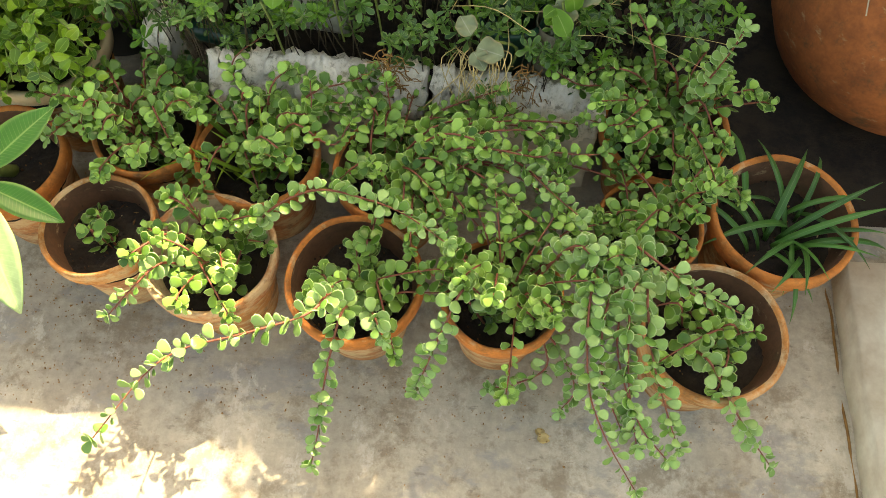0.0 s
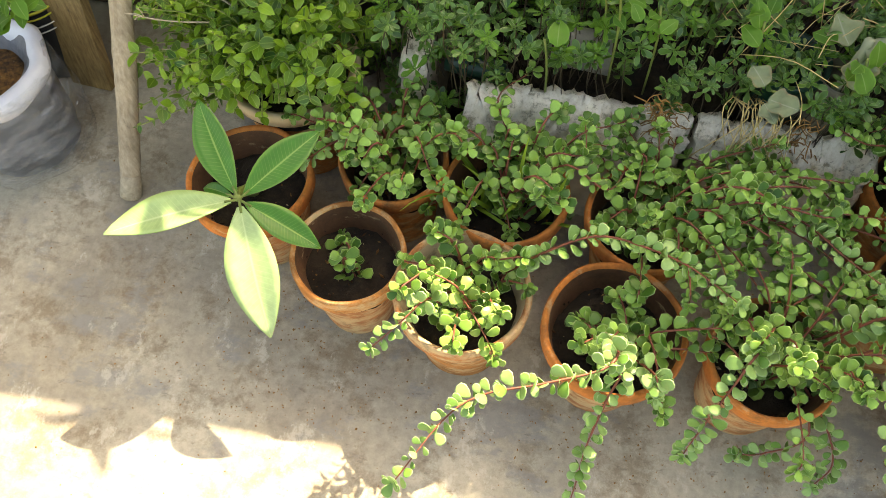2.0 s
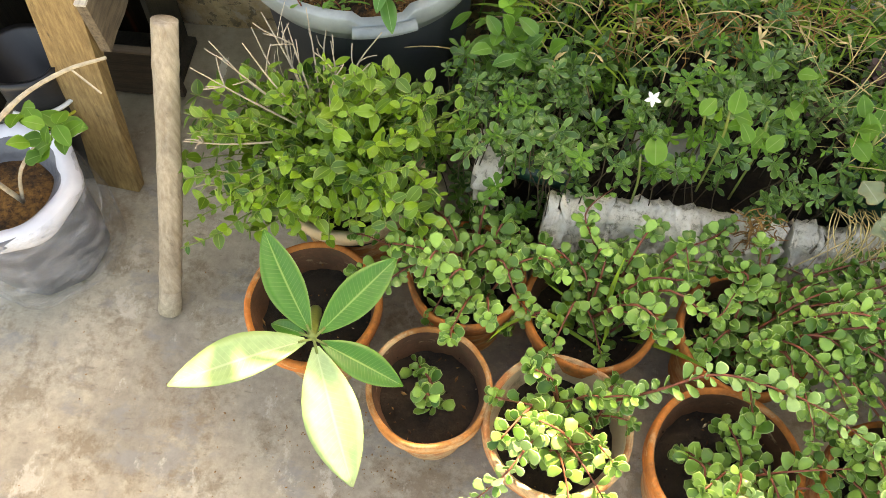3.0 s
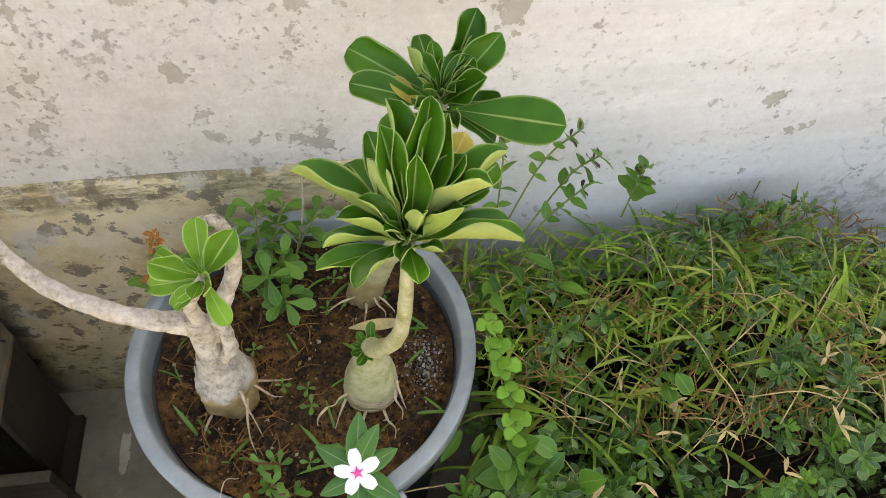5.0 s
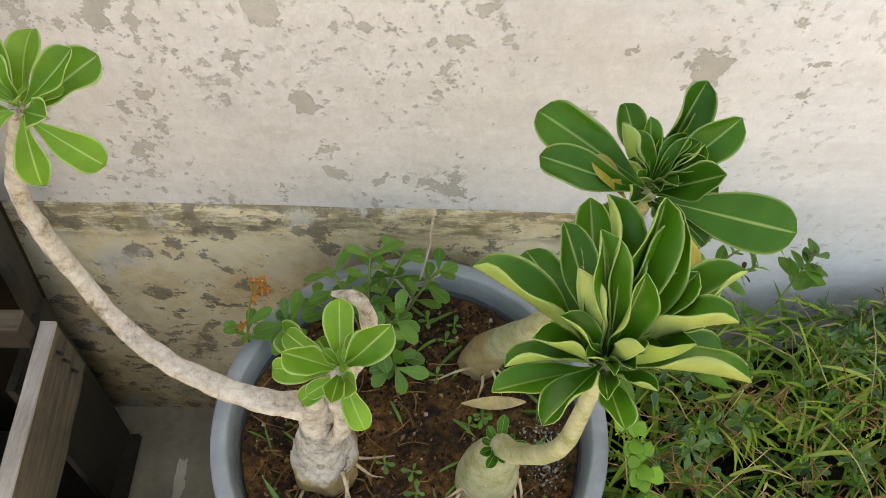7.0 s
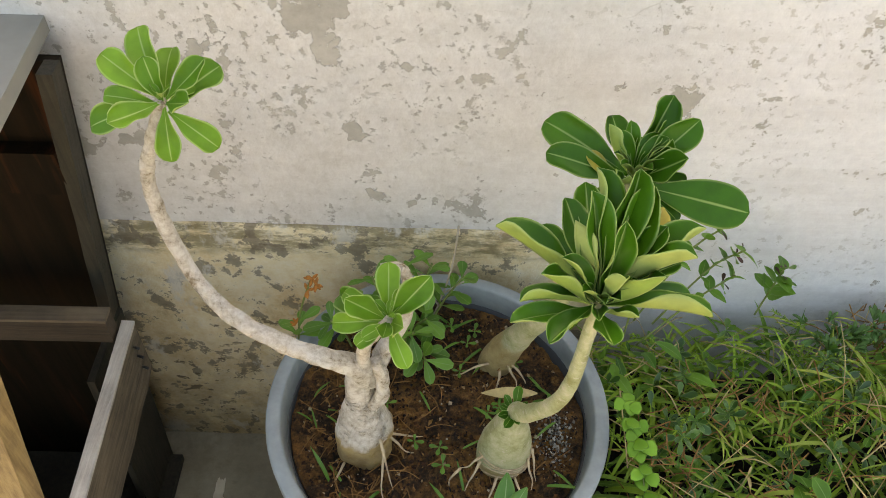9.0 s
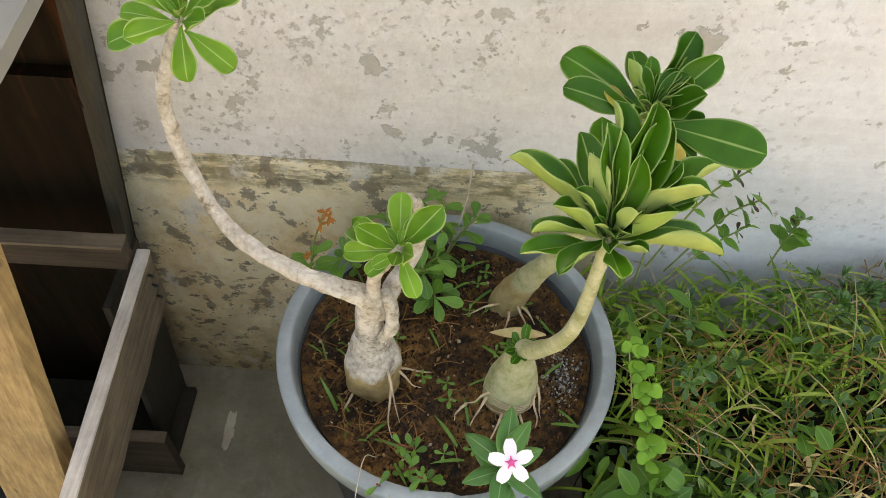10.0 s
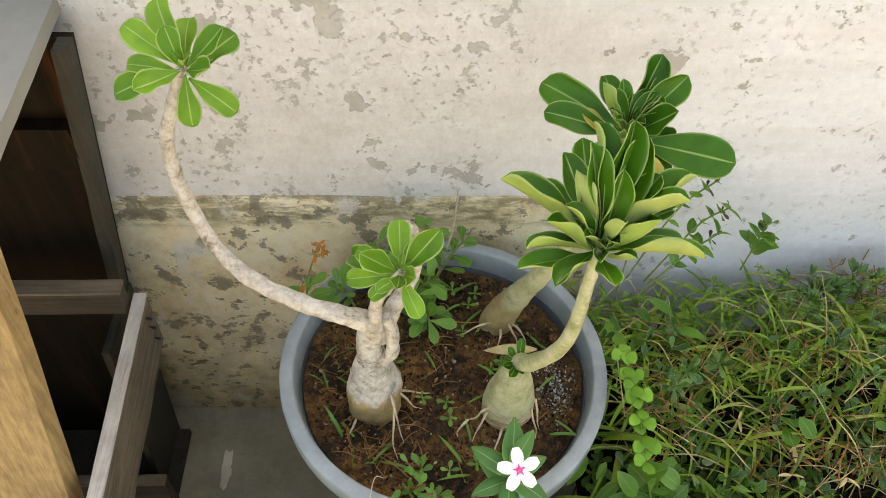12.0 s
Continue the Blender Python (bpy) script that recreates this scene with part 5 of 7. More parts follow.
for _ in range(420):
    x, y = 0.322 + rng.gauss(0, 0.012), 0.006 + rng.gauss(0, 0.018)
    if math.hypot(x - TX, y - TY) > 0.168:
        continue
    z = tub_soil_z(x, y) + 0.010 * math.exp(-((x - 0.322) / 0.015) ** 2 - ((y - 0.006) / 0.022) ** 2) * R(0.2, 1.0)
    g = R(0.0015, 0.0048)
    grit.add(LUMP, Matrix.Translation((x, y, z)) @ Euler((R(0, 6), R(0, 6), R(0, 6))).to_matrix().to_4x4() @ Matrix.Diagonal((g * R(0.7, 1.5), g, g * R(0.6, 1), 1)))
grit.place("grit", M_GRIT, stone, kind="stuff")
string_bm = bmesh.new()
tube(string_bm, curve_points([(0.112, -0.118, 0.475), (0.10, -0.133, 0.497), (0.094, -0.205, 0.48), (0.088, -0.212, 0.42), (0.092, -0.21, 0.385), (0.10, -0.20, 0.33)], 24), 0.0005, 6)
string_ob = part("string", string_bm, M_KERB)
tagged(string_ob, "loose white string hanging over the tub rim", "string")


# ---- jade bushes in the clay pots ----
JADE = round_leaf(8)
JADE_ME = shape_mesh("leaf", round_leaf(10))


def jade_shoot(pts, size, stem_bm, cloud=None, parent=None, spacing=0.0128, thick=0.0022):
    """A jointed red stem with opposite round leaves; the leaves go into a cloud or become objects of their own."""
    length = sum((b - a).length for a, b in zip(pts, pts[1:]))
    n = len(pts) - 1
    tube(stem_bm, pts, [thick * (1 - 0.65 * i / n) for i in range(n + 1)], 6, 0.2, 120)
    nodes = max(3, int(length / spacing))
    turn = R(0, 3)
    for i in range(nodes + 1):
        t = i / nodes
        f = t * n
        k = min(int(f), n - 1)
        p = pts[k].lerp(pts[k + 1], f - k)
        way = (pts[k + 1] - pts[k]).normalized()
        u = way.orthogonal().normalized()
        v = way.cross(u)
        a = turn + i * 1.5708 + R(-0.3, 0.3)
        side = u * math.cos(a) + v * math.sin(a)
        s = size * R(0.62, 1.32) * (1 - 0.4 * t * t)
        for sgn in (-1, 1):
            if rng.random() < 0.13:
                continue
            d = side * sgn + way * R(0.2, 0.7)
            d = d + rand_dir() * 0.35
            d.z = d.z * 0.6 + 0.15
            m = leaf_pose(p + side * sgn * thick, d, way * 0.4 + Vector((0, -0.35, 1.0)) + rand_dir() * 0.55, s)
            if cloud:
                cloud.add(JADE, m)
            else:
                lone_leaf("leaf", JADE_ME, M_JADE_ONE, m, parent)
    # a small cross of leaves closes the shoot
    way = (pts[-1] - pts[-2]).normalized()
    face = (way * 0.7 + Vector((0, -0.2, 0.8))).normalized()
    u = face.orthogonal().normalized()
    v = face.cross(u)
    for k in range(4):
        a = turn + k * 1.5708 + R(-0.2, 0.2)
        m = leaf_pose(pts[-1] + way * 0.002, u * math.cos(a) + v * math.sin(a) + face * (0.3 + 0.25 * (k % 2)), face, size * (0.85 if k % 2 else 0.62))
        if cloud:
            cloud.add(JADE, m)
        else:
            lone_leaf("leaf", JADE_ME, M_JADE_ONE, m, parent)


def jade_plant(key, shoots, reach, top, label, heroes=(), toward=(0, -0.15), size=0.0212):
    x, y, r = POTS[key]
    e = thing("jade_bush", (x, y, 0.155), label, "plant", "jade bushes in clay pots")
    stem, cloud = bmesh.new(), Cloud()
    for i in range(shoots):
        a = i * 2.4 + R(-0.5, 0.5)
        rr = reach * R(0.35, 1.0)
        base = Vector((x + R(-0.4, 0.4) * r, y + R(-0.4, 0.4) * r, 0.15))
        tip = Vector((x + math.cos(a) * rr + toward[0] * rr, y + math.sin(a) * rr + toward[1] * rr, top * R(0.62, 1.05)))
        mid = base.lerp(tip, 0.45) + Vector((0, 0, R(0.02, 0.07)))
        jade_shoot(curve_points([base, mid, tip, tip + (tip - mid) * 0.25 + Vector((0, 0, -R(0.0, 0.03)))], 12), size, stem, cloud)
    for pts in heroes:
        jade_shoot(curve_points(pts, 26), size * 1.02, stem, None, e, 0.0092, 0.0024)
    part("stem", stem, M_REDSTEM, e, "jointed red-brown stems")
    cloud.place("foliage", M_JADE, e, "dense small round fleshy leaves", "stuff")
    return e


JL = "trailing jade bush with round fleshy green leaves"
jade_plant("a", 3, 0.05, 0.20, "sparse jade bush cutting in dark soil", toward=(0.0, 0.3))
jade_plant("b", 14, 0.11, 0.285, JL, [[(0.60, -0.60, 0.18), (0.66, -0.61, 0.30), (0.73, -0.592, 0.336), (0.80, -0.60, 0.335), (0.863, -0.62, 0.33), (0.93, -0.66, 0.32)],
                                       [(0.52, -0.66, 0.17), (0.50, -0.69, 0.26), (0.47, -0.735, 0.27), (0.43, -0.77, 0.24)]], (0.1, -0.25))
jade_plant("e", 11, 0.12, 0.29, "jade bush with long trailing shoots over the floor", [[(0.77, -0.70, 0.18), (0.77, -0.75, 0.33), (0.75, -0.793, 0.36), (0.672, -0.829, 0.37), (0.604, -0.854, 0.375), (0.561, -0.89, 0.375), (0.512, -0.974, 0.37)],
                                       [(0.78, -0.71, 0.18), (0.785, -0.76, 0.29), (0.77, -0.80, 0.25), (0.755, -0.85, 0.19), (0.748, -0.90, 0.145), (0.738, -0.948, 0.11)],
                                       [(0.80, -0.70, 0.18), (0.83, -0.76, 0.27), (0.84, -0.78, 0.23)]], (0.1, -0.2))
jade_plant("d", 24, 0.16, 0.35, "bushy jade plant spilling over its pot", [[(1.0, -0.70, 0.18), (0.96, -0.72, 0.31), (0.93, -0.77, 0.27), (0.905, -0.815, 0.21), (0.893, -0.84, 0.17)],
                                       [(1.05, -0.68, 0.2), (1.10, -0.668, 0.35), (1.133, -0.69, 0.352), (1.128, -0.76, 0.33), (1.132, -0.85, 0.30), (1.156, -0.912, 0.28), (1.20, -0.975, 0.25)],
                                       [(1.05, -0.66, 0.2), (1.12, -0.66, 0.34), (1.174, -0.70, 0.34), (1.17, -0.80, 0.31), (1.20, -0.89, 0.285), (1.241, -0.935, 0.265)],
                                       [(1.06, -0.69, 0.17), (1.10, -0.76, 0.10), (1.05, -0.785, 0.05), (1.01, -0.79, 0.035)],
                                       [(1.06, -0.69, 0.17), (1.12, -0.75, 0.12), (1.15, -0.79, 0.06), (1.13, -0.82, 0.03)]], (0.15, 0.0))
jade_plant("bowl", 9, 0.10, 0.26, "jade bush in a wide clay bowl", [[(1.24, -0.62, 0.24), (1.20, -0.655, 0.335), (1.255, -0.695, 0.33), (1.30, -0.72, 0.325), (1.345, -0.74, 0.315)],
                                       [(1.30, -0.74, 0.18), (1.315, -0.79, 0.25), (1.364, -0.842, 0.195), (1.40, -0.875, 0.155), (1.436, -0.905, 0.12)],
                                       [(1.25, -0.65, 0.2), (1.21, -0.72, 0.33), (1.22, -0.80, 0.30), (1.25, -0.87, 0.25), (1.27, -0.91, 0.22)],
                                       [(1.25, -0.65, 0.2), (1.19, -0.72, 0.33), (1.185, -0.83, 0.305), (1.20, -0.92, 0.27)],
                                       [(1.25, -0.65, 0.2), (1.16, -0.73, 0.33), (1.15, -0.83, 0.30), (1.18, -0.90, 0.27)]], (-0.5, 0.0))
jade_plant("k", 17, 0.14, 0.34, JL, (), (-0.25, -0.1))
jade_plant("g", 12, 0.14, 0.29, JL, [[(0.40, -0.40, 0.2), (0.36, -0.42, 0.28), (0.30, -0.45, 0.27), (0.265, -0.48, 0.26)]], (-0.15, -0.1))
jade_plant("h", 9, 0.12, 0.26, JL, (), (0.0, -0.1))
jade_plant("i", 18, 0.17, 0.30, JL, [[(0.86, -0.47, 0.2), (0.95, -0.48, 0.31), (1.03, -0.505, 0.30), (1.08, -0.56, 0.31), (1.12, -0.61, 0.33)]], (0.25, -0.05))
jade_plant("j", 20, 0.16, 0.34, JL, [[(1.30, -0.36, 0.2), (1.31, -0.37, 0.33), (1.33, -0.36, 0.40), (1.34, -0.35, 0.45)]], (-0.1, -0.15))
# further shoots filling between the rows, rooted in the back pots
for key, tips in (("i", [(0.78, -0.40), (0.82, -0.395), (0.87, -0.40), (0.92, -0.395), (0.97, -0.40), (1.02, -0.395), (1.07, -0.40), (1.12, -0.40), (0.98, -0.50), (1.02, -0.56), (1.06, -0.50), (1.10, -0.53), (0.95, -0.58), (1.0, -0.62), (1.08, -0.6), (1.13, -0.57), (0.92, -0.52), (1.05, -0.45), (0.98, -0.44), (1.14, -0.48), (0.90, -0.56), (0.86, -0.60)]),
                  ("h", [(0.50, -0.385), (0.545, -0.395), (0.59, -0.39), (0.635, -0.40), (0.68, -0.385), (0.73, -0.395), (0.60, -0.38), (0.66, -0.36), (0.72, -0.40), (0.70, -0.45), (0.74, -0.5), (0.68, -0.53), (0.56, -0.35), (0.75, -0.36)]),
                  ("j", [(1.16, -0.38), (1.12, -0.36), (1.18, -0.44), (1.25, -0.28), (1.33, -0.28), (1.36, -0.32), (1.21, -0.46), (1.17, -0.33), (1.34, -0.42), (1.28, -0.45)]),
                  ("g", [(0.30, -0.38), (0.33, -0.34), (0.45, -0.35), (0.48, -0.40), (0.50, -0.44), (0.28, -0.43), (0.42, -0.30), (0.36, -0.48), (0.47, -0.48), (0.33, -0.47)])):
    x, y, r = POTS[key]
    owner = min((o for o in bpy.data.objects if o.name.startswith("jade_bush")), key=lambda o: abs(o.location.x - x) + abs(o.location.y - y))
    stem, cloud = bmesh.new(), Cloud()
    for tx, ty in tips:
        base = Vector((x + R(-0.03, 0.03), y + R(-0.03, 0.03), 0.16))
        tip = Vector((tx, ty, R(0.25, 0.33) - (0.045 if -0.41 < ty < -0.38 else 0)))
        jade_shoot(curve_points([base, base.lerp(tip, 0.5) + Vector((0, 0, R(0.05, 0.09))), tip, tip + Vector((R(-.05, .05), R(-.05, .05), R(-0.04, 0.02)))], 14), 0.0212, stem, cloud)
    part("stem", stem, M_REDSTEM, owner)
    cloud.place("foliage", M_JADE, owner, kind="stuff")

# ---- plumeria ----
PL = [shape_mesh("leaf", blade(1.0, w, lanceolate, 12, 6, c, f, 0.03, 0.006, s, 0.1)) for w, c, f, s in ((0.35, 0.35, 0.34, 0), (0.36, 0.2, 0.3, 2), (0.34, 0.9, 0.4, 4))]
PLP = [shape_mesh("leaf", blade(1.0, w, lanceolate, 12, 6, c, f, 0.03, 0.006, s, 0.1)) for w, c, f, s in ((0.36, 0.25, 0.22, 1), (0.38, 0.4, 0.26, 3))]
pl = thing("plumeria", (0.156, -0.487, 0.155), "young plumeria with five large glossy pointed leaves", "plant")
limb(pl, "stem", [(0.15, -0.48, 0.14), (0.165, -0.52, 0.21), (0.18, -0.56, 0.27), (0.187, -0.58, 0.288)], [0.012, 0.010, 0.009, 0.006], M_GREENSTEM, 12, 10, 0.15)
C = Vector((0.188, -0.58, 0.285))
# leaves flagged 1 have bright sunlight put into their upper colour
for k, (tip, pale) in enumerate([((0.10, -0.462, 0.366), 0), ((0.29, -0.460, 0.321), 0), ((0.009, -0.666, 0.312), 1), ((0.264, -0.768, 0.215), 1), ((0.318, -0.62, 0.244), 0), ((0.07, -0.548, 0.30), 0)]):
    tip = Vector(tip)
    d = (tip - C).normalized()
    start = C + d * 0.012
    stalk = bmesh.new()
    tube(stalk, [C - d * 0.004, start + d * 0.01], 0.0022, 6)
    part("leaf_stalk", stalk, M_GREENSTEM, pl)
    lone_leaf("leaf", PL[k % 3] if not pale else PLP[k % 2], [M_PLUM_UNDER_LIT, M_PLUM] if pale else [M_PLUM, M_PLUM_UNDER_LIT], leaf_pose(start, tip - start, Vector((0, 0, 1)) + Vector((0, -0.3 if not pale else 0.25, 0)), (tip - start).length * (1.03 if k < 5 else 0.6), 0.15 if k % 2 else -0.15), pl)

# ---- strap-leaved lily ----
lx, ly, lr = POTS["lily"]
lily = thing("strap_lily", (lx, ly, 0.16), "clump of dark green strap-leaved lilies", "plant")
for k in range(24):
    a = k * 2.4 + R(-0.3, 0.3)
    base = Vector((lx + R(-0.05, 0.05), ly + R(-0.05, 0.05), 0.155))
    ln = R(0.12, 0.215)
    me = shape_mesh("leaf", blade(1.0, R(0.055, 0.075), strap, 10, 2, R(1.0, 2.2), 0.35, 0.02, 0.006))
    lone_leaf("leaf", me, [M_STRAP, M_STRAP], leaf_pose(base, (math.cos(a) * R(0.3, 0.8), math.sin(a) * R(0.3, 0.8), 1), (-math.cos(a), -math.sin(a), 0.8), ln), lily)

# blades of grass in one back pot
gp = thing("pot_grass", (0.60, -0.43, 0.155), "long grass blades growing in a clay pot", "grass", kind="stuff")
gc = Cloud()
GB = [blade(1.0, 0.055, strap, 8, 2, c, 0.35) for c in (0.5, 1.0, 1.5)]
for _ in range(26):
    gc.add(rng.choice(GB), leaf_pose((0.60 + R(-.06, .06), -0.43 + R(-.05, .05), 0.15), (R(-.6, .6), R(-.7, .4), 1), (R(-1, 1), R(-1, 1), 0.5), R(0.10, 0.2)))
gc.place("blades", M_GRASS, gp, kind="stuff")

# ---- yellow-green shrub in the cream pot ----
bush = thing("yellow_green_shrub", (0.185, -0.275, 0.21), "dense shrub with bright yellow-green oval leaves and bare twigs", "plant")
bc, bs = Cloud(), bmesh.new()
BUSHLEAF = [blade(1.0, w, ovate, 6, 4, c, 0.22, 0.05, 0, s) for w, c, s in ((0.66, 0.25, 0), (0.58, 0.5, 2), (0.72, -0.1, 4))]
for i in range(70):
    tip = Vector((R(0.03, 0.35), R(-0.42, -0.335), R(0.255, 0.36)))
    base = Vector((0.185 + R(-.05, .05), -0.30 + R(-.03, .02), 0.22))
    pts = curve_points([base, base.lerp(tip, 0.5) + Vector((0, 0, R(0.06, 0.10))), tip], 9)
    tube(bs, pts, 0.0012, 5)
    sprig_leaves(bc, BUSHLEAF[i % 3], pts[4:], R(0.014, 0.028), 5, jitter=0.9)
for i in range(250):
    a = i * 2.4
    rr = math.sqrt((i + 1) / 250) * R(0.70, 1.2) * (1 + 0.6 * noise.noise((math.cos(a) * 1.6, math.sin(a) * 1.6, 0.4)))
    tip = Vector((0.185 + math.cos(a) * rr * 0.225, -0.285 + math.sin(a) * rr * 0.125, 0.465 - 0.08 * rr ** 2 + 0.05 * noise.noise((math.cos(a) * rr * 2.2, math.sin(a) * rr * 2.2, 3.1)) + R(-0.12, 0.035)))
    base = Vector((0.185 + R(-.03, .03), -0.275 + R(-.03, .03), 0.22))
    pts = curve_points([base, base.lerp(tip, 0.55) + Vector((R(-.02, .02), R(-.02, .02), 0.03)), tip], 9)
    tube(bs, pts, 0.0012, 5)
    sprig_leaves(bc, BUSHLEAF[i % 3], pts[4:], R(0.012, 0.029), 5, jitter=0.9)
part("stem", bs, M_GREENSTEM, bush)
bc.place("foliage", M_LEMON, bush, "small oval yellow-green leaves", "stuff")
tb = bmesh.new()
for tx, ty, tz in ((0.017, -0.326, 0.539), (-0.02, -0.385, 0.34), (-0.011, -0.37, 0.436), (0.07, -0.184, 0.50), (0.114, -0.211, 0.51), (0.131, -0.168, 0.50), (0.177, -0.226, 0.50), (0.058, -0.204, 0.49), (0.07, -0.27, 0.53), (0.01, -0.245, 0.50), (0.031, -0.277, 0.51), (0.239, -0.269, 0.51), (0.207, -0.283, 0.52), (0.245, -0.203, 0.50), (0.16, -0.16, 0.48), (0.09, -0.17, 0.47)):
    tip = Vector((tx, ty, tz))
    root = Vector((0.16, -0.28, 0.34)).lerp(tip, 0.25)
    pts = curve_points([root, root.lerp(tip, 0.55) + rand_dir() * 0.012, tip], 9)
    tube(tb, pts, [0.0017 - 0.0001 * i for i in range(10)], 6, 0.3, 100)
    for k in range(rng.choice((1, 2, 3))):
        q = pts[rng.choice((4, 5, 6, 7))]
        d = ((tip - root).normalized() + rand_dir() * 0.9).normalized() * R(0.02, 0.045)
        tube(tb, curve_points([q, q + d * 0.5 + rand_dir() * 0.003, q + d], 4), 0.0009, 5, 0.3, 100)
part("twig", tb, M_TWIG, bush, "bare pale twigs")
rl = shape_mesh("leaf", round_leaf(14, 0.03))
lone_leaf("leaf", rl, M_LEMON, leaf_pose((0.30, -0.362, 0.478), (0.6, -0.8, 0.2), (0, -0.4, 1), 0.024), bush, "round pale yellow leaf")


# ---- unseen plants added behind the parapet to cast leaf shade on the floor ----
trail = thing("unseen_parapet_shrub", (1.25, 0.55, 0), "small-leaved shrub growing over the parapet wall", "shrub")
tl, ts = Cloud(), bmesh.new()
for i in range(170):
    x = 0.80 + 0.75 * math.sqrt(R(0, 1))
    high_z = 1.285 + 0.34 * ((x - 0.78) / 0.75) * R(0.15, 1.0)
    tip = Vector((x, R(0.26, 0.42), high_z))
    base = Vector((1.25 + R(-0.25, 0.25), 0.55, 1.0))
    pts = curve_points([base, base.lerp(tip, 0.6) + Vector((0, 0.03, 0.06)), tip], 8)
    tube(ts, pts, 0.0016, 5)
    sprig_leaves(tl, OV, pts[3:], R(0.020, 0.032), 5)
for i in range(150):
    tip = Vector((R(1.14, 1.62), R(0.26, 0.44), R(1.28, 1.60)))
    base = Vector((1.35 + R(-0.2, 0.2), 0.55, 1.0))
    pts = curve_points([base, base.lerp(tip, 0.6) + Vector((0, 0.03, 0.06)), tip], 8)
    tube(ts, pts, 0.0016, 5)
    sprig_leaves(tl, OV, pts[3:], R(0.022, 0.036), 6)
for x in (1.05, 1.25, 1.42):
    tube(ts, curve_points([(1.25, 0.55, 0.0), (x * 0.5 + 0.625, 0.55, 0.5), (x, 0.55, 1.05)], 8), 0.008, 7)
part("stem", ts, M_REDSTEM, trail)
tl.place("foliage", M_BUSH, trail, kind="stuff")
frangi = thing("tall_plumeria", (0.46, 0.48, 0), "tall plumeria behind the parapet wall", "plant")
limb(frangi, "stem", [(0.46, 0.48, 0.0), (0.47, 0.47, 0.6), (0.46, 0.40, 1.1), (0.458, 0.33, 1.325)], [0.02, 0.018, 0.014, 0.010], M_GREENSTEM, 14, 10, 0.15)
for k, tip in enumerate([(0.60, 0.31, 1.393), (0.53, 0.31, 1.467), (0.335, 0.31, 1.44), (0.44, 0.42, 1.47), (0.50, 0.48, 1.36)]):
    tip, hub = Vector(tip), Vector((0.458, 0.33, 1.325))
    lone_leaf("leaf", PL[k % 3], [M_PLUM, M_PLUM_UNDER_LIT], leaf_pose(hub, tip - hub, (-0.42, -1.0, 0.9), (tip - hub).length * 1.02), frangi)


# ---- broken cement slabs and the planting bed ----
def rough_slab(name, x0, x1, y0, y1, top, label, tilt=0.0):
    s = thing(name, ((x0 + x1) / 2, (y0 + y1) / 2, 0), label, "cement slab", "broken cement slabs edging the bed")
    nx = int((x1 - x0) / 0.005)
    bm = bmesh.new()
    prof = [(y0 - 0.012, 0.0), (y0 - 0.010, top * 0.35), (y0 - 0.008, top - 0.09), (y0 - 0.003, top - 0.06), (y0 + 0.006, top - 0.032), (y0 + 0.016, top - 0.010), (y0 + 0.028, top), (y0 + (y1 - y0) * 0.65, top + 0.004), (y1 - 0.012, top), (y1, top - 0.02), (y1, top * 0.4), (y1, 0)]
    fine = [prof[0]]
    for a, b in zip(prof, prof[1:]):
        m = max(1, int(math.hypot(b[0] - a[0], b[1] - a[1]) / 0.009))
        fine += [(a[0] + (b[0] - a[0]) * j / m, a[1] + (b[1] - a[1]) * j / m) for j in range(1, m + 1)]
    prof = fine
    rings = []
    for i in range(nx + 1):
        x = x0 + (x1 - x0) * i / nx
        ring = []
        for k, (y, z) in enumerate(prof):
            p = Vector((x, y, z + tilt * (x - x0)))
            amp = 0.015 if z > top - 0.09 and y < y1 - 0.005 else 0.006
            p = p + noise.noise_vector(p * 26) * amp * 0.5 + noise.noise_vector(p * 80) * amp * 0.6 + noise.noise_vector(p * 190) * amp * 0.5
            if z > top - 0.03:
                p.z += 0.012 * noise.noise(p * 9)
            ring.append(bm.verts.new((p.x, p.y, max(0, p.z))))
        rings.append(ring)
    for a, b in zip(rings, rings[1:]):
        for k in range(len(prof) - 1):
            bm.faces.new((a[k], b[k], b[k + 1], a[k + 1]))
    bm.faces.new(rings[0])
    bm.faces.new(rings[-1][::-1])
    bmesh.ops.recalc_face_normals(bm, faces=bm.faces)
    for f in bm.faces:
        c = f.calc_center_median()
        f.material_index = 0 if c.z - tilt * (c.x - x0) > top - 0.105 + 0.05 * noise.noise(c * 30) else 1
    me = bpy.data.meshes.new("slab")
    bm.to_mesh(me)
    bm.free()
    finish("slab", me, [M_CONC, M_CONCGREY], s)
    return s


rough_slab("cement_slab", 0.505, 0.872, -0.352, -0.288, 0.282, "broken white cement slab with a crumbling top edge", -0.02)
rough_slab("cement_slab", 0.885, 1.175, -0.356, -0.292, 0.272, "broken white cement slab with a crumbling top edge", -0.06)
rough_slab("cement_slab", 0.388, 0.43, -0.30, -0.19, 0.30, "short broken cement block standing on end", 0.2)


def bed_height(x, y):
    edge = min(1.0, max(0.0, (x - 0.44) / 0.05)) * min(1.0, max(0.0, (1.42 - x) / 0.10))
    return edge * (0.20 + 0.05 * noise.noise((x * 5, y * 5, 0.3)) + 0.02 * noise.noise((x * 21, y * 21, 0.8)) + 0.09 * max(0, y + 0.2) - 0.30 * max(0, x - 0.95) * max(0, min(1, (y + 0.06) * 5))) + 0.001


bed = part("soil_bed", grid_sheet(0.43, 1.5, -0.30, 0.243, 90, 50, bed_height), M_SOIL)
tagged(bed, "dark soil heaped between cement slabs and the wall", "soil", kind="stuff")

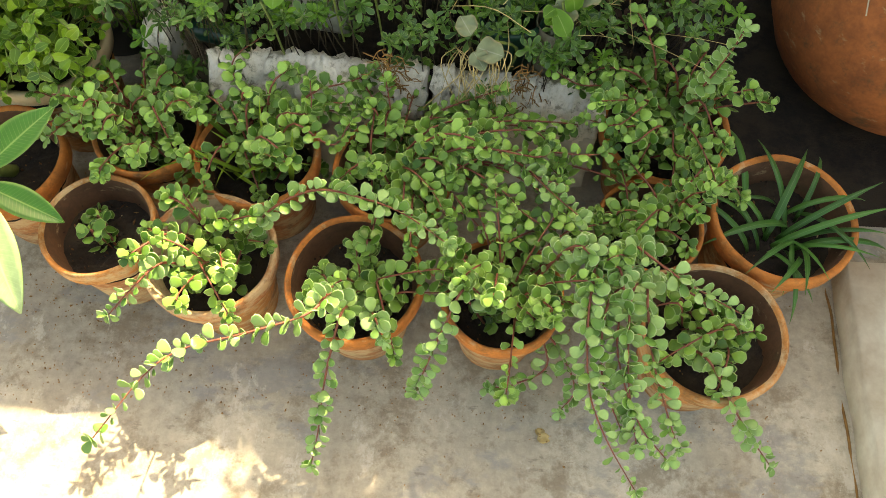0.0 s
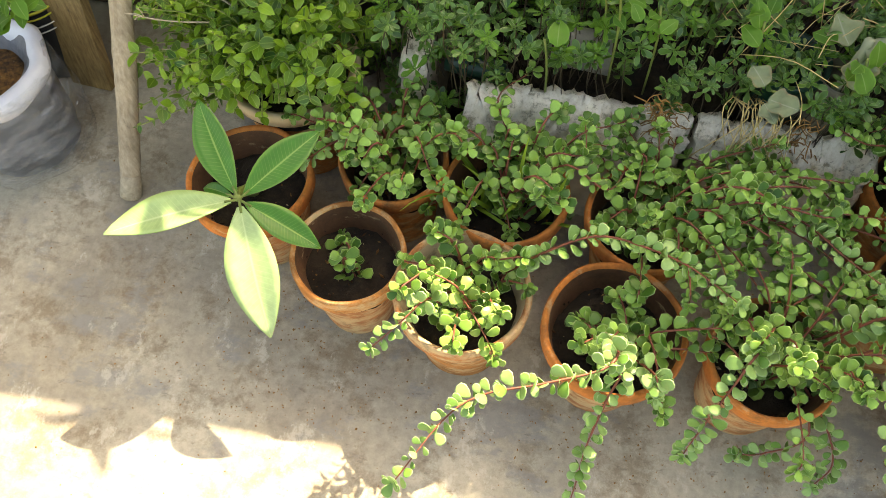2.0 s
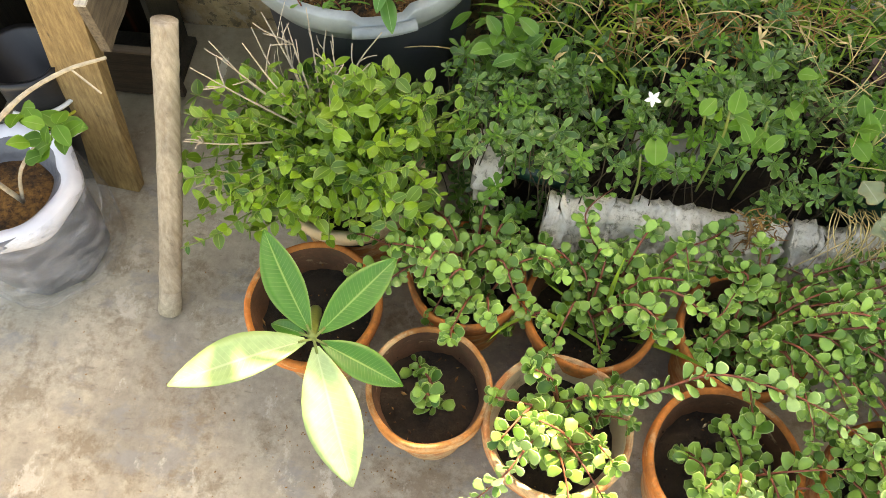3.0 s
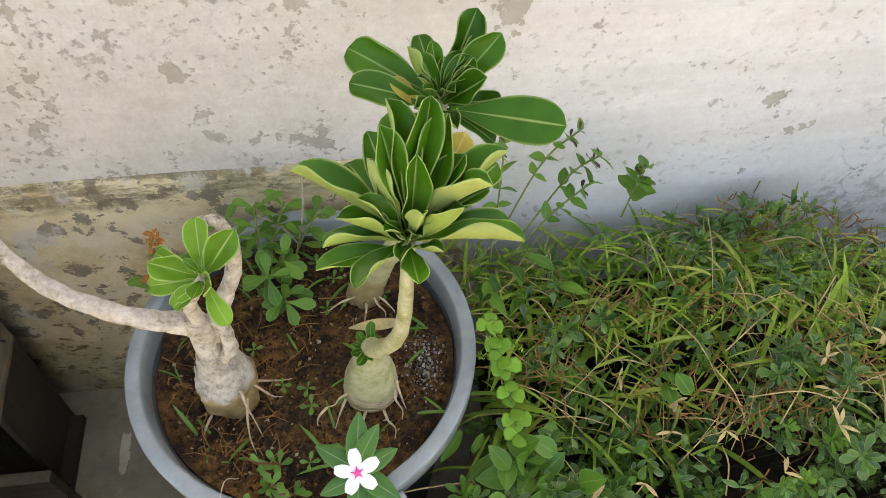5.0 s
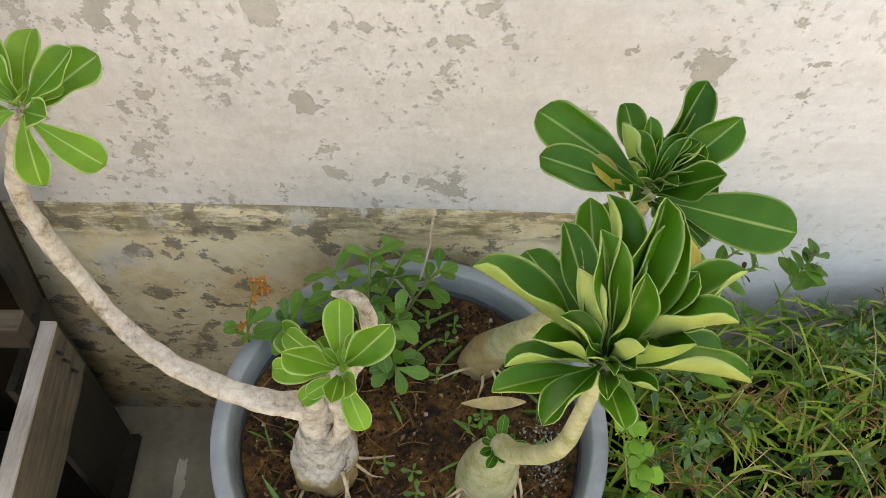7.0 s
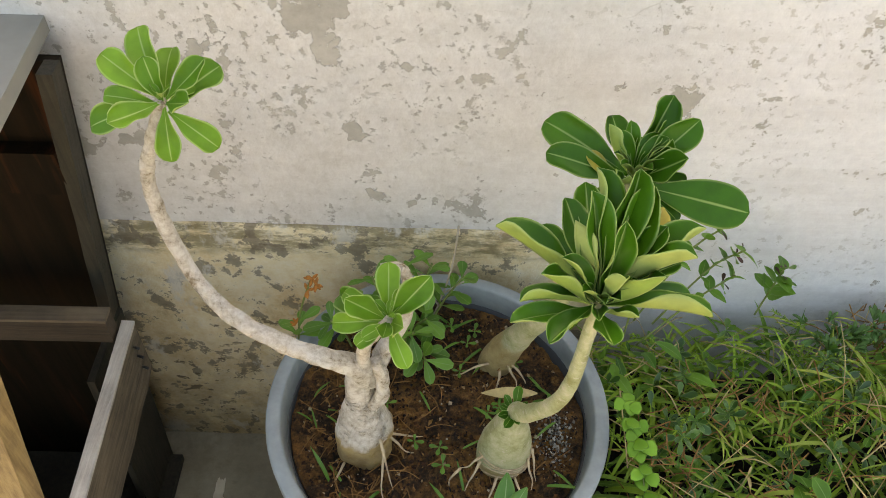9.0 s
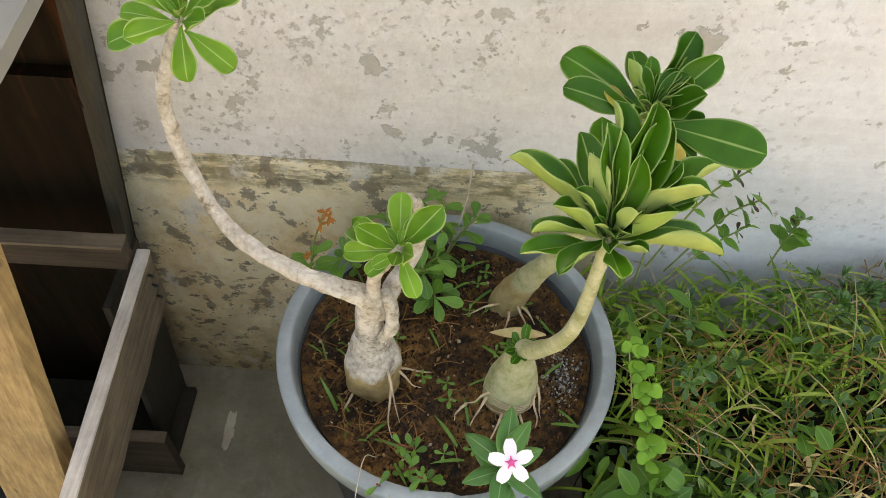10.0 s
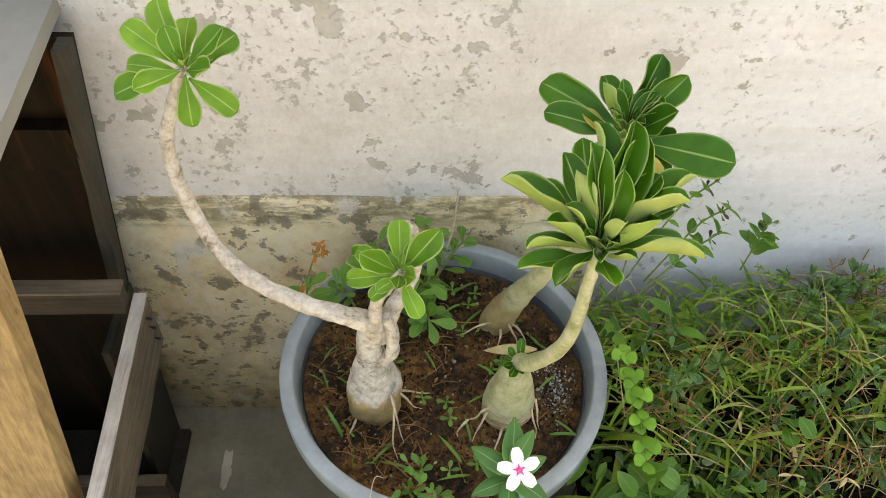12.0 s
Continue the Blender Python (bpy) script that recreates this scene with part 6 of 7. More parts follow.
# green pail, cut bottle and green pipe among the weeds
pail = thing("green_pail", (1.01, -0.225, 0.2), "dark green plastic pail half hidden in weeds", "pail")
part("body", lathe([(0.045, 0.15), (0.058, 0.33), (0.062, 0.335), (0.06, 0.345), (0.052, 0.34), (0.042, 0.17)], (1.01, -0.235, 0), 36), M_GREENPLASTIC, pail)
bottle = thing("cut_bottle", (0.70, -0.23, 0.2), "cut grey plastic bottle lying among weeds", "bottle")
bo = bmesh.new()
tube(bo, [Vector((0.63, -0.215, 0.30)), Vector((0.66, -0.218, 0.30)), Vector((0.70, -0.222, 0.30)), Vector((0.735, -0.226, 0.30))], [0.028, 0.034, 0.035, 0.036], 20)
part("body", bo, plain_material("cloudy_grey_plastic", (0.20, 0.20, 0.17), 0.3, 0.4, 30, 0.3), bottle)
bottle2 = thing("cut_bottle", (1.085, -0.25, 0.2), "upright cut clear plastic bottle holding roots", "bottle")
part("body", lathe([(0.034, 0.18), (0.036, 0.19), (0.036, 0.345), (0.034, 0.346), (0.033, 0.2)], (1.085, -0.26, 0), 30), plain_material("brownish_clear_plastic", (0.18, 0.16, 0.11), 0.2, 0.4, 30, 0.2), bottle2)
pipe = bmesh.new()
tube(pipe, curve_points([(0.46, -0.245, 0.268), (0.51, -0.253, 0.264), (0.56, -0.262, 0.258)], 8), 0.021, 16)
pipe_ob = part("green_pipe", pipe, M_GREENPLASTIC)
tagged(pipe_ob, "short dark green plastic pipe under the weeds", "pipe")

# ---- weeds ----
def canopy(x, y):
    z = 0.435 + 0.05 * noise.noise((x * 4.1, y * 4.1, 1.7)) - 0.012 * max(0, min(1, (y + 0.02) * 5))
    z -= 0.10 * max(0, (x - 1.12) / 0.35) + 0.07 * max(0, (0.40 - x) / 0.1)
    z -= 0.52 * max(0, x - 0.84) * max(0, min(1, (y + 0.06) * 5))
    if y < -0.22:
        z -= (-0.22 - y) * 0.8
    return z


class Patch:
    def __init__(self, name, label, category="weeds"):
        self.e = thing(name, (0.8, 0.0, 0.2), label, category, kind="stuff")
        self.leaves, self.stems = {}, bmesh.new()

    def cloud(self, m):
        return self.leaves.setdefault(m.name, (m, Cloud()))[1]

    def done(self, stem_mat):
        for m, c in self.leaves.values():
            c.place("foliage", m, self.e, kind="stuff")
        part("stem", self.stems, stem_mat, self.e)["kind"] = "stuff"


WEEDLEAF = [blade(1.0, w, obovate, 5, 4, c, 0.18, 0.04) for w, c in ((0.46, 0.3), (0.40, 0.5), (0.52, -0.2))]
low = Patch("purslane_weeds", "low mat of dark green purslane-like weeds")
for i in range(1260):
    x, y = (R(0.30, 1.38), R(-0.33, 0.16)) if i < 1160 else (R(0.33, 0.54), R(-0.345, -0.14))
    if math.hypot(x - TX, y - TY) < 0.215 or (x < 0.36 and y < -0.22):
        continue
    dens = noise.noise((x * 6, y * 6, 4.2))
    if y > 0.0 and rng.random() < 0.7:
        continue
    z = canopy(x, y) + 0.012 - abs(rng.gauss(0, 0.055)) - (0.11 if dens < 0.0 else 0)
    if x < 0.44:
        z -= 0.03
    if i >= 1160:
        z = 0.41 + R(-0.06, 0.025)
    p = Vector((x, y, z))
    maroon = x > 0.93 + R(-.1, .1) and y > -0.16 and rng.random() < 0.5
    m = M_MAROON if maroon else (M_WEED2 if rng.random() < 0.16 else M_WEED)
    size = R(0.014, 0.027) * (1.4 if maroon else 1.0)
    c = low.cloud(m)
    axis = rand_dir(2.2) + Vector((0, -0.25, 0))
    axis.normalize()
    u = axis.orthogonal().normalized()
    v = axis.cross(u)
    a0 = R(0, 6)
    for ring, n, el in ((0, 5, 0.2), (1, 5, 0.7), (2, 3, 1.6)):
        for k in range(n):
            a = a0 + ring * 0.7 + k * 6.283 / n + R(-.25, .25)
            d = u * math.cos(a) + v * math.sin(a) + axis * el * R(0.7, 1.3)
            c.add(rng.choice(WEEDLEAF), leaf_pose(p + axis * ring * 0.006, d, axis + rand_dir() * 0.3, size * (1 - 0.28 * ring) * R(0.75, 1.15)))
    tail = p - axis * R(0.04, 0.08) + Vector((R(-.012, .012), R(-.012, .012), -0.06))
    tube(low.stems, curve_points([p, p.lerp(tail, 0.5) + rand_dir() * 0.006, tail], 4), 0.0010, 4)
low.done(M_DARKSTEM)

grass = Patch("grass_clumps", "tangle of green and straw-coloured grass against the wall", "grass")
GBL = [blade(1.0, w, strap, 8, 2, c, 0.3) for w, c in ((0.045, 0.7), (0.058, 1.2), (0.040, 1.9), (0.085, 0.9))]
for i in range(1150):
    x = R(0.34, 1.33)
    y = min(0.235, rng.triangular(-0.12, 0.24, 0.17))
    if math.hypot(x - TX, y - TY) < 0.205:
        continue
    z = canopy(x, y)
    p = Vector((x, y, z - R(0.05, 0.10)))
    d = Vector((R(-1, 1), R(-1.0, 0.5), R(0.1, 0.9)))
    grass.cloud(M_GRASS).add(rng.choice(GBL), leaf_pose(p, d, Vector((-d.x, -d.y, 1.0)), R(0.04, 0.125)))
for i in range(280):
    x, y = R(0.42, 0.95), R(0.07, 0.225)
    if math.hypot(x - TX, y - TY) < 0.215:
        continue
    p = Vector((x, y, canopy(x, y) - R(0.02, 0.06)))
    d = Vector((R(-1, 1), R(-1.0, 0.2), R(0.2, 0.8)))
    grass.cloud(M_GRASS).add(rng.choice(GBL), leaf_pose(p, d, Vector((-d.x, -d.y, 1.0)), R(0.04, 0.09)))
for i in range(230):
    x, y = R(0.50, 1.28), R(-0.04, 0.22)
    p = Vector((x, y, canopy(x, y) - R(0.0, 0.05)))
    d = Vector((R(-1, 1), R(-1.0, 0.6), R(0.15, 1.0)))
    grass.cloud(M_GRASS_DRY).add(rng.choice(GBL), leaf_pose(p, d, Vector((-d.x, -d.y, 1.0)), R(0.03, 0.085)))
for i in range(230):
    x, y = R(0.36, 1.3), R(-0.12, 0.22)
    if math.hypot(x - TX, y - TY) < 0.21:
        continue
    p = Vector((x, y, canopy(x, y) - R(0.0, 0.05)))
    d = Vector((R(-1, 1), R(-1, 1), R(-0.1, 0.25))).normalized() * R(0.05, 0.12)
    tube(grass.stems, curve_points([p, p + d * 0.5 + Vector((0, 0, R(0.0, 0.02))), p + d + Vector((0, 0, R(-0.02, 0.01)))], 6), R(0.0005, 0.0011), 4)
seed = Shape(JADE.v * np.array([0.35, 1, 0.5]), JADE.f, JADE.uv)
for i in range(26):
    x, y = R(0.40, 0.95), R(-0.02, 0.2)
    p = Vector((x, y, canopy(x, y) + R(-0.01, 0.03)))
    d = Vector((R(-1, 1), R(-0.6, 0.6), R(0.1, 0.7))).normalized()
    for k in range(46):
        q = p + d * (k * 0.0011)
        grass.cloud(M_GRASS).add(seed, leaf_pose(q, rand_dir() + d, (0, 0, 1), 0.0065))
for a, b, r0 in (((0.986, 0.12, 0.43), (0.876, 0.12, 0.70), 0.0012), ((1.029, 0.12, 0.42), (0.953, 0.12, 0.72), 0.0012), ((1.036, 0.12, 0.41), (1.092, 0.12, 0.54), 0.0011), ((0.986, 0.13, 0.43), (0.925, 0.13, 0.61), 0.0009)):
    tube(grass.stems, curve_points([a, Vector(a).lerp(Vector(b), 0.5) + Vector((-0.006, 0, 0.008)), b], 10), r0, 5)
for k in range(11):
    grass.cloud(M_GRASS_DRY).add(GBL[3], leaf_pose((0.876, 0.12, 0.695), (R(-1, 1), R(-1, 1), R(0.1, 1)), (0, 0, 1), R(0.015, 0.026)))
for k in range(4):
    grass.cloud(M_GRASS).add(GBL[0], leaf_pose((0.93 - k * 0.008, 0.12, 0.60 + k * 0.02), (R(0.4, 1), R(-.3, .3), R(0.2, 0.8)), (-1, 0, 1), R(0.05, 0.08)))
grass.done(M_STRAW)

# dry forked seed heads
dry = Patch("dry_seed_heads", "pale dry forked seed heads in the weeds", "dry weeds")
HUSK = blade(1.0, 0.22, lanceolate, 5, 2, 0.4, 0.4)
for x, y in [(0.80, -0.04), (0.79, -0.08), (0.78, -0.125), (0.66, -0.11), (0.60, -0.10), (0.70, -0.17), (0.55, -0.16), (0.49, -0.17), (0.88, -0.02), (0.62, -0.06), (0.92, -0.1), (0.98, -0.03), (0.56, -0.02)]:
    p = Vector((x, y, canopy(x, y) + 0.015))
    for k in range(rng.choice((2, 3, 4))):
        dry.cloud(M_STRAW).add(HUSK, leaf_pose(p, (R(-1, 1), R(-1, 1), R(0, 0.6)), (0, 0, 1), R(0.012, 0.024)))
    tube(dry.stems, curve_points([p, p + Vector((R(-.02, .02), R(-.02, .02), -0.04)), p + Vector((R(-.03, .03), R(-.03, .03), -0.09))], 4), 0.0008, 4)
dry.done(M_STRAW)
# brown withered tangle by the wall
tang = bmesh.new()
for cx, cy, n, sx in ((0.80, 0.205, 60, 0.05), (0.62, -0.05, 60, 0.04), (0.95, 0.19, 60, 0.05), (0.47, 0.0, 40, 0.03), (0.74, -0.09, 60, 0.04), (0.55, 0.08, 50, 0.05), (0.86, -0.02, 70, 0.06), (0.70, 0.06, 50, 0.05)):
    for _ in range(n):
        p = Vector((cx + rng.gauss(0, sx), min(0.235, cy + rng.gauss(0, 0.025)), canopy(cx, cy) + R(-0.04, 0.02)))
        d = rand_dir() * R(0.02, 0.05)
        tube(tang, [p, p + d * 0.5 + rand_dir() * 0.005, p + d], 0.0009, 4)
tang_ob = part("withered_tangle", tang, M_LITTER)
tagged(tang_ob, "brown withered plant tangle against the wall", "dry weeds", kind="stuff")

# blue-green finger-leaved clump
fing = Patch("finger_leaf_clump", "clump of blue-green finger-leaved succulent", "plant")
FL = Shape(JADE.v * np.array([0.30, 1, 1.6]), JADE.f, JADE.uv)
for cx, cy, n in ((0.80, 0.19, 14), (0.74, 0.17, 9), (1.10, -0.24, 24), (1.16, -0.2, 20)):
    for _ in range(n):
        p = Vector((cx + rng.gauss(0, 0.035), min(0.22, cy + rng.gauss(0, 0.02)), canopy(cx, cy) + R(-0.02, 0.03)))
        d0 = rand_dir(1.2)
        for k in range(6):
            fing.cloud(M_FINGER).add(FL, leaf_pose(p, rand_dir() * 0.7 + d0, (0, 0, 1), R(0.016, 0.028)))
p0 = Vector((0.8, 0.19, 0.4))
tube(fing.stems, [p0, p0 + Vector((0, 0, 0.05))], 0.002, 5)
fing.done(M_GREENSTEM)

# clover-like bright chain beside the tub, and leafy weeds
cl2 = Patch("creeping_weed", "bright green creeping weed with round leaf groups", "weeds")
ROUND = Shape(JADE.v * np.array([1.25, 1, 0.8]), JADE.f, JADE.uv)
for runner, steps in (([(0.398, 0.012, 0.520), (0.408, -0.02, 0.508), (0.412, -0.06, 0.490), (0.418, -0.095, 0.462)], 9),):
    line = curve_points(runner, steps)
    tube(cl2.stems, [p - Vector((0, 0, 0.004)) for p in line], 0.0009, 5)
    for k, p in enumerate(line):
        a0 = 1.5708 * (k % 2) + R(-0.5, 0.5)
        for a in (a0, a0 + 3.1416) + ((a0 + 1.6,) if k % 3 == 0 else ()):
            cl2.cloud(M_CHAIN).add(ROUND, leaf_pose(p, (math.cos(a), math.sin(a), R(0.05, 0.4)), (R(-.2, .2), -0.4, 1), R(0.015, 0.020)))
cl2.done(M_GREENSTEM)
broad = Patch("broadleaf_weeds", "broad-leaved light green weeds", "weeds")
BL = [blade(1.0, 0.72, ovate, 7, 6, 0.5, 0.12, 0.16, 0, s) for s in (0, 2, 4)]
LL = blade(1.0, 0.34, lanceolate, 7, 4, 0.7, 0.25, 0.03)
for cx, cy, cz, n, s in ((0.716, -0.288, 0.49, 7, 0.030), (0.70, -0.25, 0.45, 5, 0.026), (0.78, -0.27, 0.45, 4, 0.028), (0.60, -0.09, 0.47, 3, 0.028), (0.93, -0.27, 0.44, 6, 0.035), (1.08, -0.30, 0.42, 6, 0.04), (0.62, -0.31, 0.40, 3, 0.04), (0.84, -0.2, 0.46, 6, 0.03)):
    for _ in range(n):
        p = Vector((cx + rng.gauss(0, 0.02), cy + rng.gauss(0, 0.02), cz + R(-0.03, 0.015)))
        broad.cloud(M_WEED2).add(rng.choice(BL), leaf_pose(p, rand_dir(0.2), (0, -0.3, 1), s * R(0.8, 1.2)))
    tube(broad.stems, curve_points([(cx, cy, cz + 0.01), (cx + 0.01, cy, cz - 0.06), (cx + 0.015, cy + 0.01, cz - 0.2)], 6), 0.002, 5)
for cx, cy, n in ((0.425, -0.115, 12), (0.46, -0.15, 8)):
    for _ in range(n):
        p = Vector((cx + rng.gauss(0, 0.016), cy + rng.gauss(0, 0.016), canopy(cx, cy) + R(-0.03, 0.025)))
        broad.cloud(M_BUSH).add(OV, leaf_pose(p, rand_dir(0.5), (0, -0.3, 1), R(0.034, 0.052)))
for cx, cy, n in ((0.41, -0.10, 5), (0.43, -0.14, 4), (0.44, 0.12, 8), (0.50, 0.16, 8)):
    for _ in range(n):
        p = Vector((cx + rng.gauss(0, 0.025), cy + rng.gauss(0, 0.02), canopy(cx, cy) + R(-0.05, 0.02)))
        broad.cloud(M_WEED2).add(LL, leaf_pose(p, rand_dir(0.4), (0, -0.2, 1), R(0.030, 0.05)))
for _ in range(300):
    p = Vector((R(0.40, 1.30), R(-0.28, 0.21), 0))
    if math.hypot(p.x - TX, p.y - TY) < 0.22:
        continue
    p.z = canopy(p.x, p.y) - abs(rng.gauss(0, 0.03))
    for k in range(rng.choice((2, 3, 4))):
        broad.cloud(M_WEED if rng.random() < 0.75 else M_WEED2).add(rng.choice(WEEDLEAF + [LL]), leaf_pose(p, rand_dir(0.5), (0, -0.3, 1), R(0.012, 0.026)))
broad.done(M_GREENSTEM)
# red-stemmed sprays standing against the wall
spray = Patch("wall_spray", "thin red-stemmed sprays against the wall", "weeds")
for pts in ([(0.42, 0.14, 0.46), (0.43, 0.17, 0.56), (0.435, 0.19, 0.64)], [(0.43, 0.15, 0.50), (0.48, 0.18, 0.60), (0.525, 0.19, 0.645)], [(0.46, 0.16, 0.48), (0.52, 0.19, 0.56), (0.56, 0.2, 0.585)], [(0.44, 0.14, 0.46), (0.50, 0.16, 0.53), (0.55, 0.18, 0.56)], [(0.60, 0.18, 0.48), (0.62, 0.2, 0.555)]):
    q = curve_points(pts, 9)
    tube(spray.stems, q, 0.0013, 5)
    sprig_leaves(spray.cloud(M_BUSH), OV, q[3:], R(0.020, 0.030), 5, jitter=0.8)
    sprig_leaves(spray.cloud(M_MAROON), WEEDLEAF[1], q[7:], 0.013, 2, jitter=0.8)
spray.done(M_GREENSTEM)
# silver felted leaves and pale thick stem
felt = thing("felt_leaf_plant", (1.0, -0.33, 0.25), "grey felted scalloped leaves with dry tips", "plant")
FE = [shape_mesh("leaf", blade(1.0, 0.95, ovate, 12, 10, c, 0.25, 0.5, 0.02, s)) for c, s in ((0.3, 0), (-0.3, 2.2))]
for k, (at, d, s) in enumerate([((0.945, -0.345, 0.40), (-0.3, 0.5, 0.15), 0.038), ((0.955, -0.355, 0.385), (0.8, -0.25, -0.1), 0.045), ((0.95, -0.36, 0.38), (0.5, -0.7, -0.2), 0.034), ((1.06, -0.27, 0.42), (-0.4, 0.6, 0.3), 0.05), ((1.08, -0.28, 0.41), (0.1, -0.5, -0.6), 0.05), ((1.10, -0.27, 0.41), (0.8, 0.2, 0.1), 0.05)]):
    lone_leaf("leaf", FE[k % 2], [M_FELT, M_FELT], leaf_pose(at, d, (0, -0.4, 1), s), felt)
limb(felt, "stem", [(1.0, -0.29, 0.22), (1.02, -0.3, 0.32), (0.96, -0.34, 0.385)], [0.004, 0.003, 0.002], M_GREENSTEM, 8, 6)
limb(felt, "stem", [(1.08, -0.26, 0.25), (1.08, -0.28, 0.36), (1.08, -0.275, 0.44)], [0.010, 0.009, 0.007], M_FELT, 8, 8)
limb(felt, "stem", [(1.08, -0.28, 0.42), (1.16, -0.24, 0.45), (1.26, -0.2, 0.50)], [0.011, 0.011, 0.009], M_FELT, 10, 10, label="thick pale green stem")
# thin wispy dry stalks over the bed and trailing over the slab
wisp = bmesh.new()
for _ in range(90):
    p = Vector((R(0.86, 1.25), R(-0.28, -0.05), 0)); p.z = canopy(p.x, p.y) - 0.03
    d = Vector((R(-0.6, 0.9), R(-0.6, 0.5), R(0.1, 0.8))).normalized() * R(0.08, 0.2)
    tube(wisp, curve_points([p, p + d * 0.5 + rand_dir() * 0.012, p + d + Vector((0, 0, -0.015))], 7), R(0.0004, 0.0009), 4)
for _ in range(26):
    p = Vector((rng.choice((0.945, 0.965, 0.985)) + R(-.03, .03), -0.31, 0.33))
    tube(wisp, curve_points([p, p + Vector((R(-.03, .03), -0.05, R(-0.01, 0.03))), p + Vector((R(-.05, .05), -0.075, -R(0.04, 0.12)))], 8), R(0.0006, 0.0012), 4)
wisp_ob = part("wispy_stalks", wisp, M_STRAW)
tufts = thing("withered_tufts", (0.92, -0.33, 0.3), "orange-brown withered tufts hanging over the cement slab", "dry weeds", kind="stuff")
tuft_bm = bmesh.new()
for cx, top, low_z, n in ((0.812, 0.345, 0.235, 75), (1.030, 0.335, 0.195, 60)):
    for _ in range(n):
        z = R(low_z, top)
        p = Vector((cx + rng.gauss(0, 0.013) + (top - z) * 0.15, -0.338 + R(-0.012, 0.006), z))
        d = Vector((R(-1, 1), R(-0.7, 0.2), R(-1.2, 0.5))).normalized() * R(0.012, 0.032)
        tube(tuft_bm, curve_points([p, p + d * 0.5 + rand_dir() * 0.005, p + d], 5), R(0.0006, 0.0013), 4)
part("stalks", tuft_bm, M_LITTER, tufts)["kind"] = "stuff"
tagged(wisp_ob, "thin dry wispy stalks over weeds and slab", "dry weeds", kind="stuff")


# ---- white blossoms ----
STAR = shape_mesh("petal", blade(1.0, 0.5, ovate, 5, 4, 0.4, 0.1, 0.02, 0.02))
LILAC_STAR = STAR.copy()


def blossom(at, size, tilt, label, shape, material):
    e = thing("white_blossom", at, label, "flower", "small white blossoms in the weeds")
    stalk = bmesh.new()
    tube(stalk, curve_points([at, Vector(at) + Vector((0.01, 0.0, -0.05)), Vector(at) + Vector((0.0, 0.01, -0.12))], 5), 0.001, 5)
    part("stalk", stalk, M_GREENSTEM, e)
    nrm = Vector(tilt).normalized()
    u = nrm.orthogonal().normalized()
    v = nrm.cross(u)
    for k in range(5):
        a = k * 1.2566
        lone_leaf("petal", shape, material, leaf_pose(at, u * math.cos(a) + v * math.sin(a) + nrm * 0.25, nrm, size), e)
    return e


blossom((1.115, 0.10, 0.445), 0.013, (-0.3, -0.7, 0.6), "white star-shaped blossom above the weeds", STAR, [M_PETAL, M_PETAL])
blossom((0.628, -0.242, 0.455), 0.012, (-0.2, -0.5, 0.8), "small wilted white blossom among weeds", STAR, [M_PETAL, M_PETAL])
blossom((1.19, 0.05, 0.37), 0.014, (0.2, -0.7, 0.6), "pale lilac blossom at the bed's end", LILAC_STAR, [M_LILAC, M_LILAC])

# plant in the urn
ug = thing("urn_sedge", (1.80, -0.10, 0.22), "tuft of needle-leaved sedge in the clay urn", "plant")
uc = Cloud()
for cx, cy in ((1.66, -0.10), (1.72, -0.12), (1.78, -0.08)):
    for _ in range(22):
        uc.add(GBL[0], leaf_pose((cx, cy, 0.222), rand_dir(0.5), (0, 0, 1), R(0.04, 0.075)))
uc.place("blades", M_GRASS, ug, kind="stuff")
cross_bm = bmesh.new()
for a in (0.7, 2.3):
    c0, d0 = Vector((1.63, -0.20, 0.385)), Vector((math.cos(a), math.sin(a), 0.05)) * 0.025
    tube(cross_bm, [c0 - d0, c0 + d0], 0.004, 6, 0.3, 90)
tube(cross_bm, curve_points([(1.33, -0.20, 0.43), (1.45, -0.19, 0.455), (1.6, -0.2, 0.44), (1.66, -0.19, 0.45)], 12), 0.0015, 5)
tube(cross_bm, curve_points([(1.52, -0.195, 0.45), (1.55, -0.23, 0.42), (1.555, -0.26, 0.39)], 6), 0.0012, 5)
cross_ob = part("dry_twigs", cross_bm, M_TWIG)
tagged(cross_ob, "dry pale twigs lying across the urn", "twig")

# ---- wooden rack by the wall ----
rack = thing("wooden_rack", (-0.33, 0.10, 0), "weathered wooden rack with a dark back panel and open bays", "rack")
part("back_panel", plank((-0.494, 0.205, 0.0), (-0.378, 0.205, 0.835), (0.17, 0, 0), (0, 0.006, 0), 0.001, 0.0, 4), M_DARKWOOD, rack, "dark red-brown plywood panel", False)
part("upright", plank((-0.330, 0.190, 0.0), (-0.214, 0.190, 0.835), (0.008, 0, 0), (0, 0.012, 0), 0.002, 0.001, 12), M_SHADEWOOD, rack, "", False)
part("rail", plank((-0.60, 0.118, 0.500), (-0.226, 0.118, 0.503), (0, 0.011, 0), (0, 0, 0.020), 0.002, 0.0015, 16), M_RAIL, rack, "grey-brown cross rail", False)
part("side_board", plank((-0.215, 0.135, 0.437), (-0.195, -0.19, 0.442), (0.008, 0, 0), (0, 0, 0.048), 0.002, 0.0015, 24), M_GREYWOOD, rack, "weathered side board with a bleached top edge", False)
part("top_edge", plank((-0.215, 0.137, 0.487), (-0.195, -0.192, 0.492), (0.0082, 0, 0), (0, 0, 0.0022), 0.001, 0.0008, 24), M_GREYEDGE, rack, "bleached sawn edge", False)
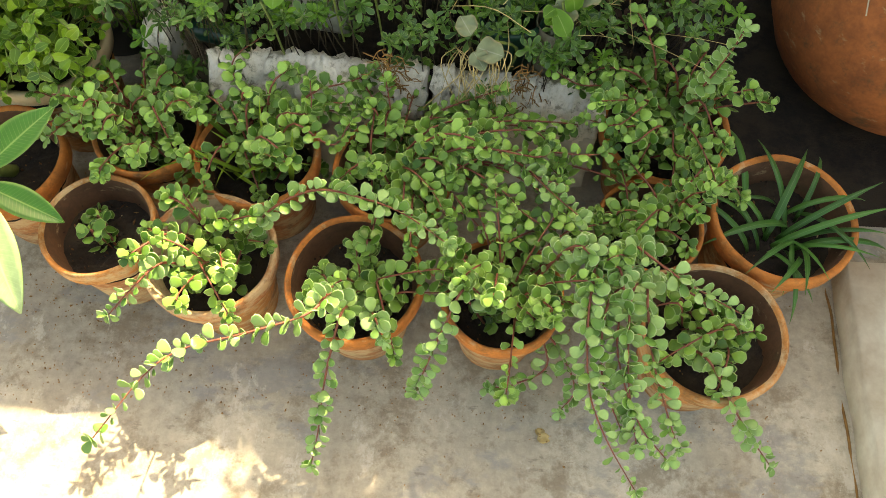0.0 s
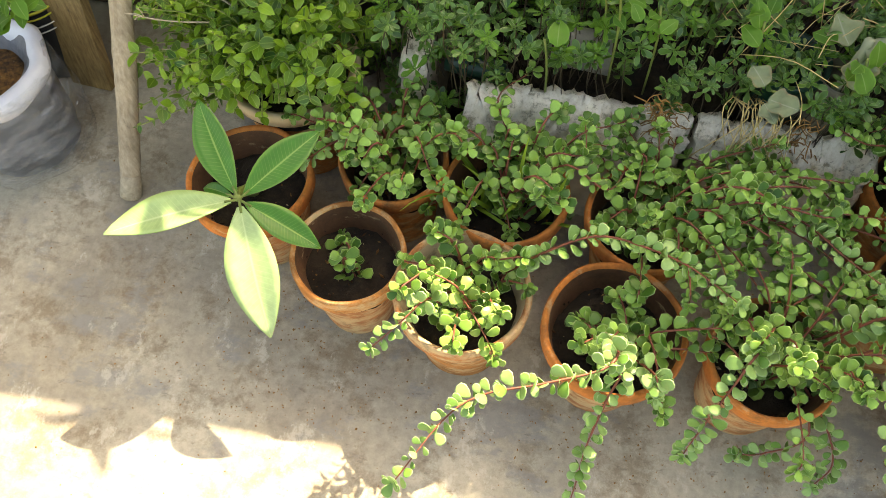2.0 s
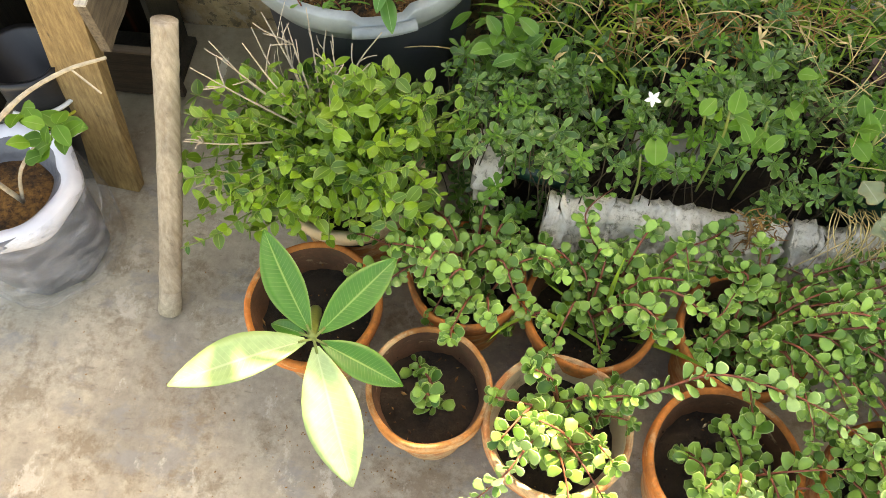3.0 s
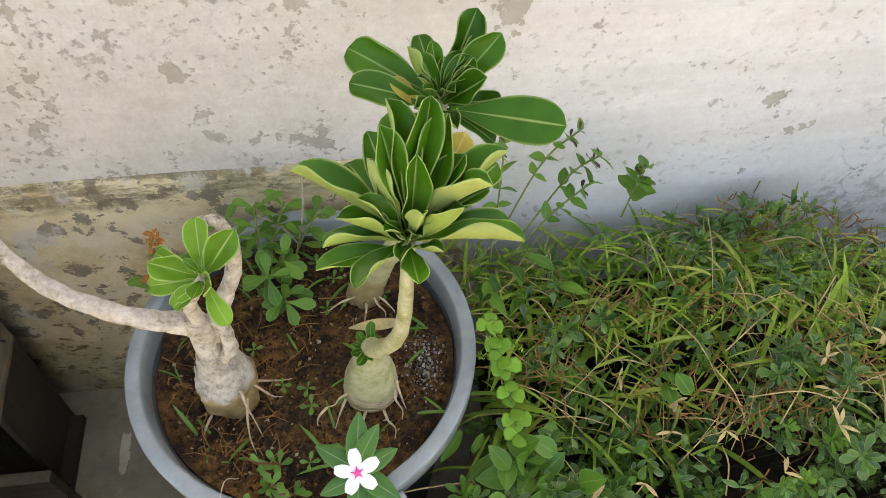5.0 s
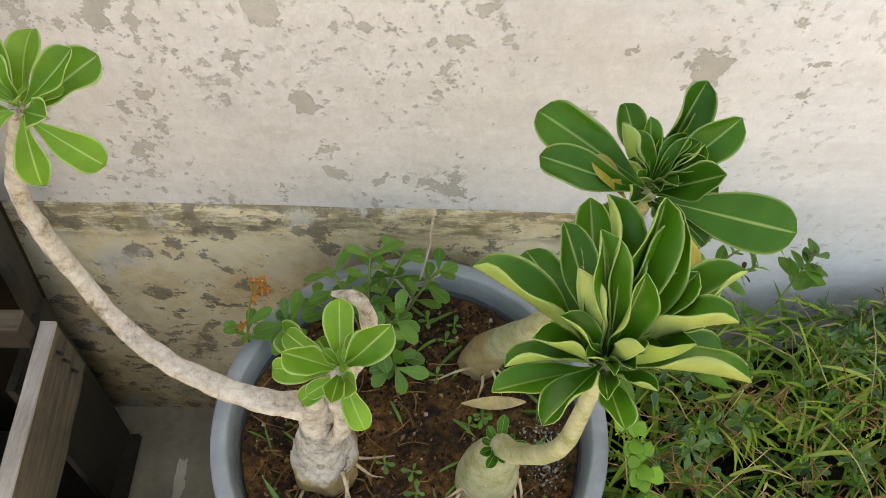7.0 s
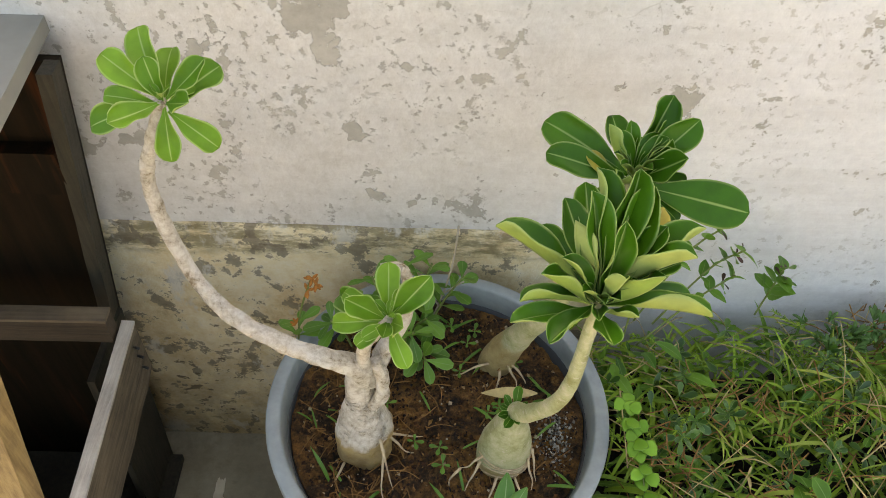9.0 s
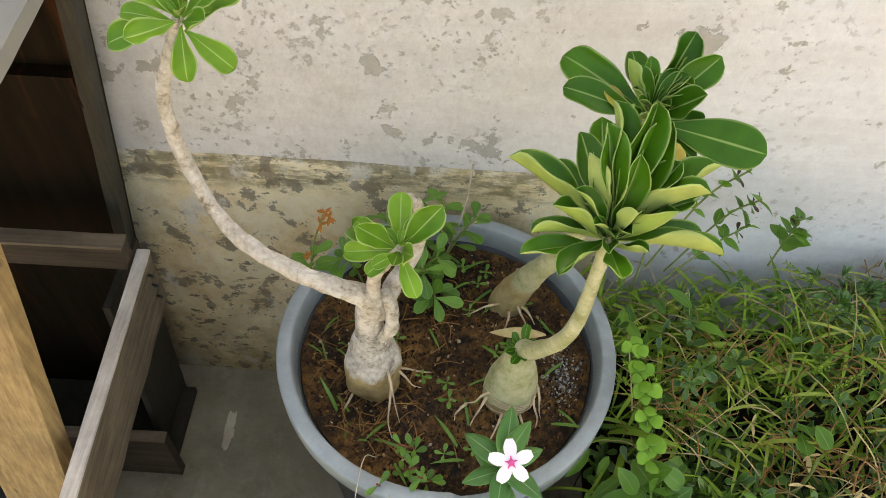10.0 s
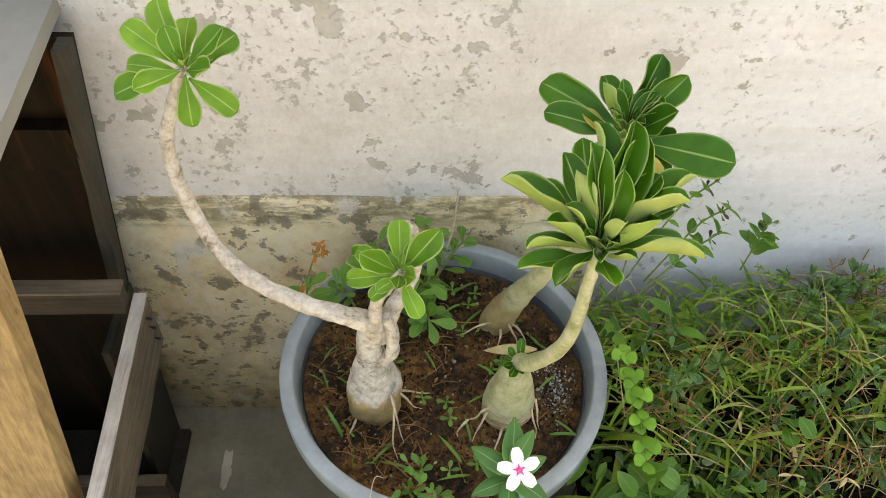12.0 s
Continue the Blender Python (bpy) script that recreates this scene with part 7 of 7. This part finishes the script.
part("lower_rail", plank((-0.62, 0.040, 0.070), (-0.246, 0.040, 0.070), (0, 0.008, 0), (0, 0, 0.062), 0.002, 0.001, 14), M_RAIL, rack, "", False)
part("lower_rail_edge", plank((-0.62, 0.040, 0.1345), (-0.246, 0.040, 0.1345), (0, 0.0085, 0), (0, 0, 0.0022), 0.001, 0.0006, 14), M_RAILEDGE, rack, "bleached sawn edge", False)
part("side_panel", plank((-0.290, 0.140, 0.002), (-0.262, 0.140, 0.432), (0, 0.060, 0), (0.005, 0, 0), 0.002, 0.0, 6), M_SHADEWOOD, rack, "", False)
# bottom and end boards are added to stand for the dark bay interior
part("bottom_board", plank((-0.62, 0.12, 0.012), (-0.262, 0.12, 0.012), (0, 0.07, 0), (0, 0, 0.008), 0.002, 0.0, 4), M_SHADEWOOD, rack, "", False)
part("rail_edge", plank((-0.60, 0.117, 0.5228), (-0.224, 0.117, 0.5258), (0, 0.0112, 0), (0, 0, 0.0022), 0.001, 0.0008, 16), M_RAILEDGE, rack, "bleached sawn edge", False)
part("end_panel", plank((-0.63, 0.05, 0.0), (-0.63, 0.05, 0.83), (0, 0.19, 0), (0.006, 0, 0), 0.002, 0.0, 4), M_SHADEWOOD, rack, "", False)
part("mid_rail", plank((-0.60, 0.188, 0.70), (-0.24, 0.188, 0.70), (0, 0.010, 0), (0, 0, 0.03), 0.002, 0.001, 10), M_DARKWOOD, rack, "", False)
nails = bmesh.new()
for z in (0.45, 0.47, 0.425):
    tube(nails, [Vector((-0.206, 0.11, z)), Vector((-0.196, 0.105, z + 0.004))], 0.002, 6)
part("nail", nails, M_BLACKBAG, rack)
slab_top = part("table_slab", plank((-0.545, 0.236, 0.846), (-0.515, -0.16, 0.846), (0.312, 0.03, 0), (0, 0, 0.009), 0.003, 0.0008, 14), M_SLATE, None, "", False)
tagged(slab_top, "pale grey cement sheet lying on the wooden rack", "table top")
ropes = bmesh.new()
for k in range(22):
    p = Vector((-0.31 + R(-.012, .012), -0.07 + R(-.012, .012), 0.62))
    q = p + Vector((R(-.012, .016), R(-.012, .012), -R(0.07, 0.11)))
    tube(ropes, curve_points([p, p.lerp(q, 0.5) + rand_dir() * 0.006, q], 6), 0.003, 6, 0.4, 140)
rope_ob = part("frayed_rope", ropes, M_ROPE)
tagged(rope_ob, "frayed grey rope end hanging beside the rack", "rope")

# leaning plank and stick
lean_bm = plank((-0.320, -0.190, 0.002), (-0.332 + 0.105 * 0.834, -0.190 + 0.15 * 0.834, 0.834), (0.046, -0.006, 0), (0.002, 0.011, 0), 0.003, 0.001, 14)
lean_ob = part("leaning_plank", lean_bm, M_PLANK, None, "", False)
tagged(lean_ob, "pale rough plank leaning in front of the rack", "plank")
foot, head = Vector((-0.145, -0.450, 0.004)), Vector((-0.0634, -0.2054, 0.492))
stick_pts = [foot.lerp(head, i / 90) + Vector((0.003 * math.sin(i * 0.05), 0, 0)) for i in range(91)]
stick_bm = bmesh.new()
tube(stick_bm, stick_pts, [0.0190 + 0.0014 * math.exp(-((i - 14) / 1.6) ** 2) + 0.0016 * math.exp(-((i - 50) / 1.6) ** 2) + 0.0014 * math.exp(-((i - 79) / 1.6) ** 2) for i in range(91)], 40, 0.07, 14)
axis_way = (head - foot).normalized()
for v in stick_bm.verts:
    s = (v.co - foot).dot(axis_way)
    c = foot + axis_way * s
    out = v.co - c
    ang = math.atan2(out.dot(Vector((1, 0, 0))), -out.y)
    lane = 0.10 + 0.22 * noise.noise((s * 5, 1.3, 0))
    for centre_ang, deep, wide in ((lane, 0.30, 0.09), (lane - 0.55 + 0.3 * noise.noise((s * 6, 7.1, 0)), 0.14, 0.08), (lane + 0.75, 0.10, 0.08)):
        cut = max(0, 1 - abs(ang - centre_ang) / wide) * max(0, min(1, 0.35 + 1.6 * noise.noise((s * 9, centre_ang, 2.2))))
        v.co -= out * deep * cut
    v.co += out * 0.03 * noise.noise((ang * 9, s * 4, 5.0))
stick = part("wooden_stick", stick_bm, M_STICK)
stub = bmesh.new()
tube(stub, [stick_pts[0] + Vector((0, 0, 0.0005)), stick_pts[4], stick_pts[9]], [0.0198, 0.0202, 0.0196], 18, 0.06, 60)
part("lower_end", stub, M_TWIG, stick, "tan stripped lower end")
tagged(stick, "bleached cracked wooden stick leaning on the floor", "stick")

# ---- plastic-wrapped pot and bag at the left ----
bx0, by0 = -0.395, -0.345
sack = thing("plastic_wrapped_pot", (bx0, by0, 0), "pot wrapped in crumpled clear and white plastic", "pot")
part("sack", lathe([(0.09, 0), (0.105, 0.02), (0.115, 0.12), (0.112, 0.19), (0.122, 0.215), (0.118, 0.228), (0.10, 0.222), (0.078, 0.20), (0.07, 0.15)], (bx0, by0, 0), 60, 0.12, seed=2), M_BAGGREY, sack, "cloudy plastic sack")
part("rolled_rim", lathe([(0.116, 0.19), (0.126, 0.205), (0.127, 0.222), (0.115, 0.232), (0.098, 0.226), (0.086, 0.20), (0.084, 0.16)], (bx0, by0, 0), 60, 0.10, seed=3, close=False), M_BAGWHITE, sack, "rolled white plastic rim")
part("film", lathe([(0.122, 0.001), (0.135, 0.03), (0.142, 0.10), (0.136, 0.17), (0.124, 0.222), (0.118, 0.226)], (bx0, by0, 0), 72, 0.16, seed=8, close=False), M_FILM, sack, "crumpled clear plastic film")
part("soil", lathe([(0.085, 0.17), (0.085, 0.185), (0.004, 0.19)], (bx0, by0, 0), 24, 0.08), M_TUBSOIL, sack)
bag = thing("seedling_bag", (-0.40, -0.13, 0), "black plastic bag with worn yellow and white print", "plant bag")
part("bag", lathe([(0.05, 0), (0.062, 0.01), (0.07, 0.15), (0.064, 0.27), (0.072, 0.30), (0.06, 0.295), (0.052, 0.2)], (-0.40, -0.13, 0), 40, 0.12, seed=4), M_BLACKBAG, bag)
for z, m, h in ((0.20, M_YELLOW, 0.006), (0.185, M_YELLOW, 0.004), (0.225, M_WHITEPRINT, 0.009), (0.165, M_WHITEPRINT, 0.003), (0.15, M_WHITEPRINT, 0.003)):
    pb = bmesh.new()
    tube(pb, [Vector((-0.40 + 0.0735 * math.cos(a), -0.13 + 0.0735 * math.sin(a), z)) for a in np.linspace(-1.9, -0.3, 12)], h * 0.5, 5)
    part("print_bar", pb, m, bag)
bagp = thing("bag_plant", (-0.36, -0.30, 0.19), "leafy shoot with a long bare forked twig", "plant")
bl = Cloud()
for cx, cy, cz in ((-0.215, -0.345, 0.42), (-0.235, -0.36, 0.40), (-0.25, -0.38, 0.37), (-0.22, -0.34, 0.39), (-0.26, -0.33, 0.41)):
    for _ in range(4):
        bl.add(rng.choice(BL), leaf_pose((cx + R(-.015, .015), cy + R(-.015, .015), cz), rand_dir(0.1), (0, -0.3, 1), R(0.03, 0.042)))
bl.place("foliage", M_WEED2, bagp, kind="stuff")
tb2 = bmesh.new()
tube(tb2, curve_points([(-0.36, -0.36, 0.2), (-0.31, -0.41, 0.40), (-0.22, -0.385, 0.50), (-0.15, -0.35, 0.535), (-0.089, -0.33, 0.549)], 18), [0.0045 - 0.00012 * i for i in range(19)], 7, 0.3, 90)
tube(tb2, curve_points([(-0.135, -0.345, 0.539), (-0.115, -0.355, 0.53), (-0.095, -0.365, 0.52)], 5), 0.0015, 6)
tube(tb2, curve_points([(-0.36, -0.36, 0.2), (-0.30, -0.37, 0.32), (-0.23, -0.35, 0.40)], 8), 0.003, 6)
part("twig", tb2, M_TWIG, bagp, "bare forked tan twig")

# dark sheet for soil and shade round the urn; dirt along the kerb
dirt_shade = part("spilled_soil", grid_sheet(1.36, 1.95, -0.42, 0.24, 40, 40, lambda x, y: 0.001 + max(0, 0.010 * (1 - ((x - 1.68) / 0.32) ** 4 - ((y + 0.06) / 0.34) ** 4 + 0.5 * noise.noise((x * 9, y * 9, 2))))), M_SOIL)
tagged(dirt_shade, "damp dark soil spread over the floor corner", "soil", kind="stuff")
kd = part("kerb_dirt", prism([(-0.002, 0.0003), (0.0, 0.002), (0.003, 0.0003)], 0, 2.4, 160, 0.005), M_LITTER)
kd.matrix_basis = Matrix.Translation((1.625, -0.55, 0)) @ Matrix.Rotation(radians(-90.7), 4, "Z")
tagged(kd, "line of brown dirt along the kerb", "dirt", kind="stuff")

# old paint spilled on the floor by the tub
blot = bmesh.new()
ring = []
for k in range(40):
    a = k * math.pi / 20
    q = 1 + 0.7 * noise.noise((math.cos(a) * 1.3, math.sin(a) * 1.3, 5.5)) + 0.25 * noise.noise((math.cos(a) * 5, math.sin(a) * 5, 1.5))
    ring.append(blot.verts.new((-0.186 + 0.011 * q * math.cos(a), 0.118 + 0.030 * q * math.sin(a), 0.0006)))
blot.faces.new(ring)
lift = bmesh.ops.extrude_face_region(blot, geom=blot.faces[:])
for v in lift["geom"]:
    if isinstance(v, bmesh.types.BMVert):
        v.co.z = 0.0022
blot_ob = part("paint_splash", blot, M_KERB, None, "", False)
tagged(blot_ob, "dried splash of white paint on the cement floor", "paint splash", kind="stuff")

# ---- litter on the floor ----
lit = Cloud()
for _ in range(1000):
    x, y = R(-0.35, 1.6), R(-1.05, -0.35)
    if rng.random() < 0.5:
        x, y = R(0.0, 1.5), -0.80 + rng.gauss(0, 0.04)
    elif rng.random() < 0.4:
        x, y = 0.24 + rng.gauss(0, 0.10), -0.66 + rng.gauss(0, 0.06)
    s = R(0.0012, 0.0042)
    lit.add(lump_shape, Matrix.Translation((x, y, s * 0.3)) @ Euler((R(0, 6), R(0, 6), R(0, 6))).to_matrix().to_4x4() @ Matrix.Diagonal((s * R(0.8, 2), s, s * 0.7, 1)))
lit_ob = lit.place("floor_crumbs", M_LITTER)
tagged(lit_ob, "soil crumbs and plant bits scattered on the floor", "litter", kind="stuff")
dl = thing("dry_leaf", (1.10, -0.86, 0), "curled dry brown leaf on the cement floor", "leaf")
DLM = shape_mesh("leaf", blade(1.0, 0.7, ovate, 6, 4, 1.2, 0.5, 0.3, 0.02, 1.0, 0.4))
lone_leaf("leaf", DLM, [M_STRAW, M_LITTER], leaf_pose((1.095, -0.865, 0.004), (1, 0.2, 0.25), (0, 0, 1), 0.028), dl)
lone_leaf("leaf", DLM, [M_STRAW, M_LITTER], leaf_pose((1.105, -0.86, 0.004), (-0.6, 0.7, 0.25), (0, 0, 1), 0.022), dl)
